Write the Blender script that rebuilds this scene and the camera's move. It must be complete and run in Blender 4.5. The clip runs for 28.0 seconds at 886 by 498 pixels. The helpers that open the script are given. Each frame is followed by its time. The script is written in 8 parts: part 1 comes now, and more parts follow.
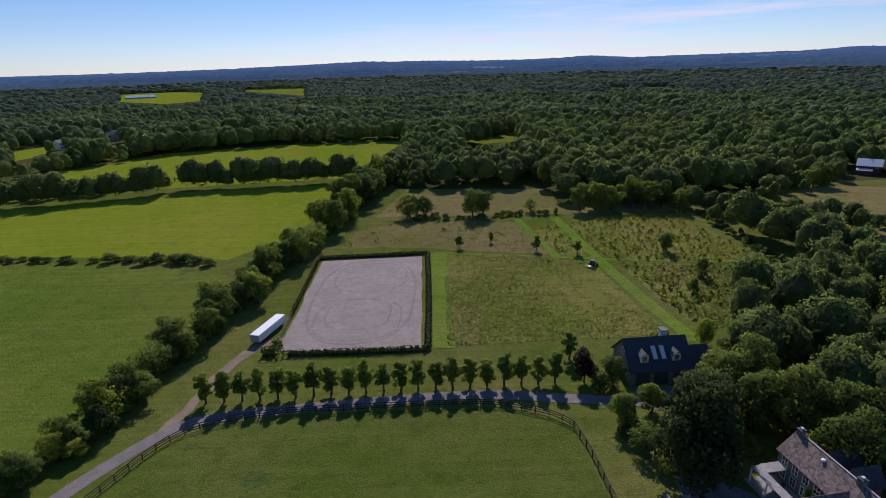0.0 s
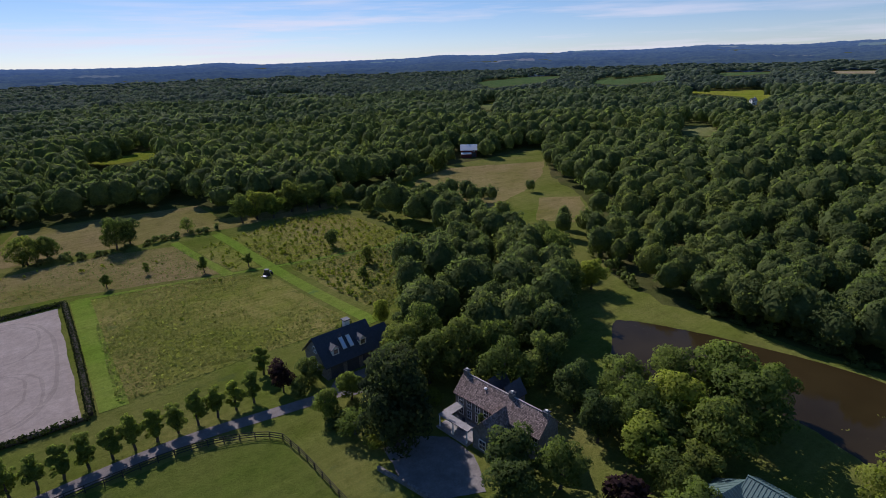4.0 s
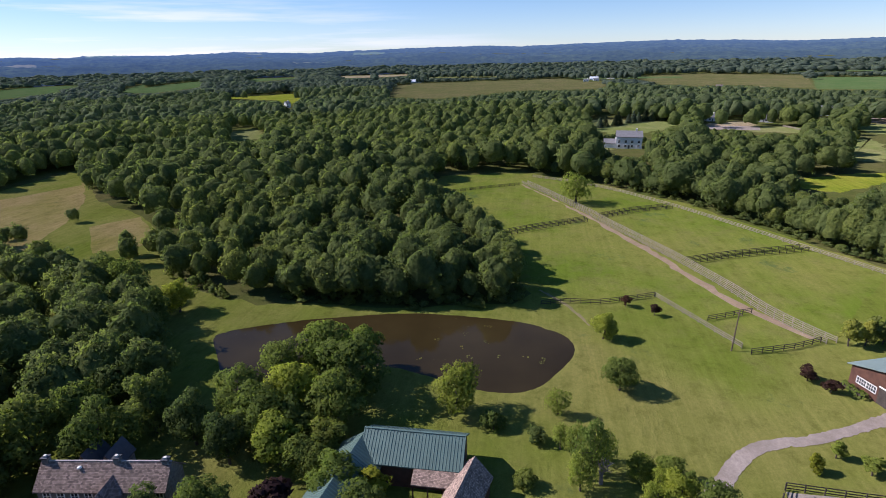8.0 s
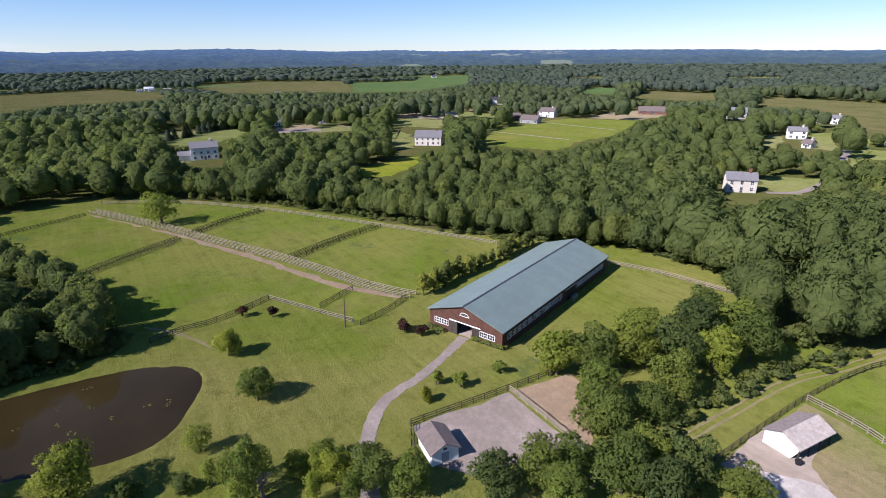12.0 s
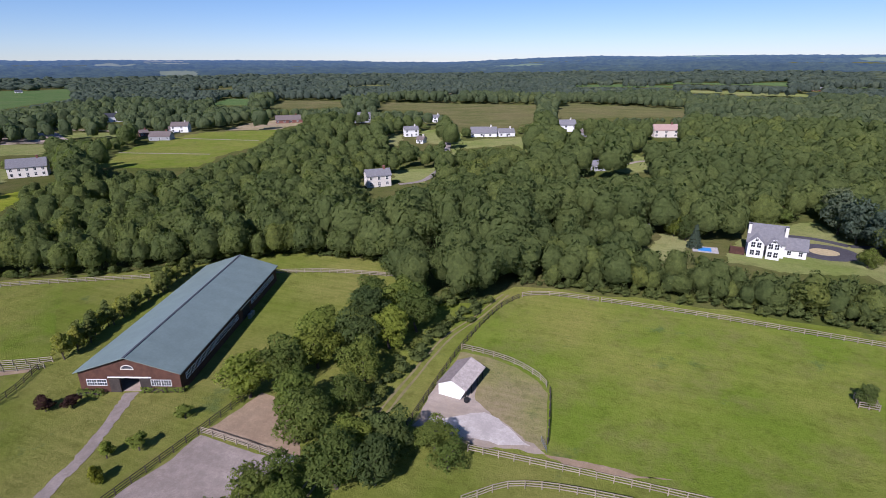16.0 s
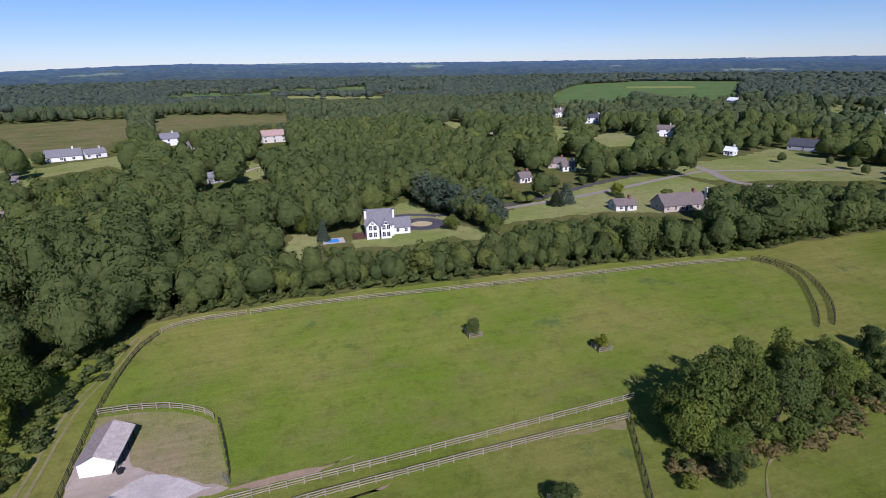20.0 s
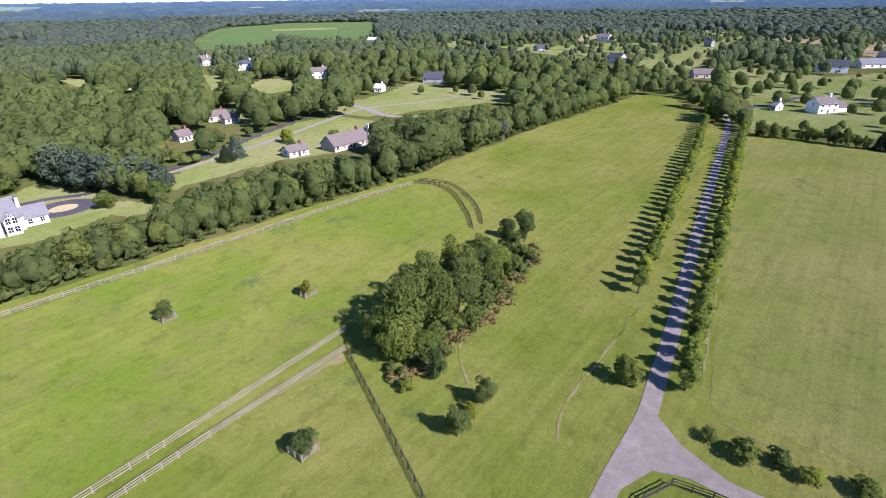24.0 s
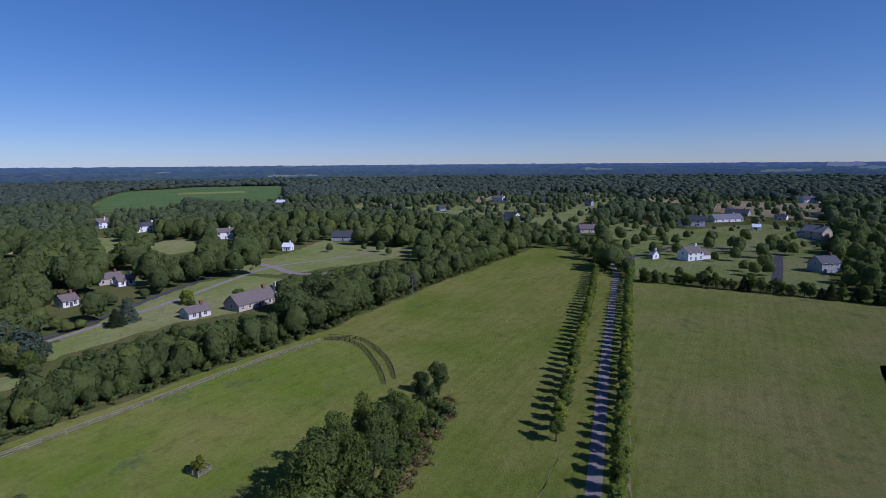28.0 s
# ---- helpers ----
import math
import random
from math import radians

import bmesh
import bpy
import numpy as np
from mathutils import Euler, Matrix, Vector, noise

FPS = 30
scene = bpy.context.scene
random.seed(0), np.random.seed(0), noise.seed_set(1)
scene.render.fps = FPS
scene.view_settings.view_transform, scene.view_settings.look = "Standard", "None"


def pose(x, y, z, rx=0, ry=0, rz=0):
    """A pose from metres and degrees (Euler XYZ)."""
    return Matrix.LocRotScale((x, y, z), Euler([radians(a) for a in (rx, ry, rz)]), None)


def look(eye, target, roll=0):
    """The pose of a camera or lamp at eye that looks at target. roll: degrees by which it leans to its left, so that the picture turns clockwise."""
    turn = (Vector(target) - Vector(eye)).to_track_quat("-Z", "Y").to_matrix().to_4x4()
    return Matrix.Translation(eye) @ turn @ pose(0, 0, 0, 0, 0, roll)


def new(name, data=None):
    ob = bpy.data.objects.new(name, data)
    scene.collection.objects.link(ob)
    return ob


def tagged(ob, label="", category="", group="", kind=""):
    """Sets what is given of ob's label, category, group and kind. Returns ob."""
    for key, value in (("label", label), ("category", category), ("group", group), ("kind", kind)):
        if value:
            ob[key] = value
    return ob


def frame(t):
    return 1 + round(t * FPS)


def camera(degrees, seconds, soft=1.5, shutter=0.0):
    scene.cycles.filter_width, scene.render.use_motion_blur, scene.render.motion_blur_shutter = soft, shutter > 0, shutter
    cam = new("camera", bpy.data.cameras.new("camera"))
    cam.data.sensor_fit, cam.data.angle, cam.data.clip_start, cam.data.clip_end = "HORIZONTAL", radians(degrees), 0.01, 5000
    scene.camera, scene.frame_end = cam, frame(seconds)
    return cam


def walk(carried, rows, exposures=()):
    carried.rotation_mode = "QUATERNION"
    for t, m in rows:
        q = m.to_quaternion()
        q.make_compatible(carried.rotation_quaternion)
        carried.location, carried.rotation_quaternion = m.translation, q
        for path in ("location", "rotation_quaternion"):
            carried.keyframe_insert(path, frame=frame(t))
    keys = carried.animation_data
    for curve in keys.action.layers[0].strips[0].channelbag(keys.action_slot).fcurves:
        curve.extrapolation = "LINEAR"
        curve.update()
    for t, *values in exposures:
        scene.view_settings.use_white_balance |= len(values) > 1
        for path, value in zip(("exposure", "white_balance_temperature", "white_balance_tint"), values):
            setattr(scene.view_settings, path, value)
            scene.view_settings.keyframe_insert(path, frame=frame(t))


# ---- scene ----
from functools import lru_cache

# ---- camera: one eye, 58 m over the ground, turning where it hangs ----
EYE = 58.0
cam = camera(78.35, 28.0, soft=0.9)
TURNS = [
    (0, 71.23, 1.48, -0.73), (0.5, 71.16, 1.58, -4.95), (1, 71.12, 1.66, -9.01), (1.5, 71.09, 1.72, -13.11),
    (2, 71.06, 1.77, -17.42), (2.5, 71.02, 1.78, -22.23), (4.5, 70.85, 1.69, -41.17), (5, 70.80, 1.64, -46.23),
    (5.5, 70.72, 1.61, -51.65), (6, 70.64, 1.57, -57.56), (6.5, 70.55, 1.52, -63.13), (7, 70.47, 1.45, -68.45),
    (7.5, 70.39, 1.36, -74.42), (8, 70.31, 1.26, -80.76), (8.5, 70.24, 1.17, -87.18), (9, 70.19, 1.10, -92.93),
    (9.5, 70.18, 1.03, -98.02), (10, 70.20, 0.97, -102.64), (10.5, 70.23, 0.91, -107.09), (11, 70.28, 0.85, -112.12),
    (11.5, 70.33, 0.78, -117.73), (12, 70.38, 0.71, -123.06), (12.5, 70.46, 0.66, -128.20), (13, 70.53, 0.63, -133.23),
    (13.5, 70.59, 0.62, -138.51), (15.5, 70.94, 0.53, -154.87), (16, 70.99, 0.51, -159.06), (16.5, 71.05, 0.52, -163.53),
    (17, 71.10, 0.56, -168.53), (17.5, 71.15, 0.62, -173.71), (18, 71.18, 0.69, -178.34), (18.5, 71.19, 0.75, -183.24),
    (19, 71.21, 0.80, -188.11), (19.5, 71.23, 0.83, -193.28), (20, 71.26, 0.86, -198.15), (20.5, 71.27, 0.89, -203.14),
    (21, 71.28, 0.91, -207.80), (21.5, 71.30, 0.91, -212.26), (22, 71.29, 0.91, -216.46), (22.5, 71.20, 0.91, -221.10),
    (24.5, 64.70, 0.86, -234.39), (25, 66.15, 0.84, -235.61), (25.5, 70.15, 0.82, -237.10), (26, 75.01, 0.79, -238.30),
    (26.5, 79.73, 0.76, -239.23), (27, 83.30, 0.73, -240.24), (27.5, 83.28, 0.69, -241.24), (28, 81.30, 0.62, -241.98)]
walk(cam, [(t, pose(0, 0, EYE, rx, ry, rz)) for t, rx, ry, rz in TURNS],
     exposures=[
         (0, 0.12, 6000, 24), (2.5, 0.1, 6000, 24), (5, 0.12, 6000, 24), (6.5, 0.32, 6100, 24), (8, 0.65, 6150, 23), (11, 0.72, 6150, 23), (13, 0.58, 6000, 24), (16, 0.29, 5850, 26), (17, 0.23, 5850, 26), (20, 0.16, 5700, 27),
         (22, 0.16, 5600, 27), (24.5, 1.22, 5850, 27), (25.5, 1.25, 5700, 26), (26.2, 0.8, 5550, 28), (27, 0.1, 5250, 29), (27.5, -0.15, 5200, 29), (28, -0.36, 5200, 29)])

# ---- sky and sun ----
SUN_HEIGHT, SUN_TURN = 38.0, 2.0      # degrees over the horizon; clockwise from +y
world = bpy.data.worlds.new("sky")
scene.world = world
world.use_nodes = True
wn = world.node_tree.nodes
wl = world.node_tree.links
wn.clear()
w_out = wn.new("ShaderNodeOutputWorld")
w_bg = wn.new("ShaderNodeBackground")
w_sky = wn.new("ShaderNodeTexSky")
w_sky.sky_type = "NISHITA"
w_sky.sun_disc = False
w_sky.sun_elevation, w_sky.sun_rotation = radians(SUN_HEIGHT), radians(SUN_TURN)
w_sky.altitude, w_sky.air_density, w_sky.dust_density, w_sky.ozone_density = 1800, 1.0, 0.35, 4.0
w_bg.inputs[1].default_value = 0.118
# thin streaks of high cloud low in the sky
w_tc = wn.new("ShaderNodeTexCoord")
w_map = wn.new("ShaderNodeMapping")
w_map.inputs["Scale"].default_value = (1.6, 1.6, 26.0)
w_map.inputs["Rotation"].default_value = (0.05, 0.035, 0)
w_noise = wn.new("ShaderNodeTexNoise")
w_noise.inputs["Scale"].default_value, w_noise.inputs["Detail"].default_value, w_noise.inputs["Roughness"].default_value = 1.5, 5, 0.6
w_rng = wn.new("ShaderNodeMapRange")
w_rng.inputs[1].default_value, w_rng.inputs[2].default_value, w_rng.inputs[4].default_value = 0.47, 0.64, 0.8
w_dir = wn.new("ShaderNodeVectorMath")
w_dir.operation = "DOT_PRODUCT"
w_dir.inputs[1].default_value = (0.52, 0.83, -3.0)
w_near = wn.new("ShaderNodeMapRange")
w_near.inputs[1].default_value, w_near.inputs[2].default_value = 0.45, 0.85
w_mul = wn.new("ShaderNodeMath")
w_mul.operation = "MULTIPLY"
w_mix = wn.new("ShaderNodeMix")
w_mix.data_type = "RGBA"
w_mix.inputs[7].default_value = (6.0, 6.0, 6.2, 1)
wl.new(w_tc.outputs["Generated"], w_map.inputs[0])
wl.new(w_map.outputs[0], w_noise.inputs["Vector"])
wl.new(w_noise.outputs[0], w_rng.inputs[0])
wl.new(w_tc.outputs["Generated"], w_dir.inputs[0])
wl.new(w_dir.outputs["Value"], w_near.inputs[0])
wl.new(w_rng.outputs[0], w_mul.inputs[0])
wl.new(w_near.outputs[0], w_mul.inputs[1])
wl.new(w_mul.outputs[0], w_mix.inputs[0])
w_soft = wn.new("ShaderNodeGamma")
w_soft.inputs[1].default_value = 0.8
w_tint = wn.new("ShaderNodeMix")
w_tint.data_type, w_tint.blend_type = "RGBA", "MULTIPLY"
w_tint.inputs[0].default_value, w_tint.inputs[7].default_value = 1.0, (0.97, 1.0, 1.04, 1)
w_sat = wn.new("ShaderNodeHueSaturation")
w_sat.inputs["Saturation"].default_value = 1.25
wl.new(w_sky.outputs[0], w_soft.inputs[0])
wl.new(w_soft.outputs[0], w_sat.inputs["Color"])
wl.new(w_sat.outputs[0], w_tint.inputs[6])
wl.new(w_tint.outputs[2], w_mix.inputs[6])
wl.new(w_mix.outputs[2], w_bg.inputs[0])
wl.new(w_bg.outputs[0], w_out.inputs[0])
sun_data = bpy.data.lights.new("sun", "SUN")
sun_data.energy, sun_data.angle, sun_data.color = 5.0, radians(0.55), (1.0, 0.955, 0.88)
sun = new("sun", sun_data)
sd = Vector((math.sin(radians(SUN_TURN)) * math.cos(radians(SUN_HEIGHT)),
             math.cos(radians(SUN_TURN)) * math.cos(radians(SUN_HEIGHT)), math.sin(radians(SUN_HEIGHT))))
sun.matrix_basis = look(sd * 100, (0, 0, 0))

# ---- materials ----


def mat_new(name, rough=0.8, metal=0.0, spec=0.3):
    m = bpy.data.materials.new(name)
    m.use_nodes = True
    nt = m.node_tree
    b = nt.nodes["Principled BSDF"]
    b.inputs["Roughness"].default_value = rough
    b.inputs["Metallic"].default_value = metal
    b.inputs["Specular IOR Level"].default_value = spec
    b.inputs["Diffuse Roughness"].default_value = 0.5 if rough > 0.8 else 0.3
    return m, nt, b


def nd(nt, kind, **vals):
    n = nt.nodes.new(kind)
    for k, v in vals.items():
        n.inputs[k.replace("_", " ")].default_value = v
    return n


def ramp(nt, fac, stops):
    r = nt.nodes.new("ShaderNodeValToRGB")
    while len(r.color_ramp.elements) < len(stops):
        r.color_ramp.elements.new(0.5)
    for e, (p, c) in zip(r.color_ramp.elements, stops):
        e.position, e.color = p, (*c, 1)
    nt.links.new(fac, r.inputs[0])
    return r.outputs[0]


def mixc(nt, fac, a, b, mode="MIX"):
    m = nt.nodes.new("ShaderNodeMix")
    m.data_type, m.blend_type = "RGBA", mode
    for sock, v in ((m.inputs[0], fac), (m.inputs[6], a), (m.inputs[7], b)):
        if isinstance(v, (int, float)):
            sock.default_value = v
        elif isinstance(v, tuple):
            sock.default_value = (*v, 1)
        else:
            nt.links.new(v, sock)
    return m.outputs[2]


def noise_fac(nt, vec, scale, detail=4.0, rough=0.6, lo=0.35, hi=0.65):
    n = nd(nt, "ShaderNodeTexNoise", Scale=scale, Detail=detail, Roughness=rough)
    nt.links.new(vec, n.inputs["Vector"])
    mr = nd(nt, "ShaderNodeMapRange")
    mr.inputs[1].default_value, mr.inputs[2].default_value = lo, hi
    nt.links.new(n.outputs[0], mr.inputs[0])
    return mr.outputs[0]


def world_vec(nt, angle=0.0, sx=1.0, sy=1.0):
    g = nt.nodes.new("ShaderNodeNewGeometry")
    mp = nt.nodes.new("ShaderNodeMapping")
    mp.inputs["Rotation"].default_value = (0, 0, radians(angle))
    mp.inputs["Scale"].default_value = (sx, sy, 1)
    nt.links.new(g.outputs["Position"], mp.inputs[0])
    return mp.outputs[0]


def bump(nt, b, height, strength=0.3, dist=0.1):
    n = nd(nt, "ShaderNodeBump", Strength=strength, Distance=dist)
    nt.links.new(height, n.inputs["Height"])
    nt.links.new(n.outputs[0], b.inputs["Normal"])


def grass_mat(name, lush, dry, bare=(0.20, 0.15, 0.08), dry_share=0.5, angle=0.0, stripe=0.35, clump=0.4, bare_share=0.2):
    """Grass: broad patches of lush and dry, mowing streaks along an angle, dark tufts, and thin worn spots."""
    m, nt, b = mat_new(name, 0.9, spec=0.0)
    v = world_vec(nt)
    big = noise_fac(nt, v, 0.032, 7, 0.7, 0.64 - 0.3 * dry_share - 0.1, 0.70 - 0.3 * dry_share + 0.08)
    col = mixc(nt, big, lush, dry)
    spots = noise_fac(nt, v, 0.085, 8, 0.74, 0.60 - 0.2 * bare_share, 0.78 - 0.2 * bare_share)
    col = mixc(nt, spots, col, mixc(nt, 0.5, col, bare))
    broad = noise_fac(nt, v, 0.017, 5, 0.6, 0.46, 0.62)
    col = mixc(nt, broad, col, mixc(nt, 0.55, col, (dry[0] * 1.14, dry[1] * 0.98, dry[2] * 1.3)))
    weedy = noise_fac(nt, v, 0.055, 8, 0.72, 0.60, 0.66)
    col = mixc(nt, weedy, col, mixc(nt, 0.65, col, (lush[0] * 0.5, lush[1] * 0.62, lush[1] * 0.26)))
    streak = noise_fac(nt, world_vec(nt, angle, 0.02, 0.6), 1.0, 5, 0.7, 0.34, 0.64)
    col = mixc(nt, streak, col, mixc(nt, stripe, col, tuple(c * 0.5 for c in lush)))
    mid = noise_fac(nt, v, 0.24, 8, 0.78, 0.50, 0.64)
    col = mixc(nt, mid, col, mixc(nt, clump, col, tuple(c * 0.38 for c in lush)))
    tuft = noise_fac(nt, v, 1.1, 6, 0.8, 0.36, 0.62)
    col = mixc(nt, tuft, mixc(nt, clump * 0.75, col, tuple(c * 0.45 for c in lush)), col)
    fine = noise_fac(nt, v, 5.0, 4, 0.75, 0.34, 0.66)
    col = mixc(nt, fine, mixc(nt, 0.28, col, tuple(c * 0.35 for c in lush)), col)
    nt.links.new(col, b.inputs["Base Color"])
    bump(nt, b, tuft, 0.6, 0.25)
    return m


def leaf_mat(name, dark, light, warm=(0.10, 0.11, 0.03), tint="object", gloss=0.02, relief=0.0):
    """Leaves: darker and lighter ones, each tree with a tone of its own, some light shining through; shade between leaf
    clusters is put into the colour.
    """
    m, nt, b = mat_new(name, 0.8 if gloss < 0.1 else 0.55, spec=gloss)
    g = nt.nodes.new("ShaderNodeNewGeometry")
    col = mixc(nt, g.outputs["Random Per Island"], dark, light)
    if tint == "object":
        o = nt.nodes.new("ShaderNodeObjectInfo")
        t = o.outputs["Random"]
    else:
        a = nt.nodes.new("ShaderNodeAttribute")
        a.attribute_name = "tree_tone"
        t = a.outputs["Fac"]
    tone = ramp(nt, t, [(0.0, (0.62, 0.70, 0.76)), (0.3, (0.84, 0.89, 0.9)), (0.6, (1.04, 1.04, 1.0)), (0.85, (1.32, 1.26, 0.98)), (1.0, (1.62, 1.42, 0.92))])
    col = mixc(nt, 1.0, col, tone, "MULTIPLY")
    patch = noise_fac(nt, world_vec(nt), 0.25, 3, 0.6, 0.35, 0.75)
    col = mixc(nt, patch, col, mixc(nt, 0.3, col, warm))
    # leaf grain; in the woods also the shade between twigs, put into the colour
    sprig_grain_shade = noise_fac(nt, world_vec(nt), 1.7, 5, 0.75, 0.35, 0.62)
    col = mixc(nt, sprig_grain_shade, mixc(nt, 0.3 if tint == "object" else 0.62, col, tuple(c * 0.5 for c in dark)), col)
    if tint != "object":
        # woods only: shaded gaps and lit clusters among boughs, painted by noise
        bough_shading = noise_fac(nt, world_vec(nt), 0.62, 4, 0.7, 0.36, 0.64)
        col = mixc(nt, bough_shading, mixc(nt, 0.4, col, tuple(c * 0.6 for c in dark)), mixc(nt, 0.25, col, tuple(c * 1.5 for c in light)))
    nt.links.new(col, b.inputs["Base Color"])
    if relief:
        bump(nt, b, noise_fac(nt, world_vec(nt), 0.75, 6, 0.72, 0.3, 0.7), relief, 1.1)
    tr = nt.nodes.new("ShaderNodeBsdfTranslucent")
    nt.links.new(mixc(nt, 1.0, col, (1.2, 1.3, 0.8), "MULTIPLY"), tr.inputs[0])
    ms = nd(nt, "ShaderNodeMixShader", Fac=0.48)
    out = nt.nodes["Material Output"]
    nt.links.new(b.outputs[0], ms.inputs[1])
    nt.links.new(tr.outputs[0], ms.inputs[2])
    nt.links.new(ms.outputs[0], out.inputs[0])
    return m


def plain_mat(name, colour, rough=0.7, metal=0.0, var=0.25, scale=1.5, spec=0.3, relief=0.0, fine=12.0, per_object=0.0):
    """A painted, mineral or wooden surface: stains at one scale, grain at another."""
    m, nt, b = mat_new(name, rough, metal, spec)
    tc = nt.nodes.new("ShaderNodeTexCoord").outputs["Object"]
    col = mixc(nt, noise_fac(nt, tc, scale, 5, 0.65), tuple(c * (1 - var) for c in colour), colour)
    gr = noise_fac(nt, tc, fine, 4, 0.7, 0.3, 0.7)
    col = mixc(nt, gr, mixc(nt, var * 0.7, col, (0.02, 0.02, 0.02)), col)
    if per_object:
        o = nt.nodes.new("ShaderNodeObjectInfo")
        tone = ramp(nt, o.outputs["Random"], [(0, (1 - per_object,) * 3), (1, (1 + per_object,) * 3)])
        col = mixc(nt, 1.0, col, tone, "MULTIPLY")
    nt.links.new(col, b.inputs["Base Color"])
    if relief:
        bump(nt, b, gr, relief, 0.05)
    return m


def gravel_mat(name, colour, worn, angle=0.0):
    m, nt, b = mat_new(name, 0.9, spec=0.2)
    v = world_vec(nt)
    col = mixc(nt, noise_fac(nt, v, 0.12, 6, 0.65, 0.35, 0.68), colour, worn)
    col = mixc(nt, noise_fac(nt, world_vec(nt, angle, 0.06, 0.9), 1.0, 4, 0.6), col, mixc(nt, 0.35, col, tuple(c * 0.7 for c in worn)))
    blot = noise_fac(nt, v, 0.55, 7, 0.75, 0.42, 0.62)
    col = mixc(nt, blot, mixc(nt, 0.4, col, tuple(c * 0.55 for c in colour)), col)
    fine = noise_fac(nt, v, 4.0, 6, 0.8, 0.34, 0.66)
    col = mixc(nt, fine, mixc(nt, 0.4, col, tuple(c * 0.45 for c in colour)), col)
    nt.links.new(col, b.inputs["Base Color"])
    bump(nt, b, fine, 0.5, 0.06)
    return m


M = {}
M["lawn"] = grass_mat("mown_grass", (0.146, 0.184, 0.028), (0.236, 0.234, 0.062), dry_share=0.5, angle=20, stripe=0.35)
M["paddock"] = grass_mat("paddock_grass", (0.138, 0.194, 0.024), (0.226, 0.232, 0.054), dry_share=0.45, angle=-25, stripe=0.25, bare_share=0.6)
M["hay"] = grass_mat("hay_field_grass", (0.203, 0.257, 0.0243), (0.317, 0.311, 0.0473), dry_share=0.5, angle=8, stripe=0.45)
M["hay_near"] = grass_mat("young_hay_grass", (0.152, 0.222, 0.028), (0.235, 0.262, 0.046), dry_share=0.4, angle=8, stripe=0.4)
M["hay_far"] = grass_mat("ripe_hay_grass", (0.27, 0.34, 0.022), (0.335, 0.355, 0.04), dry_share=0.35, angle=4, stripe=0.4)
M["paddock_west"] = grass_mat("darker_paddock_grass", (0.112, 0.162, 0.022), (0.182, 0.195, 0.044), dry_share=0.4, angle=-8, stripe=0.3, bare_share=0.3)
M["big_field"] = grass_mat("wide_field_grass", (0.17, 0.196, 0.045), (0.245, 0.238, 0.072), dry_share=0.45, angle=78, stripe=0.32)
M["meadow"] = grass_mat("weedy_meadow", (0.235, 0.268, 0.042), (0.40, 0.315, 0.115), dry_share=0.42, angle=0, stripe=0.35, clump=0.75)
M["tan"] = grass_mat("dry_meadow", (0.235, 0.215, 0.056), (0.355, 0.28, 0.12), dry_share=0.6, angle=5, stripe=0.35, clump=0.5)
M["verge"] = grass_mat("mown_path", (0.20, 0.30, 0.036), (0.27, 0.32, 0.06), dry_share=0.35, angle=80, stripe=0.3)
M["wood_floor"] = grass_mat("woodland_floor", (0.085, 0.105, 0.026), (0.13, 0.125, 0.045), dry_share=0.5, stripe=0.1)
M["crop"] = grass_mat("row_crop", (0.085, 0.152, 0.05), (0.135, 0.182, 0.066), dry_share=0.4, angle=0, stripe=0.4)
M["corn"] = grass_mat("ripe_crop", (0.13, 0.14, 0.05), (0.22, 0.195, 0.085), dry_share=0.5, angle=8, stripe=0.8)
M["stubble"] = grass_mat("pale_stubble", (0.30, 0.25, 0.14), (0.40, 0.33, 0.20), dry_share=0.5, angle=10, stripe=0.4)
M["sand"] = gravel_mat("arena_sand", (0.37, 0.295, 0.245), (0.47, 0.38, 0.32), 0)
M["sand_track"] = gravel_mat("trodden_sand", (0.31, 0.25, 0.205), (0.40, 0.325, 0.27), 0)
M["gravel"] = gravel_mat("pale_gravel", (0.25, 0.205, 0.175), (0.38, 0.32, 0.28), 60)
M["dirt"] = gravel_mat("bare_dirt", (0.27, 0.19, 0.125), (0.36, 0.27, 0.18), 30)
M["asphalt"] = gravel_mat("drive_asphalt", (0.22, 0.185, 0.165), (0.31, 0.265, 0.24), 10)
M["dark_asphalt"] = gravel_mat("fresh_asphalt", (0.06, 0.055, 0.065), (0.09, 0.085, 0.095), 10)
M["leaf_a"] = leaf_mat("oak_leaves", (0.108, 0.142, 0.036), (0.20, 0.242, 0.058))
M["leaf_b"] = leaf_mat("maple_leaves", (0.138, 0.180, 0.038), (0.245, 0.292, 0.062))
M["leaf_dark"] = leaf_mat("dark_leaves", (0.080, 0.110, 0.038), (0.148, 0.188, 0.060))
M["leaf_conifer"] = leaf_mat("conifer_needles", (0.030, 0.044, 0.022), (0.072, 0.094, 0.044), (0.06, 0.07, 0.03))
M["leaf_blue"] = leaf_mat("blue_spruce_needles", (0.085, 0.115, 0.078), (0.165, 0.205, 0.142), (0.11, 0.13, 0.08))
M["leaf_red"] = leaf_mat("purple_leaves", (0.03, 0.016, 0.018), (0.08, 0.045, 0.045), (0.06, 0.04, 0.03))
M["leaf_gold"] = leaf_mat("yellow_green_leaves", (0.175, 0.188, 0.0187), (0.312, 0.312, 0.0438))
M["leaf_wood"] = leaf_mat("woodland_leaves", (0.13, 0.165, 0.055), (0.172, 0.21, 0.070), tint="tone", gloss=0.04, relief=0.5)
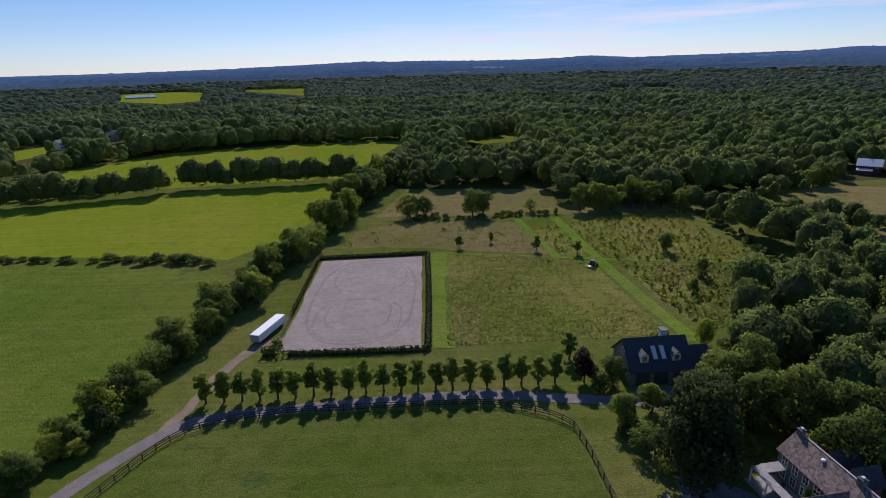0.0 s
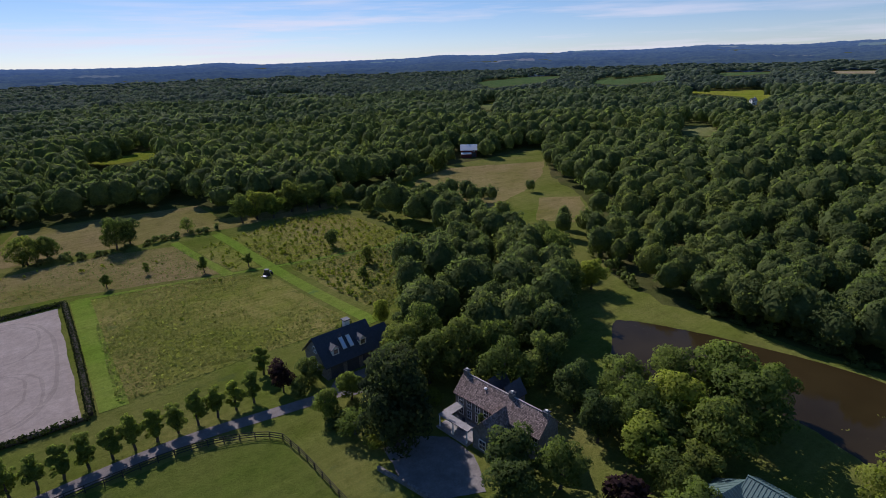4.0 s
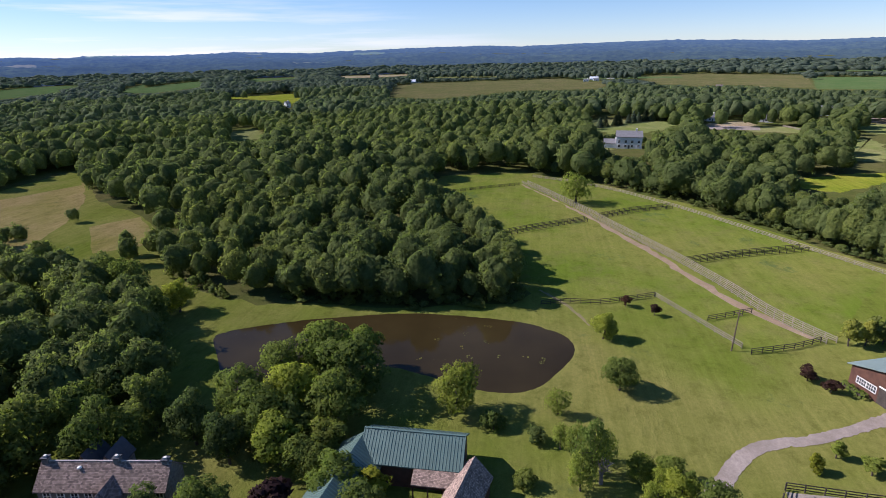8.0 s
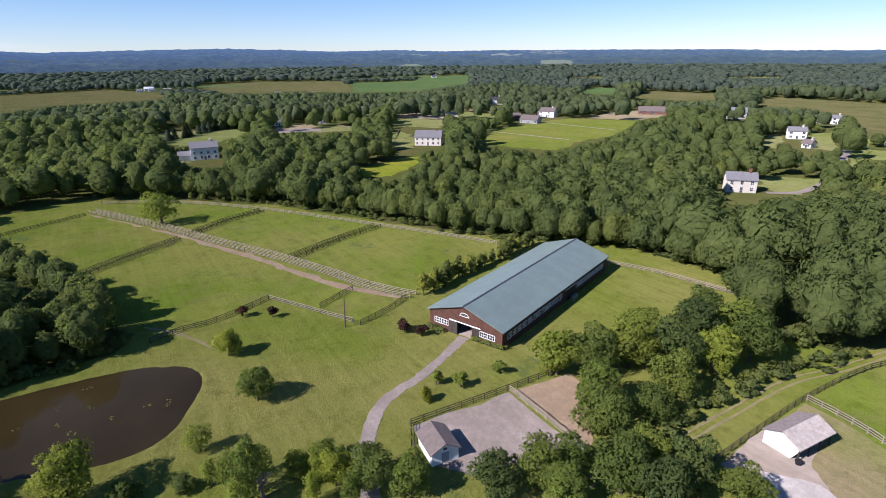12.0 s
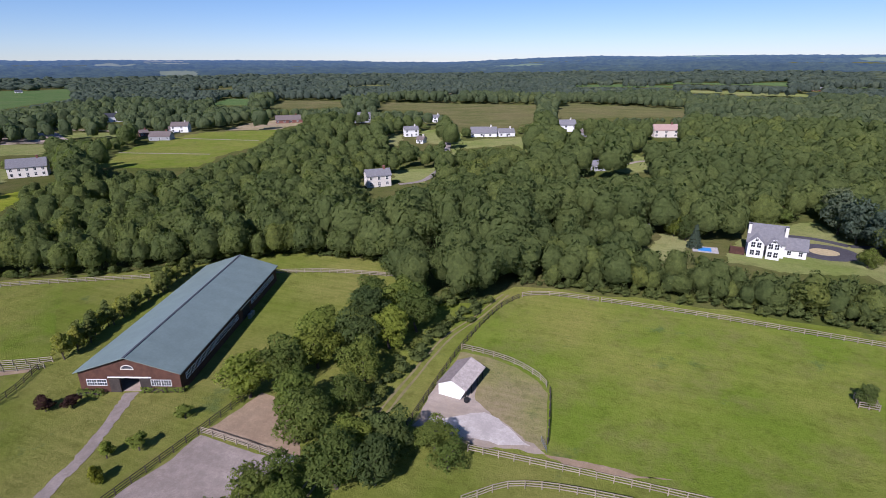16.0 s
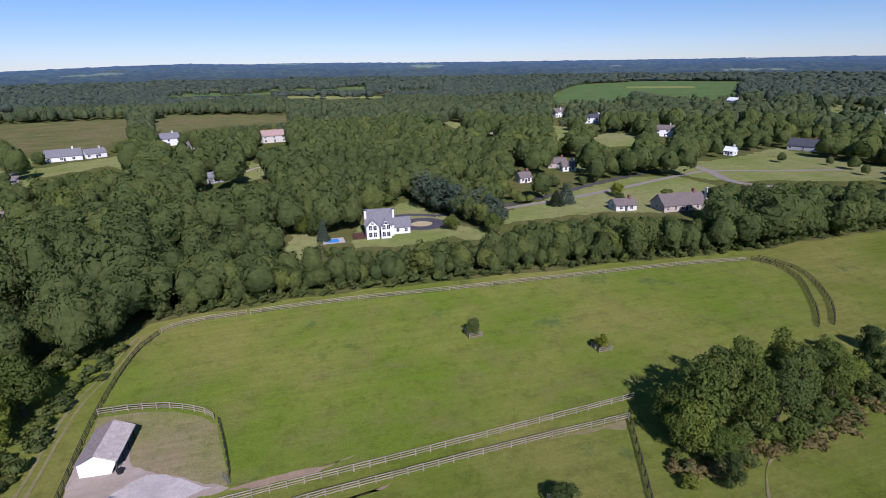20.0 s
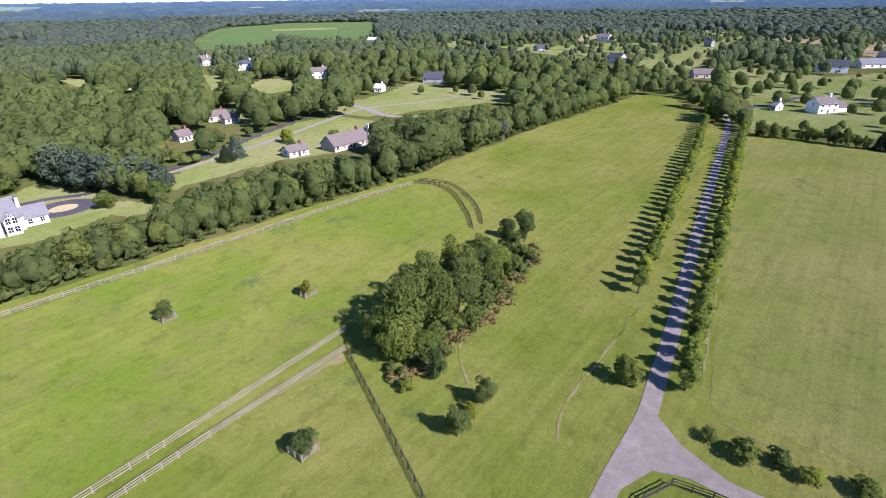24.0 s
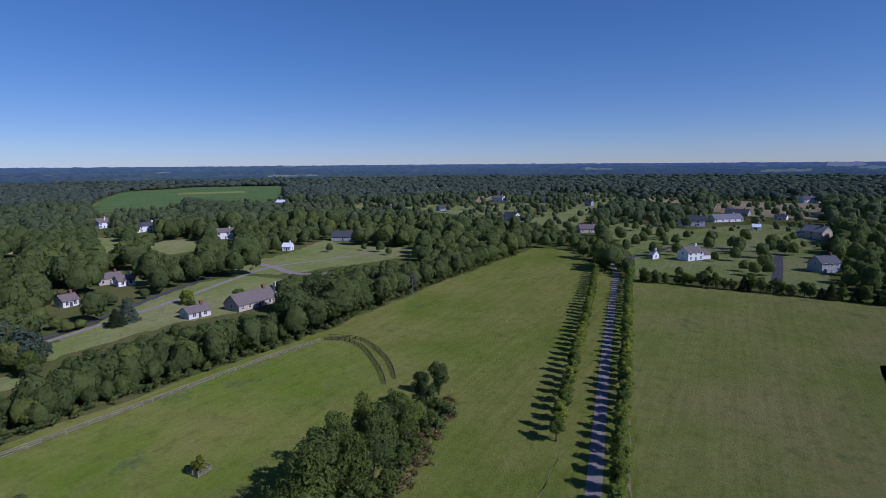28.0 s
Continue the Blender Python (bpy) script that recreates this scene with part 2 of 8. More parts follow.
# woods farther off: distance haze is put into the leaf colour, bluer each step
M["leaf_mid_haze"] = leaf_mat("hazed_woodland_canopy", (0.124, 0.160, 0.078), (0.162, 0.20, 0.094), (0.10, 0.11, 0.05), tint="tone", gloss=0.04, relief=0.5)
M["leaf_far_haze"] = leaf_mat("hazed_distant_canopy", (0.118, 0.152, 0.116), (0.146, 0.182, 0.134), (0.10, 0.11, 0.065), tint="tone", gloss=0.04, relief=0.5)
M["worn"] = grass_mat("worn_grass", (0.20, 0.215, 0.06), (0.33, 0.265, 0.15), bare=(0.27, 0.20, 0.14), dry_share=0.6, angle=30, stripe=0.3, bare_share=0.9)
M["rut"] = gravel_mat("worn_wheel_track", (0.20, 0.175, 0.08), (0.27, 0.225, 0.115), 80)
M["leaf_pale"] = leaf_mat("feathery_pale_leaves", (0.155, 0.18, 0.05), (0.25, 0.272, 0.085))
# courtyard stone; its pale mottling puts dappled light into the colour
M["courtyard"] = gravel_mat("dappled_paving", (0.20, 0.175, 0.155), (0.38, 0.34, 0.31), 25)
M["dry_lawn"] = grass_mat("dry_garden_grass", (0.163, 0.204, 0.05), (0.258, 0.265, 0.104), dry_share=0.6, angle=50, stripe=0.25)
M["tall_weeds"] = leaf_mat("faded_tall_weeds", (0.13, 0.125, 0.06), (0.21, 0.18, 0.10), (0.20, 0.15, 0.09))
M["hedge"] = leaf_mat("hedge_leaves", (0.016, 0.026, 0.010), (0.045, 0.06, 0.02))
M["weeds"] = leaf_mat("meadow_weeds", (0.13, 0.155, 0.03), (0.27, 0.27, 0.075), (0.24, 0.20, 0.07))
M["bark"] = plain_mat("bark", (0.11, 0.085, 0.065), 0.9, var=0.4, scale=3, relief=0.4)
M["dead"] = plain_mat("bare_branches", (0.22, 0.19, 0.17), 0.9, var=0.3, scale=3)
M["fence_dark"] = plain_mat("weathered_dark_boards", (0.060, 0.048, 0.040), 0.85, var=0.4, per_object=0.3)
M["fence_light"] = plain_mat("weathered_pale_boards", (0.32, 0.27, 0.20), 0.85, var=0.3, per_object=0.2)
M["yard"] = gravel_mat("muddy_gravel", (0.40, 0.335, 0.285), (0.29, 0.23, 0.165), 40)
M["loose_gravel"] = gravel_mat("pale_loose_gravel", (0.40, 0.36, 0.33), (0.56, 0.51, 0.47), 25)
M["white"] = plain_mat("white_paint", (0.78, 0.78, 0.76), 0.55, var=0.1)
M["cream"] = plain_mat("cream_siding", (0.66, 0.62, 0.55), 0.6, var=0.1, per_object=0.1)
M["tan_wall"] = plain_mat("tan_siding", (0.50, 0.42, 0.33), 0.7, var=0.15)
M["brown"] = plain_mat("stained_brown_boards", (0.115, 0.052, 0.034), 0.8, var=0.35, scale=0.8, relief=0.2, per_object=0.12)
M["barn_red"] = plain_mat("barn_red_boards", (0.20, 0.045, 0.035), 0.8, var=0.3)
M["grey_wall"] = plain_mat("grey_siding", (0.36, 0.37, 0.38), 0.7, var=0.15)
M["stone"] = plain_mat("fieldstone", (0.30, 0.27, 0.24), 0.9, var=0.5, scale=2.5, relief=0.5)
M["brick"] = plain_mat("brick", (0.28, 0.12, 0.09), 0.85, var=0.35, scale=4)
M["stable_roof"] = plain_mat("deep_green_metal_roof", (0.105, 0.165, 0.145), 0.5, metal=0.15, var=0.18, scale=0.4, fine=2.0, spec=0.4)
M["green_roof"] = plain_mat("green_metal_roof", (0.205, 0.262, 0.235), 0.45, metal=0.2, var=0.16, scale=0.25, fine=2.0, spec=0.5, per_object=0.06)
M["slate"] = plain_mat("dark_slate_roof", (0.075, 0.078, 0.09), 0.6, var=0.3, scale=2, per_object=0.2)


def shingle_mat(name, colour, width=0.28, row=0.2):
    """Weathered shingles in staggered courses, each with a tone of its own."""
    m, nt, b = mat_new(name, 0.88, spec=0.15)
    tc = nt.nodes.new("ShaderNodeTexCoord").outputs["UV"]
    br = nt.nodes.new("ShaderNodeTexBrick")
    br.inputs["Scale"].default_value, br.inputs["Brick Width"].default_value, br.inputs["Row Height"].default_value = 1.0, width, row
    br.inputs["Mortar Size"].default_value, br.inputs["Bias"].default_value = 0.02, 0.0
    br.inputs["Color1"].default_value = (*[c * 0.42 for c in colour], 1)
    br.inputs["Color2"].default_value = (*[min(1, c * 1.7) for c in colour], 1)
    br.inputs["Mortar"].default_value = (*[c * 0.25 for c in colour], 1)
    nt.links.new(tc, br.inputs["Vector"])
    ob = nt.nodes.new("ShaderNodeTexCoord").outputs["Object"]
    col = mixc(nt, noise_fac(nt, ob, 0.9, 4, 0.6), br.outputs[0], mixc(nt, 0.4, br.outputs[0], tuple(c * 0.45 for c in colour)))
    nt.links.new(col, b.inputs["Base Color"])
    bump(nt, b, br.outputs[1], 0.4, 0.03)
    return m


M["cedar"] = shingle_mat("weathered_cedar_shingles", (0.30, 0.225, 0.195))
M["cedar_warm"] = shingle_mat("warm_cedar_shingles", (0.34, 0.245, 0.20))
M["grey_roof"] = plain_mat("grey_asphalt_roof", (0.22, 0.215, 0.225), 0.85, var=0.25, scale=1.2)
M["brown_roof"] = plain_mat("brown_asphalt_roof", (0.19, 0.155, 0.14), 0.85, var=0.25, scale=1.2)
M["pink_roof"] = plain_mat("pale_red_roof", (0.42, 0.29, 0.25), 0.85, var=0.2, scale=1.2)
M["pale_roof"] = plain_mat("pale_metal_roof", (0.72, 0.74, 0.77), 0.4, var=0.1)
M["blue"] = plain_mat("blue_plastic", (0.04, 0.22, 0.55), 0.5, var=0.1)
M["black"] = plain_mat("black_rubber", (0.02, 0.02, 0.022), 0.7, var=0.2)
M["metal"] = plain_mat("grey_metal", (0.35, 0.36, 0.37), 0.4, metal=0.7, var=0.2)
M["wood_pole"] = plain_mat("tarred_pole", (0.14, 0.10, 0.075), 0.9, var=0.3)
M["patio"] = plain_mat("patio_stone", (0.40, 0.37, 0.35), 0.85, var=0.3, scale=1.2)
M["straw"] = plain_mat("dry_straw", (0.42, 0.34, 0.19), 0.9, var=0.3, scale=2)


def glass_mat():
    m, nt, b = mat_new("window_glass", 0.08, spec=0.6)
    b.inputs["Base Color"].default_value = (0.025, 0.03, 0.035, 1)
    return m


def water_mat():
    """Still brown pond water with floating duckweed."""
    m, nt, b = mat_new("pond_water", 0.06, spec=0.1)
    v = world_vec(nt)
    deep = mixc(nt, noise_fac(nt, v, 0.05, 3, 0.5, 0.35, 0.65), (0.022, 0.0155, 0.006), (0.036, 0.026, 0.0105))
    weed = noise_fac(nt, v, 1.1, 6, 0.75, 0.66, 0.70)
    where = noise_fac(nt, v, 0.045, 2, 0.5, 0.46, 0.6)
    k = nt.nodes.new("ShaderNodeMath")
    k.operation = "MULTIPLY"
    nt.links.new(weed, k.inputs[0])
    nt.links.new(where, k.inputs[1])
    nt.links.new(mixc(nt, k.outputs[0], deep, (0.13, 0.12, 0.045)), b.inputs["Base Color"])
    r = nd(nt, "ShaderNodeMapRange")
    r.inputs[3].default_value, r.inputs[4].default_value = 0.06, 0.6
    nt.links.new(k.outputs[0], r.inputs[0])
    nt.links.new(r.outputs[0], b.inputs["Roughness"])
    bump(nt, b, noise_fac(nt, v, 1.6, 3, 0.5, 0.2, 0.8), 0.04, 0.05)
    return m


M["glass"], M["water"] = glass_mat(), water_mat()


def hills_mat():
    """Wooded country and ridges kilometres off; haze is put in as a blue glow, stronger the farther away."""
    m, nt, b = mat_new("hazed_far_hills", 1.0, spec=0.0)
    v = world_vec(nt)
    n1 = noise_fac(nt, v, 0.03, 7, 0.75, 0.35, 0.65)
    n0 = noise_fac(nt, v, 0.0035, 4, 0.6, 0.4, 0.6)
    col = mixc(nt, n1, (0.016, 0.025, 0.016), (0.062, 0.082, 0.038))
    col = mixc(nt, n0, col, mixc(nt, 0.4, col, (0.02, 0.03, 0.02)))
    vo = nd(nt, "ShaderNodeTexVoronoi", Scale=0.0032)
    nt.links.new(world_vec(nt, 15, 0.6, 1.0), vo.inputs["Vector"])
    sep = nt.nodes.new("ShaderNodeSeparateColor")
    nt.links.new(vo.outputs["Color"], sep.inputs[0])
    pick = nd(nt, "ShaderNodeMapRange")
    pick.inputs[1].default_value, pick.inputs[2].default_value = 0.78, 0.79
    nt.links.new(sep.outputs[0], pick.inputs[0])
    core = nd(nt, "ShaderNodeMapRange")
    core.inputs[1].default_value, core.inputs[2].default_value, core.inputs[3].default_value, core.inputs[4].default_value = 0.30, 0.32, 1.0, 0.0
    nt.links.new(vo.outputs["Distance"], core.inputs[0])
    k = nt.nodes.new("ShaderNodeMath")
    k.operation = "MULTIPLY"
    nt.links.new(pick.outputs[0], k.inputs[0])
    nt.links.new(core.outputs[0], k.inputs[1])
    col = mixc(nt, k.outputs[0], col, mixc(nt, sep.outputs[1], (0.10, 0.135, 0.05), (0.17, 0.15, 0.09)))
    nt.links.new(col, b.inputs["Base Color"])
    # blue glow rising with distance stands in for the air's haze
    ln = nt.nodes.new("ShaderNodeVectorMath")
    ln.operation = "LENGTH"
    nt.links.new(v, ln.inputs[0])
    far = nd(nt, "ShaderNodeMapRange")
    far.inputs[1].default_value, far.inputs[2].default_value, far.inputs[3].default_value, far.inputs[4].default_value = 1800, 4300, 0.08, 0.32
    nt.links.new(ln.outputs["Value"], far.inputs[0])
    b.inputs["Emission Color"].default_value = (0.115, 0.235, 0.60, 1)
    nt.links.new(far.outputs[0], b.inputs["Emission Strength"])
    return m


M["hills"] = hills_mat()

# ---- building helpers ----


def thing(name, label, category, group="", at=None, kind=""):
    ob = tagged(new(name), label, category, group, kind)
    if at is not None:
        ob.matrix_basis = at
    return ob


def link_mesh(name, me, material=None, parent=None, label="", m=None):
    if material is not None and not me.materials:
        me.materials.append(material)
    ob = new(name, me)
    ob.parent = parent
    if m is not None:
        ob.matrix_basis = m
    if label:
        ob["label"] = label
    return ob


def part(name, bm, material, parent, label="", smooth=False):
    me = bpy.data.meshes.new(name)
    bm.to_mesh(me)
    bm.free()
    if smooth:
        me.shade_smooth()
    return link_mesh(name, me, material, parent, label)


def fast_mesh(name, verts, faces, material=None, tone=None, normals=None):
    """A mesh from arrays: verts (n, 3), faces (k, 3 or 4)."""
    me = bpy.data.meshes.new(name)
    verts, faces = np.asarray(verts, np.float32), np.asarray(faces, np.int32)
    k, c = faces.shape
    me.vertices.add(len(verts))
    me.vertices.foreach_set("co", verts.ravel())
    me.loops.add(k * c)
    me.loops.foreach_set("vertex_index", faces.ravel())
    me.polygons.add(k)
    me.polygons.foreach_set("loop_start", np.arange(0, k * c, c, dtype=np.int32))
    if tone is not None:
        a = me.attributes.new("tree_tone", "FLOAT", "POINT")
        a.data.foreach_set("value", np.asarray(tone, np.float32))
    me.update(calc_edges=True)
    me.validate()
    if normals is not None:
        a = me.attributes.new("custom_normal", "FLOAT_VECTOR", "POINT")
        a.data.foreach_set("vector", np.asarray(normals, np.float32).ravel())
    if material is not None:
        me.materials.append(material)
    return me


def box_into(bm, x0, x1, y0, y1, z0, z1, m=None):
    r = bmesh.ops.create_cube(bm, size=1.0, matrix=Matrix.Translation(((x0 + x1) / 2, (y0 + y1) / 2, (z0 + z1) / 2)) @ Matrix.Diagonal((x1 - x0, y1 - y0, z1 - z0, 1)))
    if m is not None:
        bmesh.ops.transform(bm, matrix=m, verts=r["verts"])
    return r["verts"]


def box(x0, x1, y0, y1, z0, z1, bevel=0.0):
    bm = bmesh.new()
    box_into(bm, x0, x1, y0, y1, z0, z1)
    if bevel:
        bmesh.ops.bevel(bm, geom=bm.edges[:], offset=bevel, segments=1, affect="EDGES")
    return bm


def tube_into(bm, a, b, ra, rb, n=6):
    a, b = Vector(a), Vector(b)
    d = b - a
    m = Matrix.Translation((a + b) / 2) @ d.to_track_quat("Z", "Y").to_matrix().to_4x4()
    bmesh.ops.create_cone(bm, cap_ends=True, segments=n, radius1=ra, radius2=rb, depth=d.length, matrix=m)


def prism_into(bm, pts, z0, z1):
    """An upright prism over a plan outline."""
    lo = [bm.verts.new((x, y, z0)) for x, y in pts]
    hi = [bm.verts.new((x, y, z1)) for x, y in pts]
    n = len(pts)
    bm.faces.new(hi)
    bm.faces.new(lo[::-1])
    for i in range(n):
        bm.faces.new((lo[i], lo[(i + 1) % n], hi[(i + 1) % n], hi[i]))


def smooth_line(pts, step=3.0, closed=False):
    """Catmull-Rom points through a coarse line."""
    p = [np.array(q, float) for q in pts]
    n = len(p)
    out = []
    for i in range(n if closed else n - 1):
        a, b, c, d = (p[(i - 1) % n], p[i], p[(i + 1) % n], p[(i + 2) % n]) if closed else (p[max(i - 1, 0)], p[i], p[i + 1], p[min(i + 2, n - 1)])
        k = max(1, int(np.linalg.norm(c - b) / step))
        for j in range(k):
            t = j / k
            out.append(0.5 * (2 * b + (c - a) * t + (2 * a - 5 * b + 4 * c - d) * t * t + (3 * b - a - 3 * c + d) * t ** 3))
    if not closed:
        out.append(p[-1])
    return np.array(out)


def sheet(name, pts, z, material, label, category="ground", ragged=0.0):
    """A flat piece of ground with a slightly ragged outline."""
    rng = np.random.default_rng(len(pts) * 17 + int(abs(pts[0][0]) * 7))
    out = []
    size = max(max(p[0] for p in pts) - min(p[0] for p in pts), max(p[1] for p in pts) - min(p[1] for p in pts))
    fine = max(1.2, size / 120)
    for i, (x, y) in enumerate(pts):
        x1, y1 = pts[(i + 1) % len(pts)]
        d = math.hypot(x1 - x, y1 - y)
        k = max(1, int(d / fine)) if ragged else 1
        slow = np.interp(np.arange(k), np.linspace(0, k, max(2, int(d / 5) + 1)), rng.normal(size=max(2, int(d / 5) + 1))) * ragged * min(1, d / 12)
        for j in range(k):
            t = j / k
            q = slow[j] * math.sin(math.pi * t) ** 0.3 + rng.normal() * ragged * 0.25
            out.append((x + (x1 - x) * t - (y1 - y) / (d + 1e-6) * q, y + (y1 - y) * t + (x1 - x) / (d + 1e-6) * q))
    bm = bmesh.new()
    vs = [bm.verts.new((x, y, z)) for x, y in out]
    f = bm.faces.new(vs)
    f.normal_update()
    if f.normal.z < 0:
        bmesh.ops.reverse_faces(bm, faces=[f])
        f.normal_update()
    bmesh.ops.triangulate(bm, faces=bm.faces[:], ngon_method="EAR_CLIP")
    ob = part(name, bm, material, None)
    return tagged(ob, label, category, kind="structure")


def strip(name, line, width, z, material, label, category="road", step=3.0, jitter=0.0):
    """A road or track along a line; width may be one number or one per coarse point."""
    c = smooth_line(line, step)
    if isinstance(width, (int, float)):
        w = np.full(len(c), float(width))
    else:
        w = np.interp(np.linspace(0, len(line) - 1, len(c)), range(len(line)), width)
    rng = np.random.default_rng(len(c))
    d = np.gradient(c, axis=0)
    d /= np.linalg.norm(d, axis=1, keepdims=True) + 1e-9
    nrm = np.stack([-d[:, 1], d[:, 0]], 1)
    l = c + nrm * (w / 2 + rng.normal(size=len(c)) * jitter)[:, None]
    r = c - nrm * (w / 2 + rng.normal(size=len(c)) * jitter)[:, None]
    v = np.concatenate([np.c_[l, np.full(len(c), z)], np.c_[r, np.full(len(c), z)]])
    n = len(c)
    f = [(i + n, i + n + 1, i + 1, i) for i in range(n - 1)]
    return tagged(link_mesh(name, fast_mesh(name, v, f), material), label, category, kind="structure")


def inside(px, py, poly):
    """Which points lie in a plan outline."""
    px, py = np.asarray(px, float), np.asarray(py, float)
    r = np.zeros(px.shape, bool)
    for (x0, y0), (x1, y1) in zip(poly, poly[1:] + poly[:1]):
        c = (y0 > py) != (y1 > py)
        with np.errstate(divide="ignore", invalid="ignore"):
            r ^= c & (px < (x1 - x0) * (py - y0) / (y1 - y0 + 1e-12) + x0)
    return r

# ---- the lie of the land ----
RIDGE = [(-180, .25), (-175, .3), (-165, .18), (-154, .13), (-120, .1), (-99, .0), (-83, -.1), (-37, -.1), (-29, -.1), (-20, .04), (-9.5, .32), (-7.3, .42), (-5, .33),
         (-1, .32), (4, .22), (8, .2), (12, .26), (15, .4), (19, .12), (25, .2), (32, .27), (34, .32), (36, .5), (39, .38), (41.5, .33), (44.3, .5), (47, .34)]
RIDGE += [(50, .48), (55, .38), (59, .5), (61, .6), (65, .45), (68, .34), (70, .46), (77, .6), (85, .7), (88, .54), (94, .66), (102, .75), (108, .6), (112, .42), (118, .5), (123, .3),
          (128, .36), (140, .25), (150, .12), (154, -.05), (160, -.1), (168, .2), (174, .36), (180, .25)]


def ridge_height(az):
    return EYE + 4300 * np.tan(np.radians(np.interp(az, [a for a, _ in RIDGE], [e for _, e in RIDGE])))


def land_z(x, y):
    """Height of the land: flat round the farm, rising to the ridges some kilometres off."""
    x, y = np.asarray(x, float), np.asarray(y, float)
    r, az = np.hypot(x, y), np.degrees(np.arctan2(x, y))
    s = np.clip((r - 1900) / 2400, 0, 1)
    return (ridge_height(az) - 1) * s ** 1.3


def polar_sheet(name, radii, steps, lift, material, label, rough=0.0, category="ground"):
    az = np.linspace(-180, 180, steps, endpoint=False)
    R, A = np.meshgrid(radii, az, indexing="ij")
    X, Y = R * np.sin(np.radians(A)), R * np.cos(np.radians(A))
    Z = land_z(X, Y) + lift
    if rough:
        g = np.random.default_rng(5)
        Z = Z + g.normal(size=Z.shape) * rough
        for k, amp in ((7, 9.0), (17, 6.0), (41, 3.0), (97, 1.6)):
            ph = g.random(len(radii)) * 6.28
            Z = Z + amp * np.sin(np.radians(A) * k + ph[:, None]) * np.clip((R - 2200) / 500, 0, 1) * np.clip((4150 - R) / 400, 0.12, 1)
    n, k = len(radii), steps
    v = np.stack([X.ravel(), Y.ravel(), Z.ravel()], 1)
    i, j = np.meshgrid(np.arange(n - 1), np.arange(k), indexing="ij")
    a, b = i * k + j, i * k + (j + 1) % k
    f = np.stack([a.ravel(), b.ravel(), (b + k).ravel(), (a + k).ravel()], 1)
    me = fast_mesh(name, v, f)
    return tagged(link_mesh(name, me, material), label, category, kind="structure")


polar_sheet("ground", np.r_[0.5, 50, 150, 400, 900, 1500, np.linspace(1700, 4900, 24)], 180, 0.0, M["wood_floor"], "dark woodland floor and rough grass reaching to the horizon")
polar_sheet("backdrop", np.r_[np.linspace(1880, 2900, 48), np.linspace(2960, 4700, 44)], 1100, 3.0, M["hills"], "wooded ridges along the horizon with painted blue haze", rough=2.0, category="hills")

BOUND = [(-232, 345), (-197, 405), (-119, 440), (-25, 446), (-20, 340), (-24, 275), (-16, 264), (50, 257), (52, 226), (100, 222), (135, 240), (186, 254),
         (270, 258), (210, 194), (186, 153), (158, 120), (133, 106), (116, 78), (117, 56), (118, 24), (122, 4), (129, -1), (167, 14), (207, 36), (246, 50),
         (268, 46), (280, 5), (254, -32), (221, -62), (176, -86), (153, -99), (132, -114), (108, -137), (64, -141), (50, -112), (39, -120), (31, -134), (0, -138),
         (-55, -135), (-101, -131), (-146, -126), (-216, -128), (-365, -122), (-372, -100), (-300, -62), (-281, -40), (-279, 26), (-290, 120), (-300, 230)]
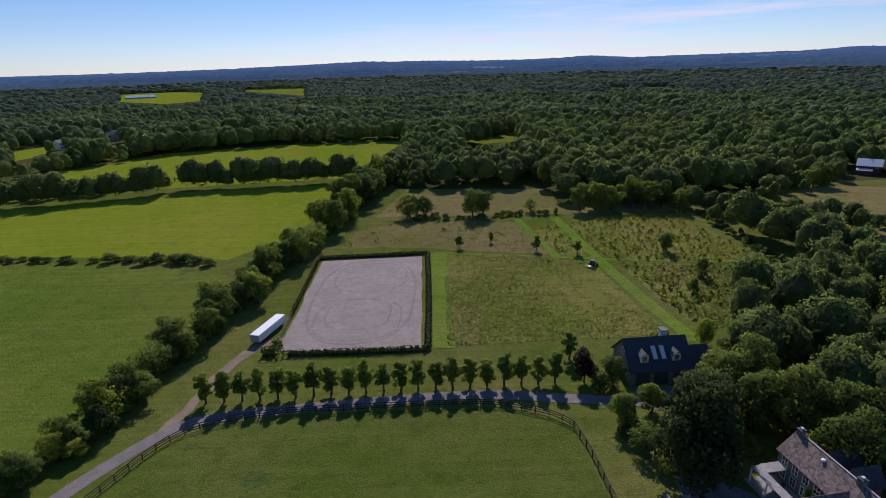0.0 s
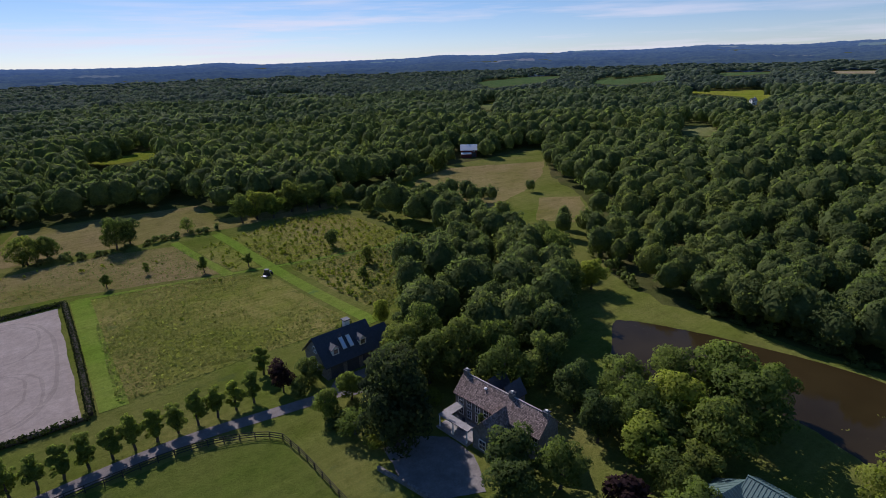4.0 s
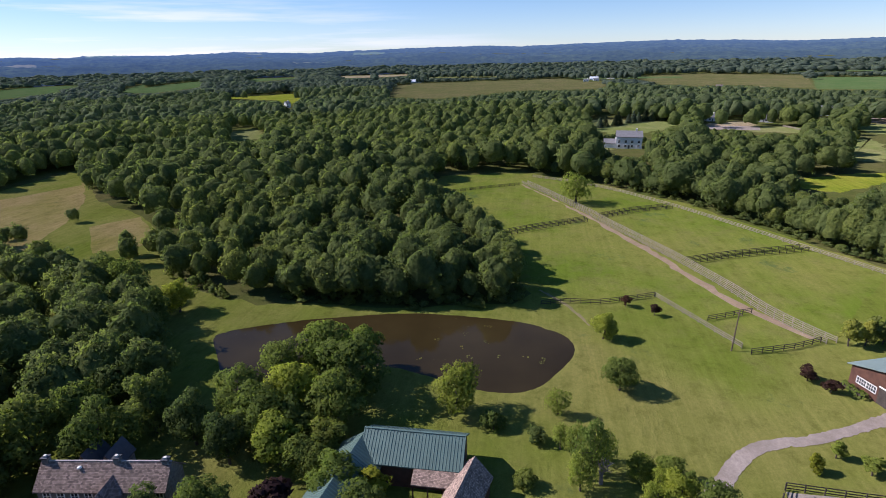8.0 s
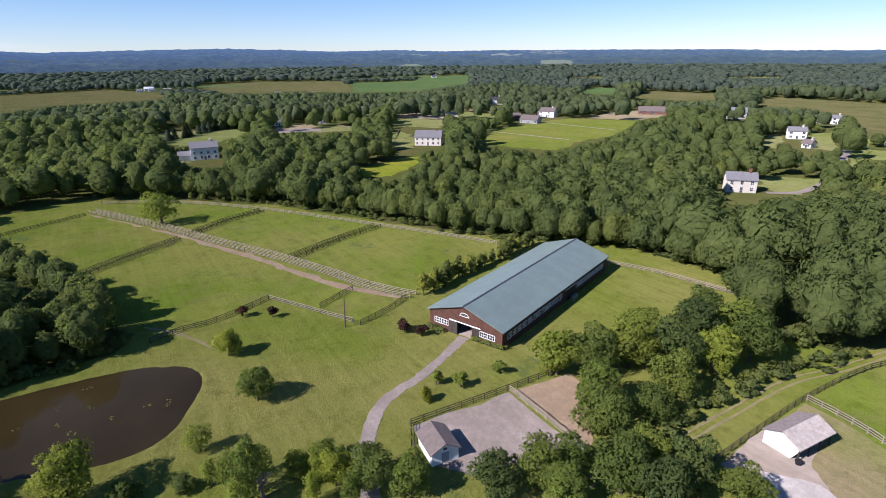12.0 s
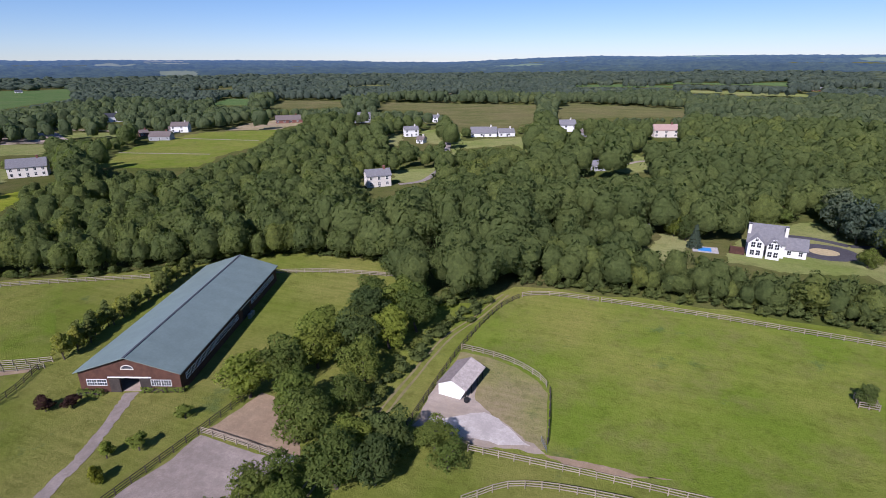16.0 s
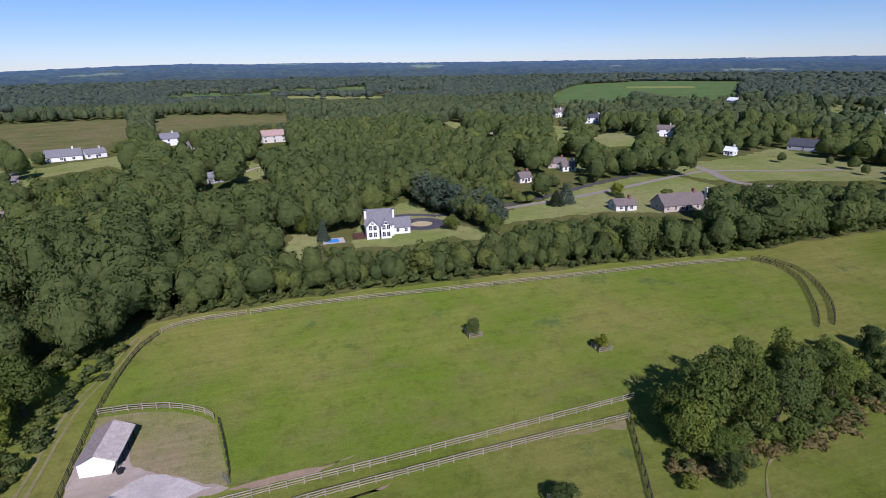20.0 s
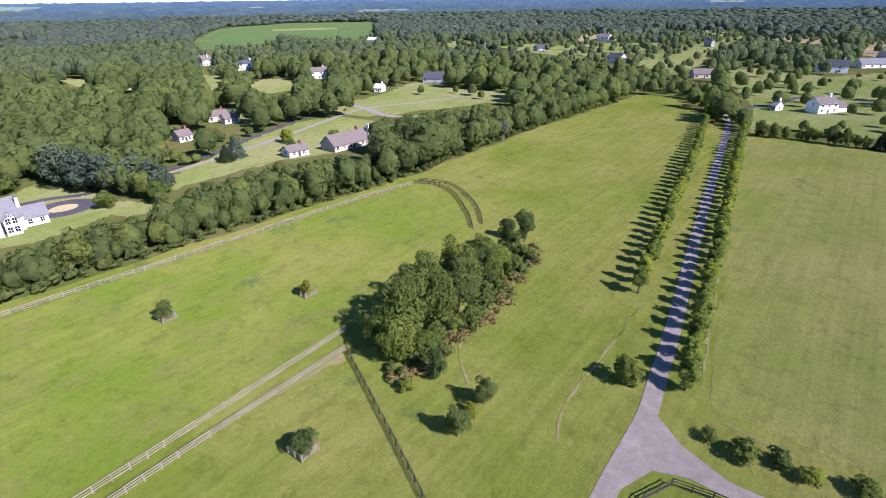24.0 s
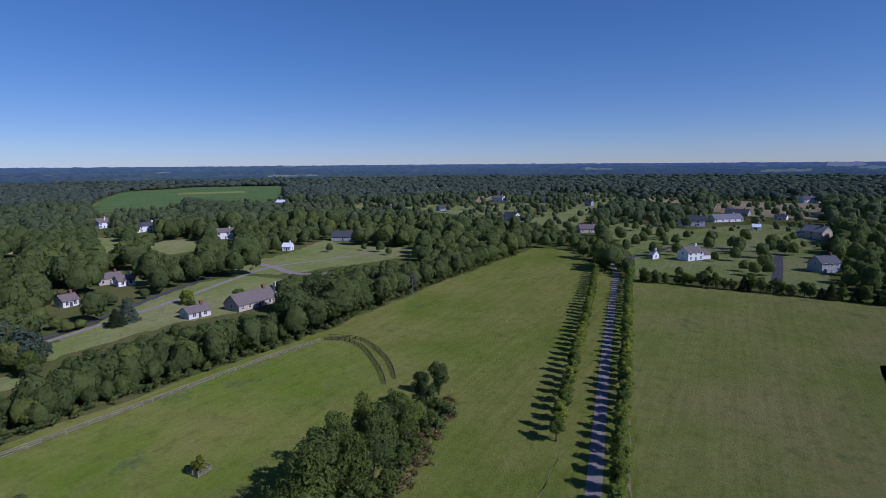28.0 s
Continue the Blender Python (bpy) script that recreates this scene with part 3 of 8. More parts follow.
FIELDS = [
    ("field", "near_hay_field", "hay_near", "sunlit green hay field with faint mowing lines", [(-141, 164), (-109, 165), (-64, 152), (-55, 128), (-59, 102), (-62, 78), (-72, 60), (-95, 30), (-190, 40), (-250, 150)]),
    ("field", "upper_hay_field", "hay_far", "bright yellow-green hay field between hedgerows", [(-202, 244), (-183, 249), (-153, 257), (-131, 272), (-89, 276), (-53, 281), (-47, 234), (-56, 183), (-69, 166), (-151, 176), (-262, 185), (-270, 228)]),
    ("field", "far_hay_field", "hay_far", "bright green field behind a row of trees", [(-236, 345), (-204, 411), (-121, 440), (-26, 445), (-30, 383), (-48, 330), (-52, 296), (-100, 289), (-143, 282), (-218, 282), (-240, 306)]),
    ("field", "", "meadow", "weedy meadow with brown grasses and pale flowers", [(0.9, 165), (32.8, 159), (46, 151.5), (48, 123), (50.5, 107.2), (30, 106.4), (17, 105.9), (0.9, 105.3)]),
    ("field", "", "tan", "meadow of dry brownish grass with small trees", [(-31, 175), (-5, 172), (34.3, 162), (31.5, 198), (12, 205), (-18, 203), (-34, 190)]),
    ("field", "", "meadow", "overgrown meadow dotted with shrubs", [(47.5, 195), (72, 207), (92, 200), (95, 172), (98, 151.5), (79, 152.6), (55, 156.4), (50, 158)]),
    ("field", "", "meadow", "overgrown meadow with tall weeds", [(52.5, 152), (94, 148), (98.5, 126), (83, 126), (68.5, 111.6), (58.5, 109), (55.5, 127)]),
    ("field", "", "tan", "dry tan field before the woods", [(-26, 213), (-16, 264), (50, 256), (52, 226), (96, 221), (96, 211), (50, 209)]),
    ("field", "", "tan", "dry brown field on a rise by the red barn", [(127, 203), (152, 232), (168, 241), (208, 254), (250, 252), (240, 226), (203, 194), (172, 176), (143, 165), (130, 168)]),
    ("field", "", "lawn", "sunlit green strip of grass by the red barn", [(186, 246), (186, 254), (268, 257), (236, 224)]),
    ("field", "", "tan", "small rough clearing in the woods", [(170, 163), (185, 153), (156, 123), (144, 139)]),
    ("field", "", "paddock_west", "green paddock behind a board fence", [(-51, 63), (-46, 74), (-41, 78.5), (-29, 81.5), (-3, 82.5), (7, 82.5), (14, 80.5), (19, 78), (21, 76), (23, 60), (26, 22), (-40, 22)]),
    ("field", "", "paddock", "wide green horse pasture divided by fences", [(124, -5), (131, 1), (167, 12), (207, 34), (246, 46), (268, 43), (277, 5), (251, -30), (218, -58), (173, -82), (151, -94), (112, -63), (104, -44), (130, -31), (124, -17)]),
    ("field", "", "paddock", "long green pasture inside a board fence", [(33, -70), (33, -97), (31, -122), (22, -133), (-13, -132.5), (-75, -128), (-137, -119.5), (-140, -106), (-127, -90), (-115, -79), (-95, -73), (-60, -71), (-24, -71), (8, -69)]),
    ("field", "", "lawn", "pale green paddock with a bare worn edge", [(18, -58), (10, -62), (-4, -64.5), (-54, -65.5), (-46, -49), (-38, -34), (-20, -26), (14, -34)]),
    ("field", "", "lawn", "smooth green field sloping beside the avenue", [(-141, -119), (-216, -124), (-342, -114), (-293, -67), (-172, -46), (-104, -34), (-82, -32), (-74, -40), (-80, -50), (-100, -56), (-118, -68), (-128, -84)]),
    ("field", "", "big_field", "broad green field beyond the avenue trees", [(-262, -40), (-274, -10), (-272, 40), (-262, 120), (-150, 70), (-84, 24), (-76, 10), (-77, -8), (-90, -11)]),
    ("field", "", "meadow", "wedge of overgrown meadow between two mown paths", [(34, 188), (43, 194.6), (45.5, 160.4), (38, 161)]),
]
sheet("lawn", BOUND, 0.03, M["lawn"], "mown grass of the farm", "grass", ragged=1.0)
for i, (nm, _, mk, lb, pts) in enumerate(FIELDS):
    sheet(nm, pts, 0.06 + 0.004 * (i % 4), M[mk], lb, "field", ragged=0.35)

# open ground beyond the farm: fields, lawns and clearings among the woods
OPEN = []


def open_ground(mk, *pts):
    OPEN.append((mk, list(pts)))


open_ground("hay_far", (-905, 1614), (-795, 1698), (-648, 1592), (-479, 1150), (-516, 1072), (-680, 1206))
open_ground("hay_far", (-302, 388), (-342, 437), (-338, 480), (-306, 436))
open_ground("hay", (-611, 1713), (-387, 1704), (-284, 1239), (-448, 1472))
open_ground("crop", (897, 1068), (1232, 1183), (1075, 1010), (808, 919))
open_ground("hay", (54, 461), (71, 470), (67, 446), (50, 431))
open_ground("crop", (977, 1177), (1325, 1333), (1405, 1250), (1205, 1143), (940, 1068))
open_ground("crop", (1030, 849), (1395, 1051), (1040, 788))
open_ground("hay", (828, 510), (917, 414), (820, 352), (686, 316), (774, 374))
open_ground("lawn", (436, 259), (454, 244), (396, 214), (397, 233))
open_ground("hay", (488, 579), (545, 613), (462, 520))
open_ground("crop", (1651, 898), (1725, 748), (1581, 701), (1431, 744))
open_ground("stubble", (1770, 633), (1806, 524), (1583, 459), (1572, 558))
open_ground("stubble", (1807, 518), (1835, 409), (1682, 383), (1581, 452))
open_ground("crop", (964, 1173), (1273, 1315), (1408, 1245), (1138, 1081), (868, 1009))
open_ground("crop", (1007, 816), (1313, 946), (1559, 972), (1178, 752), (983, 725))
open_ground("lawn", (475, 578), (520, 587), (436, 495))
open_ground("lawn", (422, 256), (449, 237), (401, 206), (382, 222))
open_ground("corn", (818, 218), (1131, 282), (1212, 231), (1334, -62), (1079, -134), (950, -101), (924, 31), (774, 134))
open_ground("corn", (1340, -230), (1386, -455), (1166, -396), (996, -328), (1044, -216))
open_ground("stubble", (1242, -412), (1188, -513), (957, -419), (952, -345))
open_ground("crop", (1184, -521), (1210, -748), (1215, -854), (1017, -738), (845, -490), (883, -394))
open_ground("lawn", (410, 244), (430, 235), (405, 218), (376, 218))
open_ground("hay", (270, -119), (284, -149), (286, -169), (265, -154), (245, -127), (253, -114))
open_ground("lawn", (493, -42), (519, -59), (492, -116), (502, -134), (439, -95), (415, -62), (437, -47))
open_ground("lawn", (358, -34), (374, -51), (341, -44), (343, -34))
open_ground("stubble", (470, -128), (488, -147), (496, -174), (469, -173), (452, -148))
open_ground("lawn", (447, -148), (464, -178), (455, -200), (426, -189), (429, -161))
open_ground("lawn", (475, -242), (476, -278), (427, -284), (394, -251), (429, -228))
open_ground("lawn", (381, -193), (400, -217), (349, -203), (314, -180), (318, -167))
open_ground("lawn", (549, -333), (496, -345), (443, -361), (425, -335), (459, -319))
open_ground("paddock", (313, -226), (351, -279), (372, -332), (378, -389), (320, -420), (275, -330), (268, -288), (252, -249), (275, -235))
open_ground("stubble", (370, -403), (392, -465), (373, -515), (342, -508), (326, -421))
open_ground("crop", (627, -656), (710, -792), (656, -786), (554, -662))
open_ground("corn", (510, -623), (570, -769), (468, -776), (406, -679), (470, -628))
open_ground("crop", (1183, -685), (1417, -840), (1429, -1025), (1132, -819))
open_ground("corn", (1225, -206), (1408, -247), (1470, -399), (1321, -561), (882, -396), (1026, -320), (982, -255))
open_ground("crop", (1228, -534), (1171, -693), (1002, -586), (986, -443))
open_ground("corn", (341, -628), (383, -764), (344, -767), (157, -768), (110, -563), (129, -497), (172, -487), (227, -604), (293, -656))
open_ground("corn", (113, -664), (121, -743), (114, -766), (86, -596), (92, -559))
open_ground("lawn", (125, -252), (134, -276), (115, -291), (106, -274), (106, -249), (117, -248))
open_ground("lawn", (114, -306), (166, -464), (151, -442), (108, -304))
open_ground("lawn", (134, -378), (137, -402), (98, -440), (70, -348), (80, -364), (95, -396), (123, -364))
open_ground("lawn", (168, -380), (196, -456), (181, -470), (147, -379))
open_ground("lawn", (192, -373), (210, -425), (197, -418), (173, -361))
open_ground("corn", (108, -667), (122, -814), (-35, -742), (-29, -645), (34, -624), (88, -580))
open_ground("lawn", (20, -314), (9, -372), (-8, -335), (0, -317), (11, -306))
open_ground("crop", (-424, -770), (-538, -932), (-784, -1301), (-842, -1144), (-532, -715), (-461, -744))
open_ground("crop", (-176, -1596), (-312, -1690), (-262, -1416))
open_ground("lawn", (-249, -453), (-270, -482), (-275, -458), (-245, -413), (-233, -414))
open_ground("lawn", (-254, -395), (-280, -405), (-298, -392), (-255, -333), (-248, -350))
open_ground("lawn", (-161, -265), (-178, -290), (-188, -287), (-169, -260))
open_ground("lawn", (-185, -602), (-197, -534), (-174, -498))
open_ground("lawn", (-243, -364), (-289, -380), (-263, -337), (-235, -337))
open_ground("crop", (-484, -892), (-831, -1363), (-1158, -1481), (-1298, -1264), (-724, -712), (-638, -694), (-743, -990), (-593, -900))
open_ground("lawn", (-230, -416), (-268, -475), (-271, -451), (-255, -421), (-209, -370))
open_ground("lawn", (-250, -388), (-280, -401), (-312, -400), (-268, -351), (-242, -342))
open_ground("lawn", (-229, -237), (-254, -255), (-296, -252), (-271, -231), (-241, -228))
open_ground("lawn", (-658, -533), (-723, -538), (-720, -471), (-609, -454))
open_ground("lawn", (-274, -206), (-304, -208), (-338, -197), (-294, -176))
open_ground("lawn", (-664, -424), (-721, -400), (-721, -336), (-780, -308), (-805, -241), (-647, -219), (-560, -240), (-583, -294), (-622, -371))
open_ground("stubble", (-877, -409), (-1001, -431), (-879, -353), (-789, -358))
open_ground("lawn", (-538, -188), (-704, -216), (-846, -200), (-1075, -185), (-690, -156), (-546, -130), (-473, -134))
open_ground("lawn", (-284, -41), (-367, -57), (-453, -88), (-560, -112), (-557, -69), (-520, -33), (-599, 25), (-553, 71), (-286, 41), (-301, 16), (-303, -30))
open_ground("stubble", (-728, -23), (-962, -25), (-932, 41), (-913, 112), (-658, 83), (-676, 27))
open_ground("stubble", (-1005, -173), (-985, -85), (-942, -41), (-860, -59), (-890, -113))
open_ground("lawn", (-1050, -270), (-1126, -225), (-1075, -185), (-957, -218))
open_ground("lawn", (-2, -166), (-3, -182), (-8, -202), (-15, -198), (-12, -165))
open_ground("lawn", (-24, -174), (-38, -170), (-60, -175), (-68, -166), (-75, -165), (-70, -180), (-66, -200), (-60, -232), (-46, -222), (-30, -198))
open_ground("lawn", (-84, -182), (-109, -185), (-130, -184), (-149, -174), (-176, -176), (-208, -203), (-206, -230), (-183, -240), (-148, -227), (-118, -213), (-90, -201), (-80, -198))
open_ground("lawn", (-206, -246), (-215, -218), (-262, -196), (-300, -186), (-330, -205), (-326, -246), (-336, -288), (-282, -268), (-240, -262))
open_ground("hay", (12, 447), (69, 460), (60, 425), (36, 414))
# more far fields, long and narrow between the woods
rngF = np.random.default_rng(17)
for _ in range(16):
    a, r = math.radians(rngF.uniform(15, 300)), rngF.uniform(1080, 1780)
    u, w = np.array([math.sin(a), math.cos(a)]), np.array([math.cos(a), -math.sin(a)])
    dl, dw, sk = rngF.uniform(14, 38) * r / 1000, rngF.uniform(30, 95) * r / 1000, rngF.uniform(-0.5, 0.5)
    q = [u * (r + dl * i + sk * dw * j) + w * dw * j for i, j in ((-1, -1), (-1, 1), (1, 1), (1, -1))]
    OPEN.append((("crop", "crop", "corn", "lawn", "crop", "stubble")[int(rngF.integers(6))], [(float(p[0]), float(p[1])) for p in q]))
for i, (mk, pts) in enumerate(OPEN):
    sheet("field", pts, 0.03 + 0.0008 * i, M["dry_lawn" if mk == "lawn" else mk], {"lawn": "clearing of mown grass among the trees", "hay": "distant bright green field", "hay_far": "distant yellow-green hay field", "paddock": "bright green field crossed by pale paths", "crop": "distant field of green crops",
          "corn": "distant striped field of ripening crops", "stubble": "distant pale stubble field"}[mk], "field", ragged=1.5)

# ---- riding arena, pond, roads ----
sheet("riding_arena_surface", [(-37.4, 162.0), (-6.0, 164.0), (-4.9, 104.6), (-36.0, 104.8)], 0.10, M["sand"], "raked pinkish-grey sand of the open riding arena", "riding arena", ragged=0.15)
for cx, cy, rx, ry, wd in ((-20.7, 134.0, 13.4, 27.0, 0.7), (-20.7, 120.0, 10.6, 11.4, 0.55), (-20.9, 122.5, 8.0, 8.6, 0.45), (-20.4, 147.0, 10.2, 11.0, 0.5)):
    ring = [(cx + rx * math.copysign(abs(math.cos(a)) ** 0.75, math.cos(a)), cy + ry * math.copysign(abs(math.sin(a)) ** 0.75, math.sin(a))) for a in np.linspace(0, 2 * math.pi, 49)]
    strip("hoof_track", ring, wd, 0.112 + 0.0006 * wd * 10, M["sand_track"], "trodden ring of hoof tracks in the arena sand", "track", jitter=0.12)
sheet("mown_path", [(-3.2, 167), (1.4, 167), (2.6, 104), (-2.2, 104)], 0.10, M["verge"], "bright mown strip between arena and meadow", "path")
strip("mown_path", [(44.5, 205), (46, 190), (48, 160), (51, 128), (54.4, 104)], 3.6, 0.105, M["verge"], "mown path between the meadows", "path")
strip("mown_path", [(30, 204), (32.6, 183), (36.2, 159)], 3.0, 0.10, M["verge"], "mown path between the meadows", "path")
strip("mown_path", [(-2, 166.8), (32, 160.2), (62, 154.6), (98, 150)], 1.7, 0.11, M["verge"], "narrow mown path across the meadow", "path")
POND = [(98, 68.6), (104, 60), (109, 47), (113.5, 30), (114, 16), (112.5, 2), (110, -4), (106, -9), (99, -9.5), (92, -6), (86, -1.5), (84, 5), (86, 14), (90, 28), (84, 40), (76.5, 48.5), (76, 52.5), (83, 58.5), (90, 63.6)]
pond_line = smooth_line(POND, 2.0, closed=True)
sheet("water", [tuple(p) for p in pond_line], 0.13, M["water"], "still brown farm pond with duckweed", "pond")


def bank():
    c = pond_line
    d = np.roll(c, -1, 0) - np.roll(c, 1, 0)
    d /= np.linalg.norm(d, axis=1, keepdims=True)
    nrm = np.stack([d[:, 1], -d[:, 0]], 1)
    if np.mean(np.sum(nrm * (c - c.mean(0)), 1)) < 0:
        nrm = -nrm
    rng = np.random.default_rng(3)
    rings = [(-0.3, 0.10), (0.25, 0.2), (1.0, 0.21), (3.2, 0.03)]
    v = np.concatenate([np.c_[c + nrm * (o + rng.normal(size=len(c)) * 0.12)[:, None], np.full(len(c), z)] for o, z in rings])
    n = len(c)
    f = [(k * n + i, k * n + (i + 1) % n, (k + 1) * n + (i + 1) % n, (k + 1) * n + i) for k in range(3) for i in range(n)]
    return tagged(link_mesh("bank", fast_mesh("bank", v, f), M["lawn"]), "low grassy bank round the pond", "bank", kind="structure")


bank()
strip("road", [(-62, -2), (-62.5, 20), (-63, 44), (-57, 62), (-51, 73), (-46, 79), (-38, 82.2), (-9, 85.4), (8, 86.2), (22, 84.4), (31, 83.2), (40, 82)], 2.9, 0.092, M["asphalt"], "grey asphalt farm drive shaded by young trees", "drive")
strip("road", [(66, -27), (45, -20), (15, -13), (-25, -13), (-52, -15), (-69, -15.6), (-77, -16.8), (-98, -20), (-147, -28.6), (-259, -47), (-285, -51), (-320, -60), (-370, -80)], 2.9, 0.092, M["asphalt"], "straight asphalt avenue between two rows of trees", "drive")
sheet("road_junction", [(-76, -15.4), (-70.5, -14.4), (-66.4, -9.6), (-63.6, -3), (-63.4, -1.6), (-60.6, -1.6), (-61, -7), (-59.4, -11.4), (-54, -13.6), (-54, -16.3), (-70, -17.0), (-76, -18.0)], 0.097, M["asphalt"], "asphalt junction where two drives meet", "drive")
strip("road", [(63.5, -26), (67, -28.3), (71, -31.2), (74.6, -35), (76.6, -39.5), (78.6, -46), (86, -60.6)], [2.4, 2.4, 2.3, 2.2, 2.1, 2.1, 2.6], 0.085, M["gravel"], "curving pale gravel drive to the riding hall", "drive", step=0.6, jitter=0.11)
strip("dirt_road", [(-50, 74), (-46.5, 84), (-45, 97), (-41, 107.5), (-35, 110.5)], 2.2, 0.088, M["dirt"], "worn dirt track past the trailer", "track", jitter=0.3)
for off in (-0.75, 0.75):
    strip("dirt_road", [(41 + off, -50), (41 + off, -58), (39.2 + off, -71), (38.2 + off, -99), (34.6 + off, -114), (32 + off, -128)], 0.42, 0.10, M["rut"], "wheel rut in the grass along the fence", "track", jitter=0.1)
    strip("dirt_road", [(103, -121 + off), (84, -127.5 + off), (63, -131.5 + off)], 0.4, 0.10, M["rut"], "wheel rut in the grass behind the hall", "track", jitter=0.08)
sheet("worn_ground", [(33, -69.6), (33.2, -96), (27, -95.6), (20.9, -93.8), (15.8, -90.4), (13.2, -87), (12, -80), (10.8, -71.4), (22, -68.6)], 0.09, M["worn"], "trampled thin grass of the run-in paddock", "grass", ragged=0.15)
sheet("gravel_pad", [(33.0, -69.8), (33.1, -84), (32.2, -90.4), (29.6, -91.5), (26.4, -88), (24.8, -80.6), (20.6, -77), (15, -73.4), (10.6, -70.8), (22, -68.8)], 0.10, M["yard"], "mauve gravel and mud round the white run-in shed", "gravel", ragged=0.8)
sheet("gravel_pad", [(31, -72.6), (26.6, -75), (22.4, -77.6), (18.6, -75.6), (13, -71.6), (18, -70.2), (25, -70.2)], 0.106, M["loose_gravel"], "pale loose gravel before the run-in shed", "gravel", ragged=0.9)
sheet("bare_ground", [(11, -70.4), (3, -70.9), (-8, -71.6), (-1, -69.5), (6, -69.1)], 0.106, M["dirt"], "bare trampled dirt by the gate", "dirt", ragged=0.5)
sheet("bare_ground", [(13, -58.8), (7, -62.0), (-4, -63.2), (-12, -63.7), (-4, -62.0), (5, -59.6), (10, -56)], 0.11, M["dirt"], "bare dirt along the paddock fence", "dirt", ragged=0.6)
sheet("bare_ground", [(-38, -65.0), (-53.4, -65.2), (-51.6, -62.8), (-48.6, -64.2), (-43, -64.4)], 0.108, M["rut"], "bare dirt in the paddock corner", "dirt", ragged=0.4)
sheet("sand_yard", [(66, -36), (64.6, -55.4), (48, -54.8), (51, -38), (57, -34)], 0.11, M["gravel"], "grey sand paddock beside a small shed", "yard", ragged=0.2)
sheet("dirt_yard", [(64.6, -56), (63, -69), (55, -68), (46, -56)], 0.10, M["dirt"], "bare brown dirt paddock under the trees", "yard", ragged=0.4)
strip("dirt_road", [(252, 5.4), (204, -18.8), (158.2, -38.1), (150.5, -40.2), (134.6, -46.6), (123.8, -51.4), (112, -59)], [0.6, 0.9, 1.2, 2.2, 2.4, 2.0, 1.6], 0.11, M["dirt"], "dirt lane between two fences", "track", jitter=0.4)
strip("dirt_road", [(131, -2.6), (125, -7.6), (119, -11), (112.5, -13.6)], [0.5, 1.0, 0.9, 0.3], 0.11, M["rut"], "worn path by the pond", "track", step=1.0, jitter=0.12)
sheet("courtyard", [(33.2, 64), (38, 64), (43, 60), (43.5, 54), (40, 47), (33, 50), (31.5, 56)], 0.11, M["courtyard"], "shaded stone courtyard before the farmhouse", "yard", ragged=0.3)
sheet("forecourt", [(33.5, 84.5), (36, 87.3), (47, 87.3), (49, 82), (40, 79.5), (35, 80.5)], 0.095, M["asphalt"], "asphalt forecourt of the carriage house", "yard")
strip("road", [(-43, -209.5), (-55, -208), (-63, -203)], 3.4, 0.12, M["dark_asphalt"], "fresh black asphalt drive", "drive")
loop = [(-54 + 9.5 * math.cos(a), -194 + 8.5 * math.sin(a)) for a in np.linspace(0, 2 * math.pi, 28, endpoint=False)]
sheet("road", loop, 0.115, M["dark_asphalt"], "fresh black asphalt turning circle", "drive")
sheet("planting_bed", [(-54 + 4.2 * math.cos(a), -194 + 3.6 * math.sin(a)) for a in np.linspace(0, 2 * math.pi, 20, endpoint=False)], 0.13, M["straw"], "round mulched bed in the turning circle", "flower bed")
strip("road", [(-63, -203), (-90, -208), (-118, -216), (-167, -237), (-215, -252)], 3.2, 0.12, M["dark_asphalt"], "narrow black lane across the lawns", "drive")
strip("road", [(-200, -196), (-222, -196), (-244, -186), (-262, -172)], 7, 0.12, M["asphalt"], "residential street behind the trees", "road")
strip("road", [(-20, -348), (2, -352), (16, -332), (30, -316)], 3, 0.12, M["gravel"], "curved pale driveway", "drive")
strip("road", [(-345, -58), (-374, -44), (-411, -32), (-407, 7), (-402, 36)], 4, 0.12, M["dark_asphalt"], "black driveway of a far house", "drive")
strip("road", [(-304, 21), (-346, 24), (-393, 27)], 5, 0.12, M["dark_asphalt"], "black driveway of a far house", "drive")
sheet("riding_arena_surface", [(524, -262), (572, -339), (508, -343), (438, -305), (492, -251)], 0.16, M["sand"], "pale sand ring of a far riding stable", "riding arena")
sheet("riding_arena_surface", [(470, -128), (462, -172), (440, -165), (446, -126)], 0.12, M["gravel"], "pale yard of a far stable", "riding arena")

strip("road", [(114, -298), (139.6, -372), (174.7, -475)], 5.0, 0.13, M["asphalt"], "straight asphalt lane between lawns", "road")
strip("road", [(117, -242.5), (109, -255), (112, -287)], 3.4, 0.13, M["asphalt"], "short drive of a house among trees", "drive")
for a, b in (((347, -273.5), (280, -288.6)), ((362, -347), (293, -355))):
    strip("path", [a, b], 2.2, 0.12, M["gravel"], "pale gravel path across the bright field", "path")

strip("road", [(-94, -204), (-127, -210.4), (-159, -218.6), (-205, -233), (-232, -238), (-262, -226), (-300, -214)], 3.2, 0.13, M["asphalt"], "grey lane across the garden lawns", "road")
strip("road", [(-236.5, -262), (-232, -238), (-222, -210), (-236.5, -186)], 5.0, 0.125, M["asphalt"], "grey turning place at the end of a lane", "road")

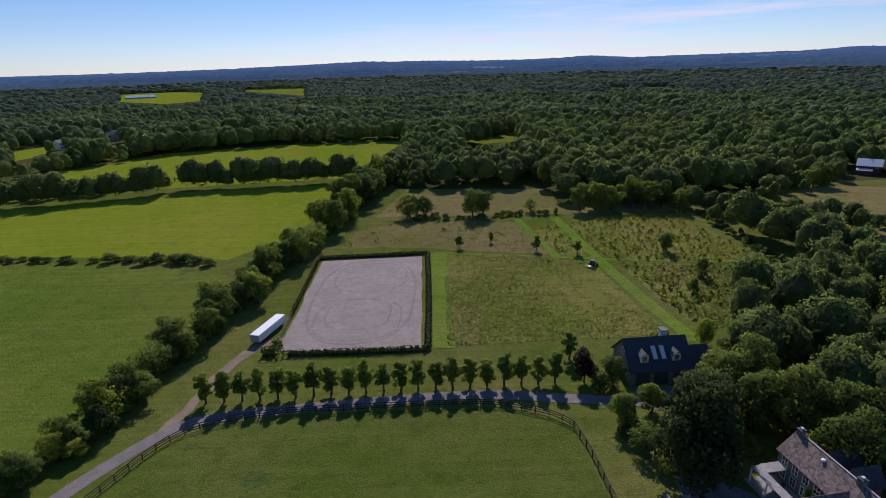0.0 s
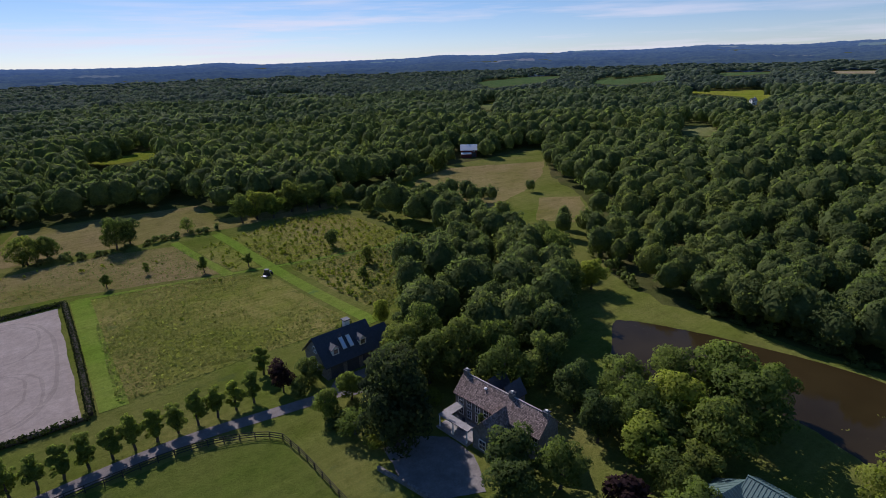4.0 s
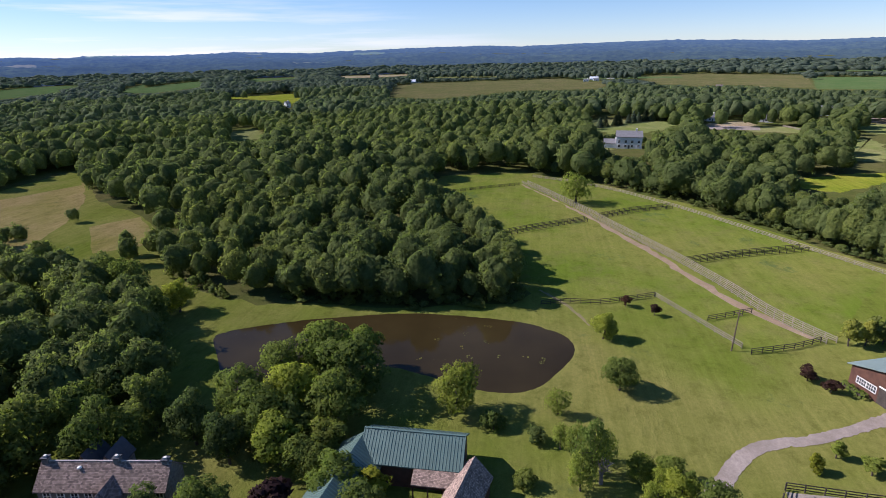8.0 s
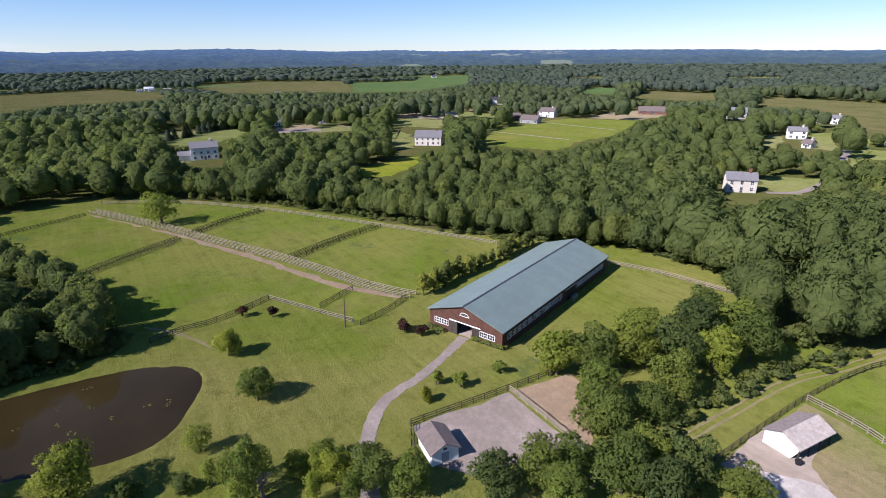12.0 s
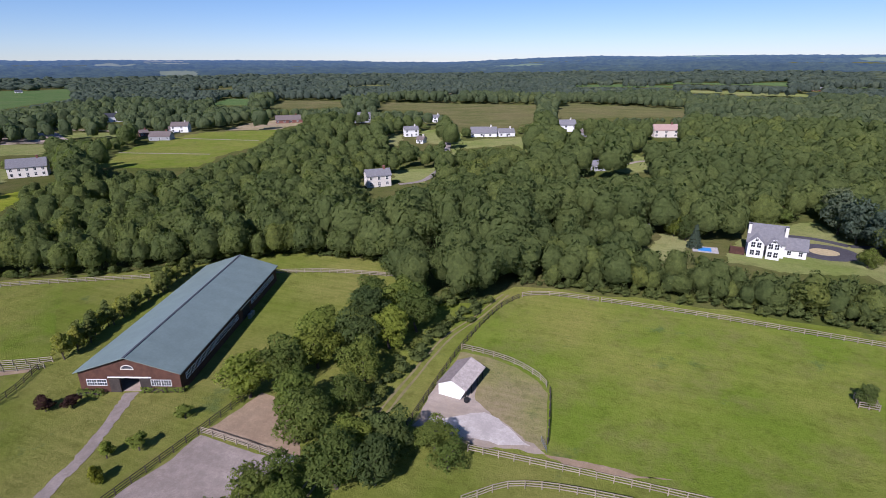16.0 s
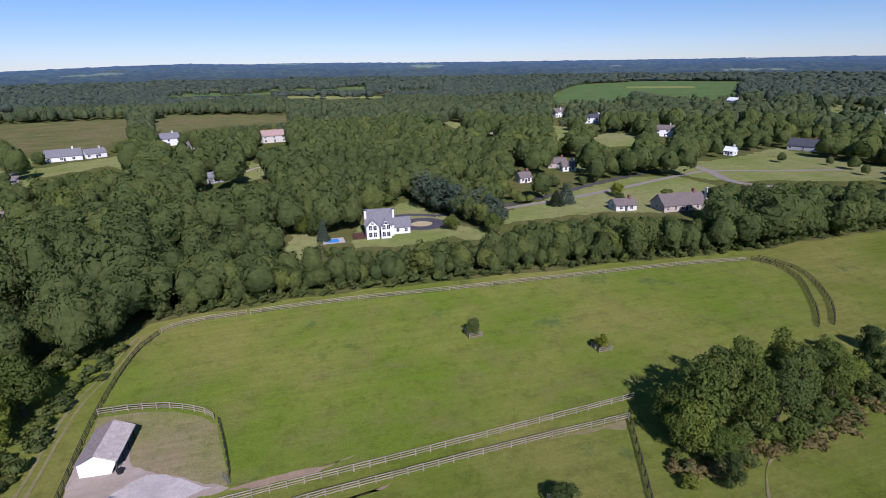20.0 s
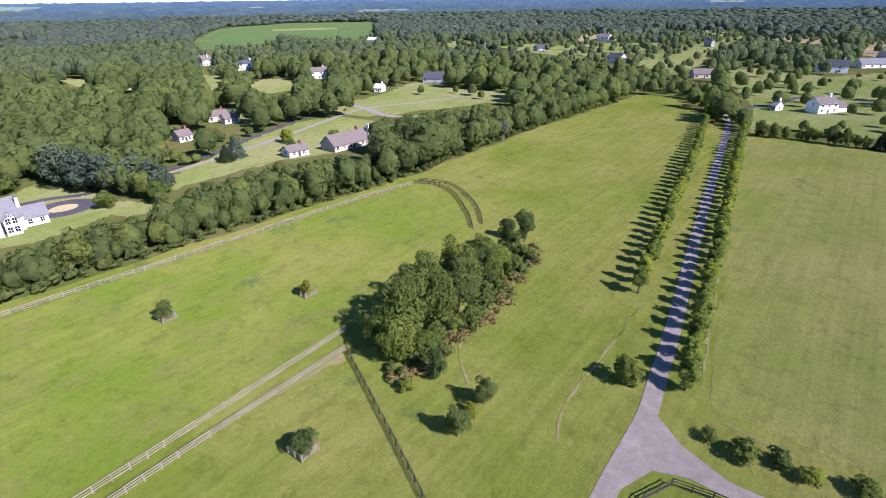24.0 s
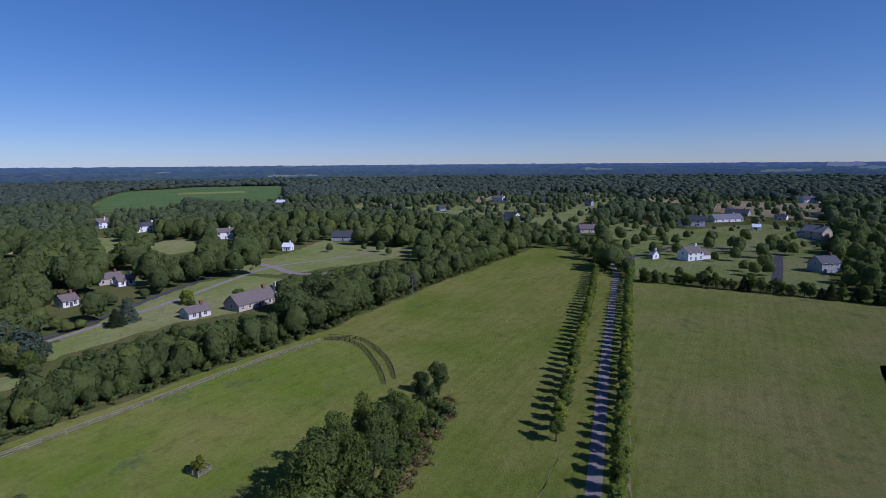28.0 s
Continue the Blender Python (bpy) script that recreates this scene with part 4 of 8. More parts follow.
for line in ([(-120.8, -62.1), (-92.9, -55.1), (-74.3, -51.6), (-65.5, -48.1), (-59.5, -41.5)], [(-103.0, -27.7), (-79.4, -27.0), (-65.0, -26.8), (-56.5, -24.3)], [(-131.2, -19.1), (-82.1, -10.8), (-74.7, -5.0), (-73.5, 3.5)]):
    strip("dirt_road", line, 0.24, 0.1, M["rut"], "faint worn line along the field's edge", "track", jitter=0.16)

# ---- trees ----


def unit(a):
    return a / (np.linalg.norm(a, axis=1, keepdims=True) + 1e-9)


def leaf_quads(rng, pos, nrm, size, soft=None, keep=0.72):
    """One small leafy twig (a pointed triangle) at every place, facing roughly along its normal; soft: the way the foliage as a whole faces there."""
    n = len(pos)
    nrm = unit(nrm)
    t = unit(np.cross(nrm, rng.normal(size=(n, 3))))
    b = np.cross(nrm, t)
    s = (0.9 * size * rng.uniform(0.55, 1.3, n))[:, None]
    k = rng.uniform(0.6, 1.1, (n, 2))
    v = np.stack([pos + t * s * 0.95, pos - t * s * 0.62 + b * s * k[:, :1] + nrm * s * 0.25, pos - t * s * 0.6 - b * s * k[:, 1:]], 1).reshape(-1, 3)
    f = np.arange(n * 3).reshape(n, 3)
    nv = nrm if soft is None else unit(keep * unit(soft) + (1 - keep) * nrm)
    return v, f, np.repeat(nv, 3, axis=0)


def crown(seed, n, base, top, r, lumps, size, droop=0.0, taper=0.0, form=0.58, keep=0.74):
    """A crown of leafy twigs on the outsides of overlapping boughs, with gaps between them."""
    n = int(n * 1.75)
    rng = np.random.default_rng(seed)
    zc, zh = (base + top) / 2, (top - base) / 2
    d = rng.normal(size=(lumps, 3))
    d /= np.linalg.norm(d, axis=1, keepdims=True)
    k = rng.uniform(0.42, 1.1, lumps)
    lr = r * rng.uniform(0.17, 0.40, lumps)
    c = np.stack([d[:, 0] * k * r * 0.85, d[:, 1] * k * r * 0.85, zc + d[:, 2] * k * zh * 0.8], 1)
    c = np.vstack([c, [[0, 0, zc], [0, 0, zc + zh * 0.45]]])
    lr = np.r_[lr, r * 0.5, r * 0.4]
    if taper:
        sc = 1 - taper * np.clip((c[:, 2] - base) / (top - base), 0, 1)
        c[:, :2] *= sc[:, None]
        lr = lr * (0.4 + 0.6 * sc)
    w = lr ** 2
    pick = rng.choice(len(lr), size=int(n * 1.8), p=w / w.sum())
    u = rng.normal(size=(len(pick), 3))
    u[:, 2] += 0.35
    u /= np.linalg.norm(u, axis=1, keepdims=True)
    p = c[pick] + u * (lr[pick] * rng.uniform(0.66, 1.18, len(pick)))[:, None] * np.array([1, 1, 0.85])
    dist = np.linalg.norm((p[:, None] - c[None]) / np.array([1, 1, 0.85]), axis=2) / lr[None]
    p_in = dist.min(1) < 0.66
    ok = ~p_in & (p[:, 2] > base * 0.75)
    p, u = p[ok][:n], u[ok][:n]
    if droop:
        p[:, 2] -= droop * (np.hypot(p[:, 0], p[:, 1]) / r) ** 2 * rng.uniform(0, 1, len(p))
    whole = unit((p - np.array([0, 0, zc - zh * 0.2])) / np.array([r, r, zh]))
    return leaf_quads(rng, p, u + rng.normal(size=u.shape) * 0.45, size, (1 - form) * u + form * whole + np.array([0, 0, 0.12]), keep), c, lr


def conifer_crown(seed, n, base, top, r, size):
    rng = np.random.default_rng(seed)
    n = int(n * 1.6)
    tiers = max(7, int((top - base) / 1.1))
    t = rng.uniform(0, 1, n) ** 0.75
    tier = np.floor((1 - t) * tiers) / tiers
    spread = r * (1 - tier) ** 0.85 * (0.86 + 0.3 * rng.random(tiers + 1)[np.floor((1 - t) * tiers).astype(int)])
    a = np.floor(rng.random(n) * 9) / 9 * 6.283 + tier * 37 + rng.normal(size=n) * 0.16
    q = rng.uniform(0.25, 1.0, n) ** 0.6
    p = np.stack([np.cos(a) * spread * q, np.sin(a) * spread * q, base + tier * (top - base) + (1 - q) * 0.9 + rng.normal(size=n) * 0.16], 1)
    nr = np.stack([np.cos(a) * 0.5, np.sin(a) * 0.5, np.ones(n)], 1) + rng.normal(size=(n, 3)) * 0.4
    return leaf_quads(rng, p, nr, size, np.stack([np.cos(a), np.sin(a), np.full(n, 0.5)], 1))


def trunk_mesh(seed, top, r, ends, name="trunk"):
    rng = np.random.default_rng(seed)
    bm = bmesh.new()
    lean = Vector((rng.normal() * 0.15, rng.normal() * 0.15, 0))
    a = Vector((0, 0, -0.1))
    for k in range(3):
        b = Vector((0, 0, top * (k + 1) / 3)) + lean * (k + 1)
        tube_into(bm, a, b, r * (1.25 - 0.3 * k), r * (0.95 - 0.3 * k), 7)
        a = b
    for e in ends:
        s = Vector((0, 0, top * rng.uniform(0.35, 0.8))) + lean
        mid = s.lerp(Vector(e), 0.55) + Vector((0, 0, -0.25))
        tube_into(bm, s, mid, r * 0.45, r * 0.28, 5)
        tube_into(bm, mid, e, r * 0.28, r * 0.08, 5)
    me = bpy.data.meshes.new(name)
    bm.to_mesh(me)
    bm.free()
    me.materials.append(M["bark"])
    return me


# kind: leaves, clumps, crown base, crown radius, boughs, clump size, droop, taper   (for a tree 10 m high)
KINDS = {
    "oak": ("leaf_a", 2700, 0.9, 4.6, 36, 0.27, 0.4, 0.06),
    "maple": ("leaf_b", 2600, 0.8, 4.2, 34, 0.27, 0.2, 0.16),
    "dark": ("leaf_dark", 2600, 0.8, 4.4, 34, 0.28, 0.2, 0.14),
    "oval": ("leaf_b", 1900, 1.0, 2.6, 30, 0.25, 0.0, 0.38),
    "bush": ("leaf_a", 560, 0.0, 6.0, 18, 0.70, 0.0, 0.0),
    "bush_dark": ("leaf_dark", 560, 0.0, 6.0, 18, 0.70, 0.0, 0.0),
    "willow": ("leaf_b", 1100, 0.8, 4.0, 30, 0.28, 1.6, 0.0),
    "red": ("leaf_red", 480, 1.0, 4.2, 14, 0.62, 0.0, 0.0),
    "gold": ("leaf_gold", 420, 0.6, 4.0, 14, 0.6, 0.0, 0.25),
    "young": ("leaf_b", 420, 1.0, 3.4, 14, 0.52, 0.0, 0.3),
    "pine": ("leaf_conifer", 3600, 0.4, 4.6, 54, 0.25, 0.9, 0.62),
    "conifer": ("leaf_conifer", 3000, 0.6, 3.6, 0, 0.29, 0, 0),
    "spruce": ("leaf_blue", 1500, 0.4, 3.2, 0, 0.36, 0, 0),
    "feathery": ("leaf_pale", 520, 0.3, 3.4, 20, 0.42, 0.0, 0.55),
    "blue_pine": ("leaf_blue", 1500, 0.3, 4.4, 40, 0.34, 0.3, 0.5),
    "column": ("leaf_dark", 480, 0.2, 1.6, 12, 0.42, 0.0, 0.5),
}
LABELS = {
    "oak": ("broad leafy green tree with a rounded crown", "tree"), "maple": ("leafy light-green tree in full summer leaf", "tree"),
    "dark": ("dense dark-green broadleaf tree in leaf", "tree"), "oval": ("young upright roadside tree with an oval crown", "tree"),
    "bush": ("rounded leafy green garden shrub", "shrub"), "bush_dark": ("dense low dark-green shrub", "shrub"), "willow": ("airy pale-green tree with drooping branches", "tree"),
    "feathery": ("feathery pale-green young conical tree", "tree"),
    "blue_pine": ("broad bluish-green pine in a row", "conifer"),
    "red": ("small purple-leaved tree on grass", "tree"), "gold": ("small yellow-green leafy tree", "tree"), "young": ("small young tree on the grass", "tree"),
    "pine": ("tall broad dark pine with heavy boughs", "conifer"),
    "conifer": ("tall dark evergreen with spreading branches", "conifer"), "spruce": ("dense blue-green spruce tree", "conifer"), "column": ("narrow upright dark-green evergreen", "conifer"),
}


@lru_cache(maxsize=None)
def tree_meshes(kind, variant):
    leaves, n, base, r, lumps, size, droop, taper = KINDS[kind]
    seed = 100 * list(KINDS).index(kind) + variant + 1
    if lumps:
        (v, f, nv), c, lr = crown(seed, n, base, 10.0, r, lumps, size, droop, taper)
        ends = [tuple(e) for e in c[:6]]
        tr = trunk_mesh(seed, 6.0 if base > 0.5 else 3.0, 0.24 if base > 0.5 else 0.2, ends)
    else:
        v, f, nv = conifer_crown(seed, n, base, 10.0, r, size)
        tr = trunk_mesh(seed, 9.0, 0.2, [])
    return fast_mesh("crown", v, f, M[leaves], normals=nv), tr


TREE_COUNT = {}
TREE_NAMES = {"oak": "broadleaf_tree", "maple": "maple_tree", "oval": "roadside_tree", "bush": "shrub", "bush_dark": "shrub", "willow": "willow_tree", "young": "young_tree", "pine": "pine_tree",
              "conifer": "conifer", "spruce": "spruce", "blue_pine": "pine_tree", "column": "evergreen", "feathery": "young_tree"}


def tree(kind, x, y, h, r=None, group="", label="", name=""):
    """A tree of that height and crown radius at a place on the plan."""
    k = TREE_COUNT[kind] = TREE_COUNT.get(kind, 0) + 1
    cr, tr = tree_meshes(kind, k % 4)
    sr = (r / KINDS[kind][3]) if r else h / 10
    lb, cat = LABELS[kind]
    rng = np.random.default_rng(int(abs(x * 31 + y * 57)) + k)
    at = pose(x, y, 0.0, 0, 0, float(rng.uniform(0, 360))) @ Matrix.Diagonal((sr, sr * float(rng.uniform(0.9, 1.1)), h / 10, 1))
    ob = thing(name or TREE_NAMES.get(kind, "tree"), label or lb, cat, group, at)
    link_mesh("trunk", tr, None, ob)
    link_mesh("crown", cr, None, ob)
    return ob


def along(line, step, start=0.0):
    """Places at even steps along a coarse line."""
    c = np.array(line, float)
    s = np.r_[0, np.cumsum(np.linalg.norm(np.diff(c, axis=0), axis=1))]
    q = np.arange(start, s[-1] + 1e-6, step)
    return np.stack([np.interp(q, s, c[:, 0]), np.interp(q, s, c[:, 1])], 1)


rngT = np.random.default_rng(11)


def tree_line(line, step, h, r, kinds, jitter=1.0, group="", start=0.0):
    for x, y in along(line, step, start):
        k = kinds[int(rngT.integers(len(kinds)))]
        s = float(rngT.uniform(0.68, 1.3))
        tree(k, x + rngT.normal() * jitter, y + rngT.normal() * jitter, h * s, r * s, group)


# the hedgerow that runs past the arena, field hedges
tree_line([(-75, 50), (-66, 64), (-61, 75), (-59.5, 91)], 1.9, 5.0, 2.9, ("bush", "oak", "bush_dark", "dark", "maple"), 2.0, "hedgerow trees")
tree_line([(-60, 76), (-59, 92), (-56.5, 102), (-53, 114)], 2.5, 6.8, 3.3, ("oak", "dark", "maple", "willow"), 1.7, "hedgerow trees")
tree_line([(-53.5, 117), (-52, 134), (-50.5, 147), (-46, 163), (-43, 180)], 3.0, 8.8, 3.9, ("oak", "dark", "maple", "oak", "willow"), 1.9, "hedgerow trees")
tree_line([(-42, 190), (-38, 215), (-34, 240), (-28, 270)], 4.0, 13.5, 5.0, ("oak", "dark", "maple"), 2.4, "hedgerow trees")
tree_line([(-146, 170), (-106, 167), (-91, 165.5), (-70, 161)], 4.6, 2.6, 2.6, ("bush", "bush_dark"), 0.8, "field hedge shrubs")
# the row of young trees along the drive
for i in range(21):
    t = i / 20
    tree("oval", -44 + 65 * t, 86.2 + 4.6 * t - 1.2 * t * t, 7.0 + 0.5 * math.sin(i * 2.3), 2.0, "row of young trees along the drive")
# the avenue
for x, y in along([(-79, -12.8), (-146, -22.8), (-252, -39.5), (-284, -44)], 4.7):
    tree("oval", x, y, 7.4 + rngT.normal() * 0.5, 2.3, "avenue trees")
for x, y in along([(-106, -30), (-172, -41), (-243, -53.5), (-293, -63)], 4.9):
    tree("oval", x, y, 7.0 + rngT.normal() * 0.5, 2.1, "avenue trees")
tree_line([(-296, -60), (-330, -72), (-356, -90)], 6, 6, 2.2, ("oval", "gold"), 0.6, "avenue trees")
tree_line([(-300, -52), (-335, -64)], 6, 6, 2.2, ("oval",), 0.6, "avenue trees")
# single trees and shrubs, place by place
for k, x, y, h, r in [
        # meadow and carriage house
        ("young", 6, 171, 5, 1.6), ("young", 17, 176, 4, 1.4), ("young", 31, 166, 6, 1.9), ("young", 43, 162, 5, 1.9), ("dark", 71, 161.5, 6.5, 2.6), ("dark", 72, 139.5, 6, 2.2),
        ("young", 65, 129, 5, 1.8), ("bush_dark", 80, 130, 3, 1.5), ("maple", 55, 102, 7, 2.2), ("red", 26.5, 89.5, 7, 2.6), ("bush_dark", 28.5, 86.8, 3.6, 2.0), ("oval", 25.6, 98, 7, 2.0),
        ("bush_dark", 44.5, 99, 6, 2.4), ("maple", 29.6, 76.8, 6.4, 3.0), ("maple", 35.4, 79.2, 6.2, 2.8), ("willow", 31.4, 70, 4.6, 3.6), ("bush", 33, 65.5, 3, 2.2), ("bush_dark", 30.4, 73, 3, 2.4),
        ("dark", 31.6, 88.6, 6, 2.6), ("pine", 35.2, 63.2, 18.0, 6.6), ("pine", 38.2, 66.6, 15, 5.6), ("pine", 41, 70.4, 14, 5.2), ("pine", 38.5, 75, 9, 4.2), ("dark", 44.6, 76.5, 10, 4.6), ("dark", 49, 81, 11, 5), ("oak", 54, 82, 12, 5.2), ("dark", 57, 90, 11, 5),
        # trees at the head of the meadows
        ("oak", -12, 211, 10, 5), ("oak", -6.6, 213, 9, 4.4), ("oak", 13, 209, 12, 5.4), ("dark", 17.4, 211.5, 10, 4.4), ("willow", 37, 215, 6, 3), ("oak", 57, 213, 11, 5), ("oak", 63, 214, 12, 5.2), ("maple", 69, 212, 11, 4.8),
        ("dark", 78, 216, 13, 5.4), ("oak", 84, 213, 13, 5.4), ("dark", 90, 214, 12, 5.2), ("oak", 95, 208, 9, 4.4),
        # round the farmhouse
        ("column", 46.6, 55.8, 6.4, 1.1), ("dark", 44.2, 46.4, 9.2, 4.6), ("dark", 41, 43, 8, 3.8), ("oak", 48.6, 41, 8, 4.0), ("dark", 64, 51.6, 9.5, 3.8), ("dark", 60.6, 44, 9, 3.6),
        ("oak", 57.5, 62.5, 11.5, 5.2), ("dark", 55.5, 72, 12.5, 5.4), ("oak", 62, 70, 12, 5.2), ("dark", 49.6, 74.6, 11, 4.4), ("willow", 46.4, 68.6, 3.2, 2.0), ("red", 52.5, 33, 6, 3.4),
        ("dark", 66, 60, 11, 4.6), ("dark", 71, 68, 12, 5.0), ("dark", 64, 77, 12, 5.0), ("dark", 77, 74, 12, 5.0),
        # by the red barn
        ("dark", 177, 246, 11, 5.6), ("oak", 171, 243, 9, 4.6), ("dark", 224, 262, 5, 3.2), ("oak", 149, 240, 7, 3.6), ("dark", 143, 233, 6, 3.2),
        # by the pond
        ("maple", 84, 37, 14, 6.2), ("oak", 66, 41, 11, 5), ("maple", 61.6, 36.4, 9.5, 4.4), ("oak", 71, 47, 11, 5), ("oak", 60, 31, 7, 3.6), ("maple", 88, 31, 11, 4.6), ("oak", 98, 84, 10, 4.6), ("dark", 104, 92, 12, 5.2), ("oak", 111, 100, 12, 5.2), ("oak", 117, 110, 12, 5), ("maple", 108, 84, 9, 4.2), ("oak", 78, 30, 13, 6.0), ("maple", 72, 38.5, 12, 5.4), ("oak", 70.6, 30, 10.5, 5.0), ("oak", 79.5, 43, 11, 4.6), ("oak", 66, 36, 9, 4.2), ("dark", 63.4, 29, 7, 3.6),
        ("maple", 67.5, 44.5, 8.5, 4.0), ("oak", 77.6, 11.6, 9.6, 4.0), ("bush", 74, 5, 3.6, 2.2), ("bush_dark", 72, -2, 2.8, 1.8), ("willow", 79.4, -5.6, 5.4, 2.2), ("bush_dark", 62.4, -0.4, 2.8, 2.0),
        ("willow", 64.6, -9.4, 11, 2.6), ("willow", 66.4, -11.4, 8.4, 2.0), ("willow", 62.4, -8, 6.6, 2.2), ("willow", 69, -7.6, 7, 1.6), ("willow", 70.6, -5.6, 5, 1.5), ("maple", 66.6, -20.6, 4.0, 2.2), ("oak", 65.2, -16.6, 4.4, 2.4), ("oak", 57.5, -24.2, 7.6, 3.6), ("maple", 60.8, -20.4, 6.2, 2.6), ("maple", 53.6, -28.6, 7, 3.4), ("willow", 62.6, -18.4, 5.4, 1.2), ("willow", 59.4, -16.6, 6.2, 1.4), ("young", 63.6, -22.6, 4.6, 1.1), ("willow", 55.6, -20.6, 6.0, 1.6),
        ("maple", 107, -16, 6.4, 3.2), ("oak", 88, -16.8, 7.2, 3.8), ("red", 123.6, -23, 3.2, 1.4), ("red", 119.4, -28.8, 3.2, 1.3), ("red", 95.4, -51, 3.2, 1.7), ("red", 92, -53.4, 2.8, 1.6),
        ("gold", 71, -41.6, 3.4, 1.5), ("young", 74.2, -46, 3.4, 1.5), ("young", 71, -49.2, 3.5, 1.7), ("young", 70.4, -58, 3.2, 1.7), ("oak", 52, 20, 7, 3.8), ("maple", 55.6, 25.4, 8, 4.4), ("gold", 57, 20.2, 6, 3.0),
        # trees by the sand paddock and track
        ("maple", 64, -67, 10, 4.6), ("oak", 60, -72.6, 10, 4.6), ("maple", 52, -64.6, 10.5, 4.8), ("oak", 47.4, -60.4, 9.5, 4.6), ("oak", 58, -80, 10.5, 5.0), ("dark", 53, -86, 10.5, 5.0), ("maple", 62, -88, 10, 5.0),
        ("oak", 47, -79, 9, 4.4), ("maple", 48, -92, 10.5, 4.8), ("dark", 56, -97.6, 11, 5.0), ("oak", 45.6, -101, 11, 4.8), ("maple", 51.6, -106.4, 11, 5), ("oak", 60, -106, 10, 4.8), ("oak", 45, -70, 7.5, 3.6),
        ("dark", 46.6, -38, 7, 3.6), ("oak", 45.2, -44.6, 7.2, 3.7), ("willow", 43.6, -49.4, 7.4, 3.6), ("oak", 37.2, -53, 9, 4.7), ("dark", 32.6, -62, 8, 4.4), ("oak", 27, -65.4, 6, 3.6), ("maple", 38.4, -59.6, 7.6, 4.0),
        ("dark", 32.4, -55.6, 8, 4.2), ("willow", 23.6, -62.4, 5, 3.0), ("maple", 40.6, -45, 7, 3.6), ("willow", 220, -17.5, 13.5, 7.6),
        # pasture trees and copse
        ("dark", -40, -102.6, 4.2, 1.9), ("gold", -63.4, -87.4, 4.0, 1.8), ("dark", -33.4, -51.6, 4.2, 2.0), ("dark", -57, -37, 5.2, 2.0), ("dark", -48.8, -36.2, 5.2, 2.1), ("dark", -57.6, -47, 6.0, 1.9), ("bush", -52.2, -48.8, 2.4, 1.6),
        ("gold", -52.4, -36.4, 2.2, 1.3), ("gold", -54.4, -37.4, 2.0, 1.2), ("oak", -57.4, -55.4, 10, 3.6), ("oak", -61.4, -58.6, 13, 4.6), ("dark", -69, -61, 12.5, 4.6), ("oak", -75, -62.6, 12, 4.4), ("dark", -77, -56.6, 10, 3.8),
        ("dark", -86, -63.6, 11.5, 4.4), ("oak", -92, -58.6, 9.5, 3.6), ("dark", -107, -63.4, 9.5, 3.2), ("dark", -115.6, -63.4, 9, 2.8), ("bush", -99.6, -60, 6, 3.0), ("dark", -82, -59, 11, 4.4), ("oak", -97, -64.4, 9, 3.2),
        ("oak", -72, -58, 11, 4.2), ("dark", -89, -61.6, 9.5, 3.8), ("oak", -58.6, -60.6, 8, 3.2), ("maple", -61, -52.4, 6, 3.0), ("bush", -76, -52.6, 3.4, 2.8), ("bush", -108, -59.6, 3.2, 2.6),
        ("bush_dark", -75, -21, 5.6, 2.9), ("bush", -66, -54, 3.2, 2.4), ("bush", -72, -53.4, 3, 2.2), ("bush_dark", -64, -50.6, 2.4, 1.8), ("bush", -84, -54.6, 2.8, 2.2), ("bush", -90, -55.4, 2.6, 2.2), ("bush", -102, -58, 3, 2.2),
        # spruces and garden trees of the white house
        ("blue_pine", -64, -228, 16, 7.4), ("blue_pine", -63, -217, 16, 7.4), ("blue_pine", -66, -207, 16, 7.6), ("blue_pine", -70, -198, 15.5, 7.4), ("blue_pine", -74, -189, 15, 7.0), ("blue_pine", -78, -181, 13, 6.4), ("maple", -74.6, -173, 8, 3.6), ("spruce", -122, -203, 9, 4.6), ("conifer", -116, -201, 7, 3.6),
        ("oak", -62, -182, 6, 3.0), ("bush", -48, -226, 6, 4.0), ("oak", -10, -196, 9, 3.6), ("spruce", -16, -186, 8, 2.6), ("dark", -13.6, -192, 9, 3.4), ("maple", -150, -206, 7, 3.4), ("dark", -140, -190, 6, 2.4), ("bush", -165, -192, 5, 3.4)]:
    tree(k, x, y, h, r)
tree_line([(110, -65.5), (113, -75), (117, -88), (120.5, -102), (124.5, -113)], 2.0, 5.6, 2.1, ("feathery",), 0.6, "young trees beside the riding hall")
tree_line([(-70, -6.5), (-70.2, 2), (-70.4, 11), (-72, 24), (-74, 40)], 4.3, 2.7, 2.1, ("bush_dark", "bush"), 0.5, "shrubs along the drive")
tree_line([(453, -50), (472, -65), (496, -88), (505, -109), (531, -137)], 7.0, 9.0, 3.4, ("conifer", "spruce"), 1.2, "row of evergreens behind the lawn")
tree_line([(-279, -38), (-279, -8), (-276, 26), (-273, 60), (-268, 104)], 3.7, 6.8, 2.7, ("conifer", "bush", "dark", "bush_dark"), 0.9, "evergreen screen")

# ---- woods: every tree its own crown, joined by stretches ----


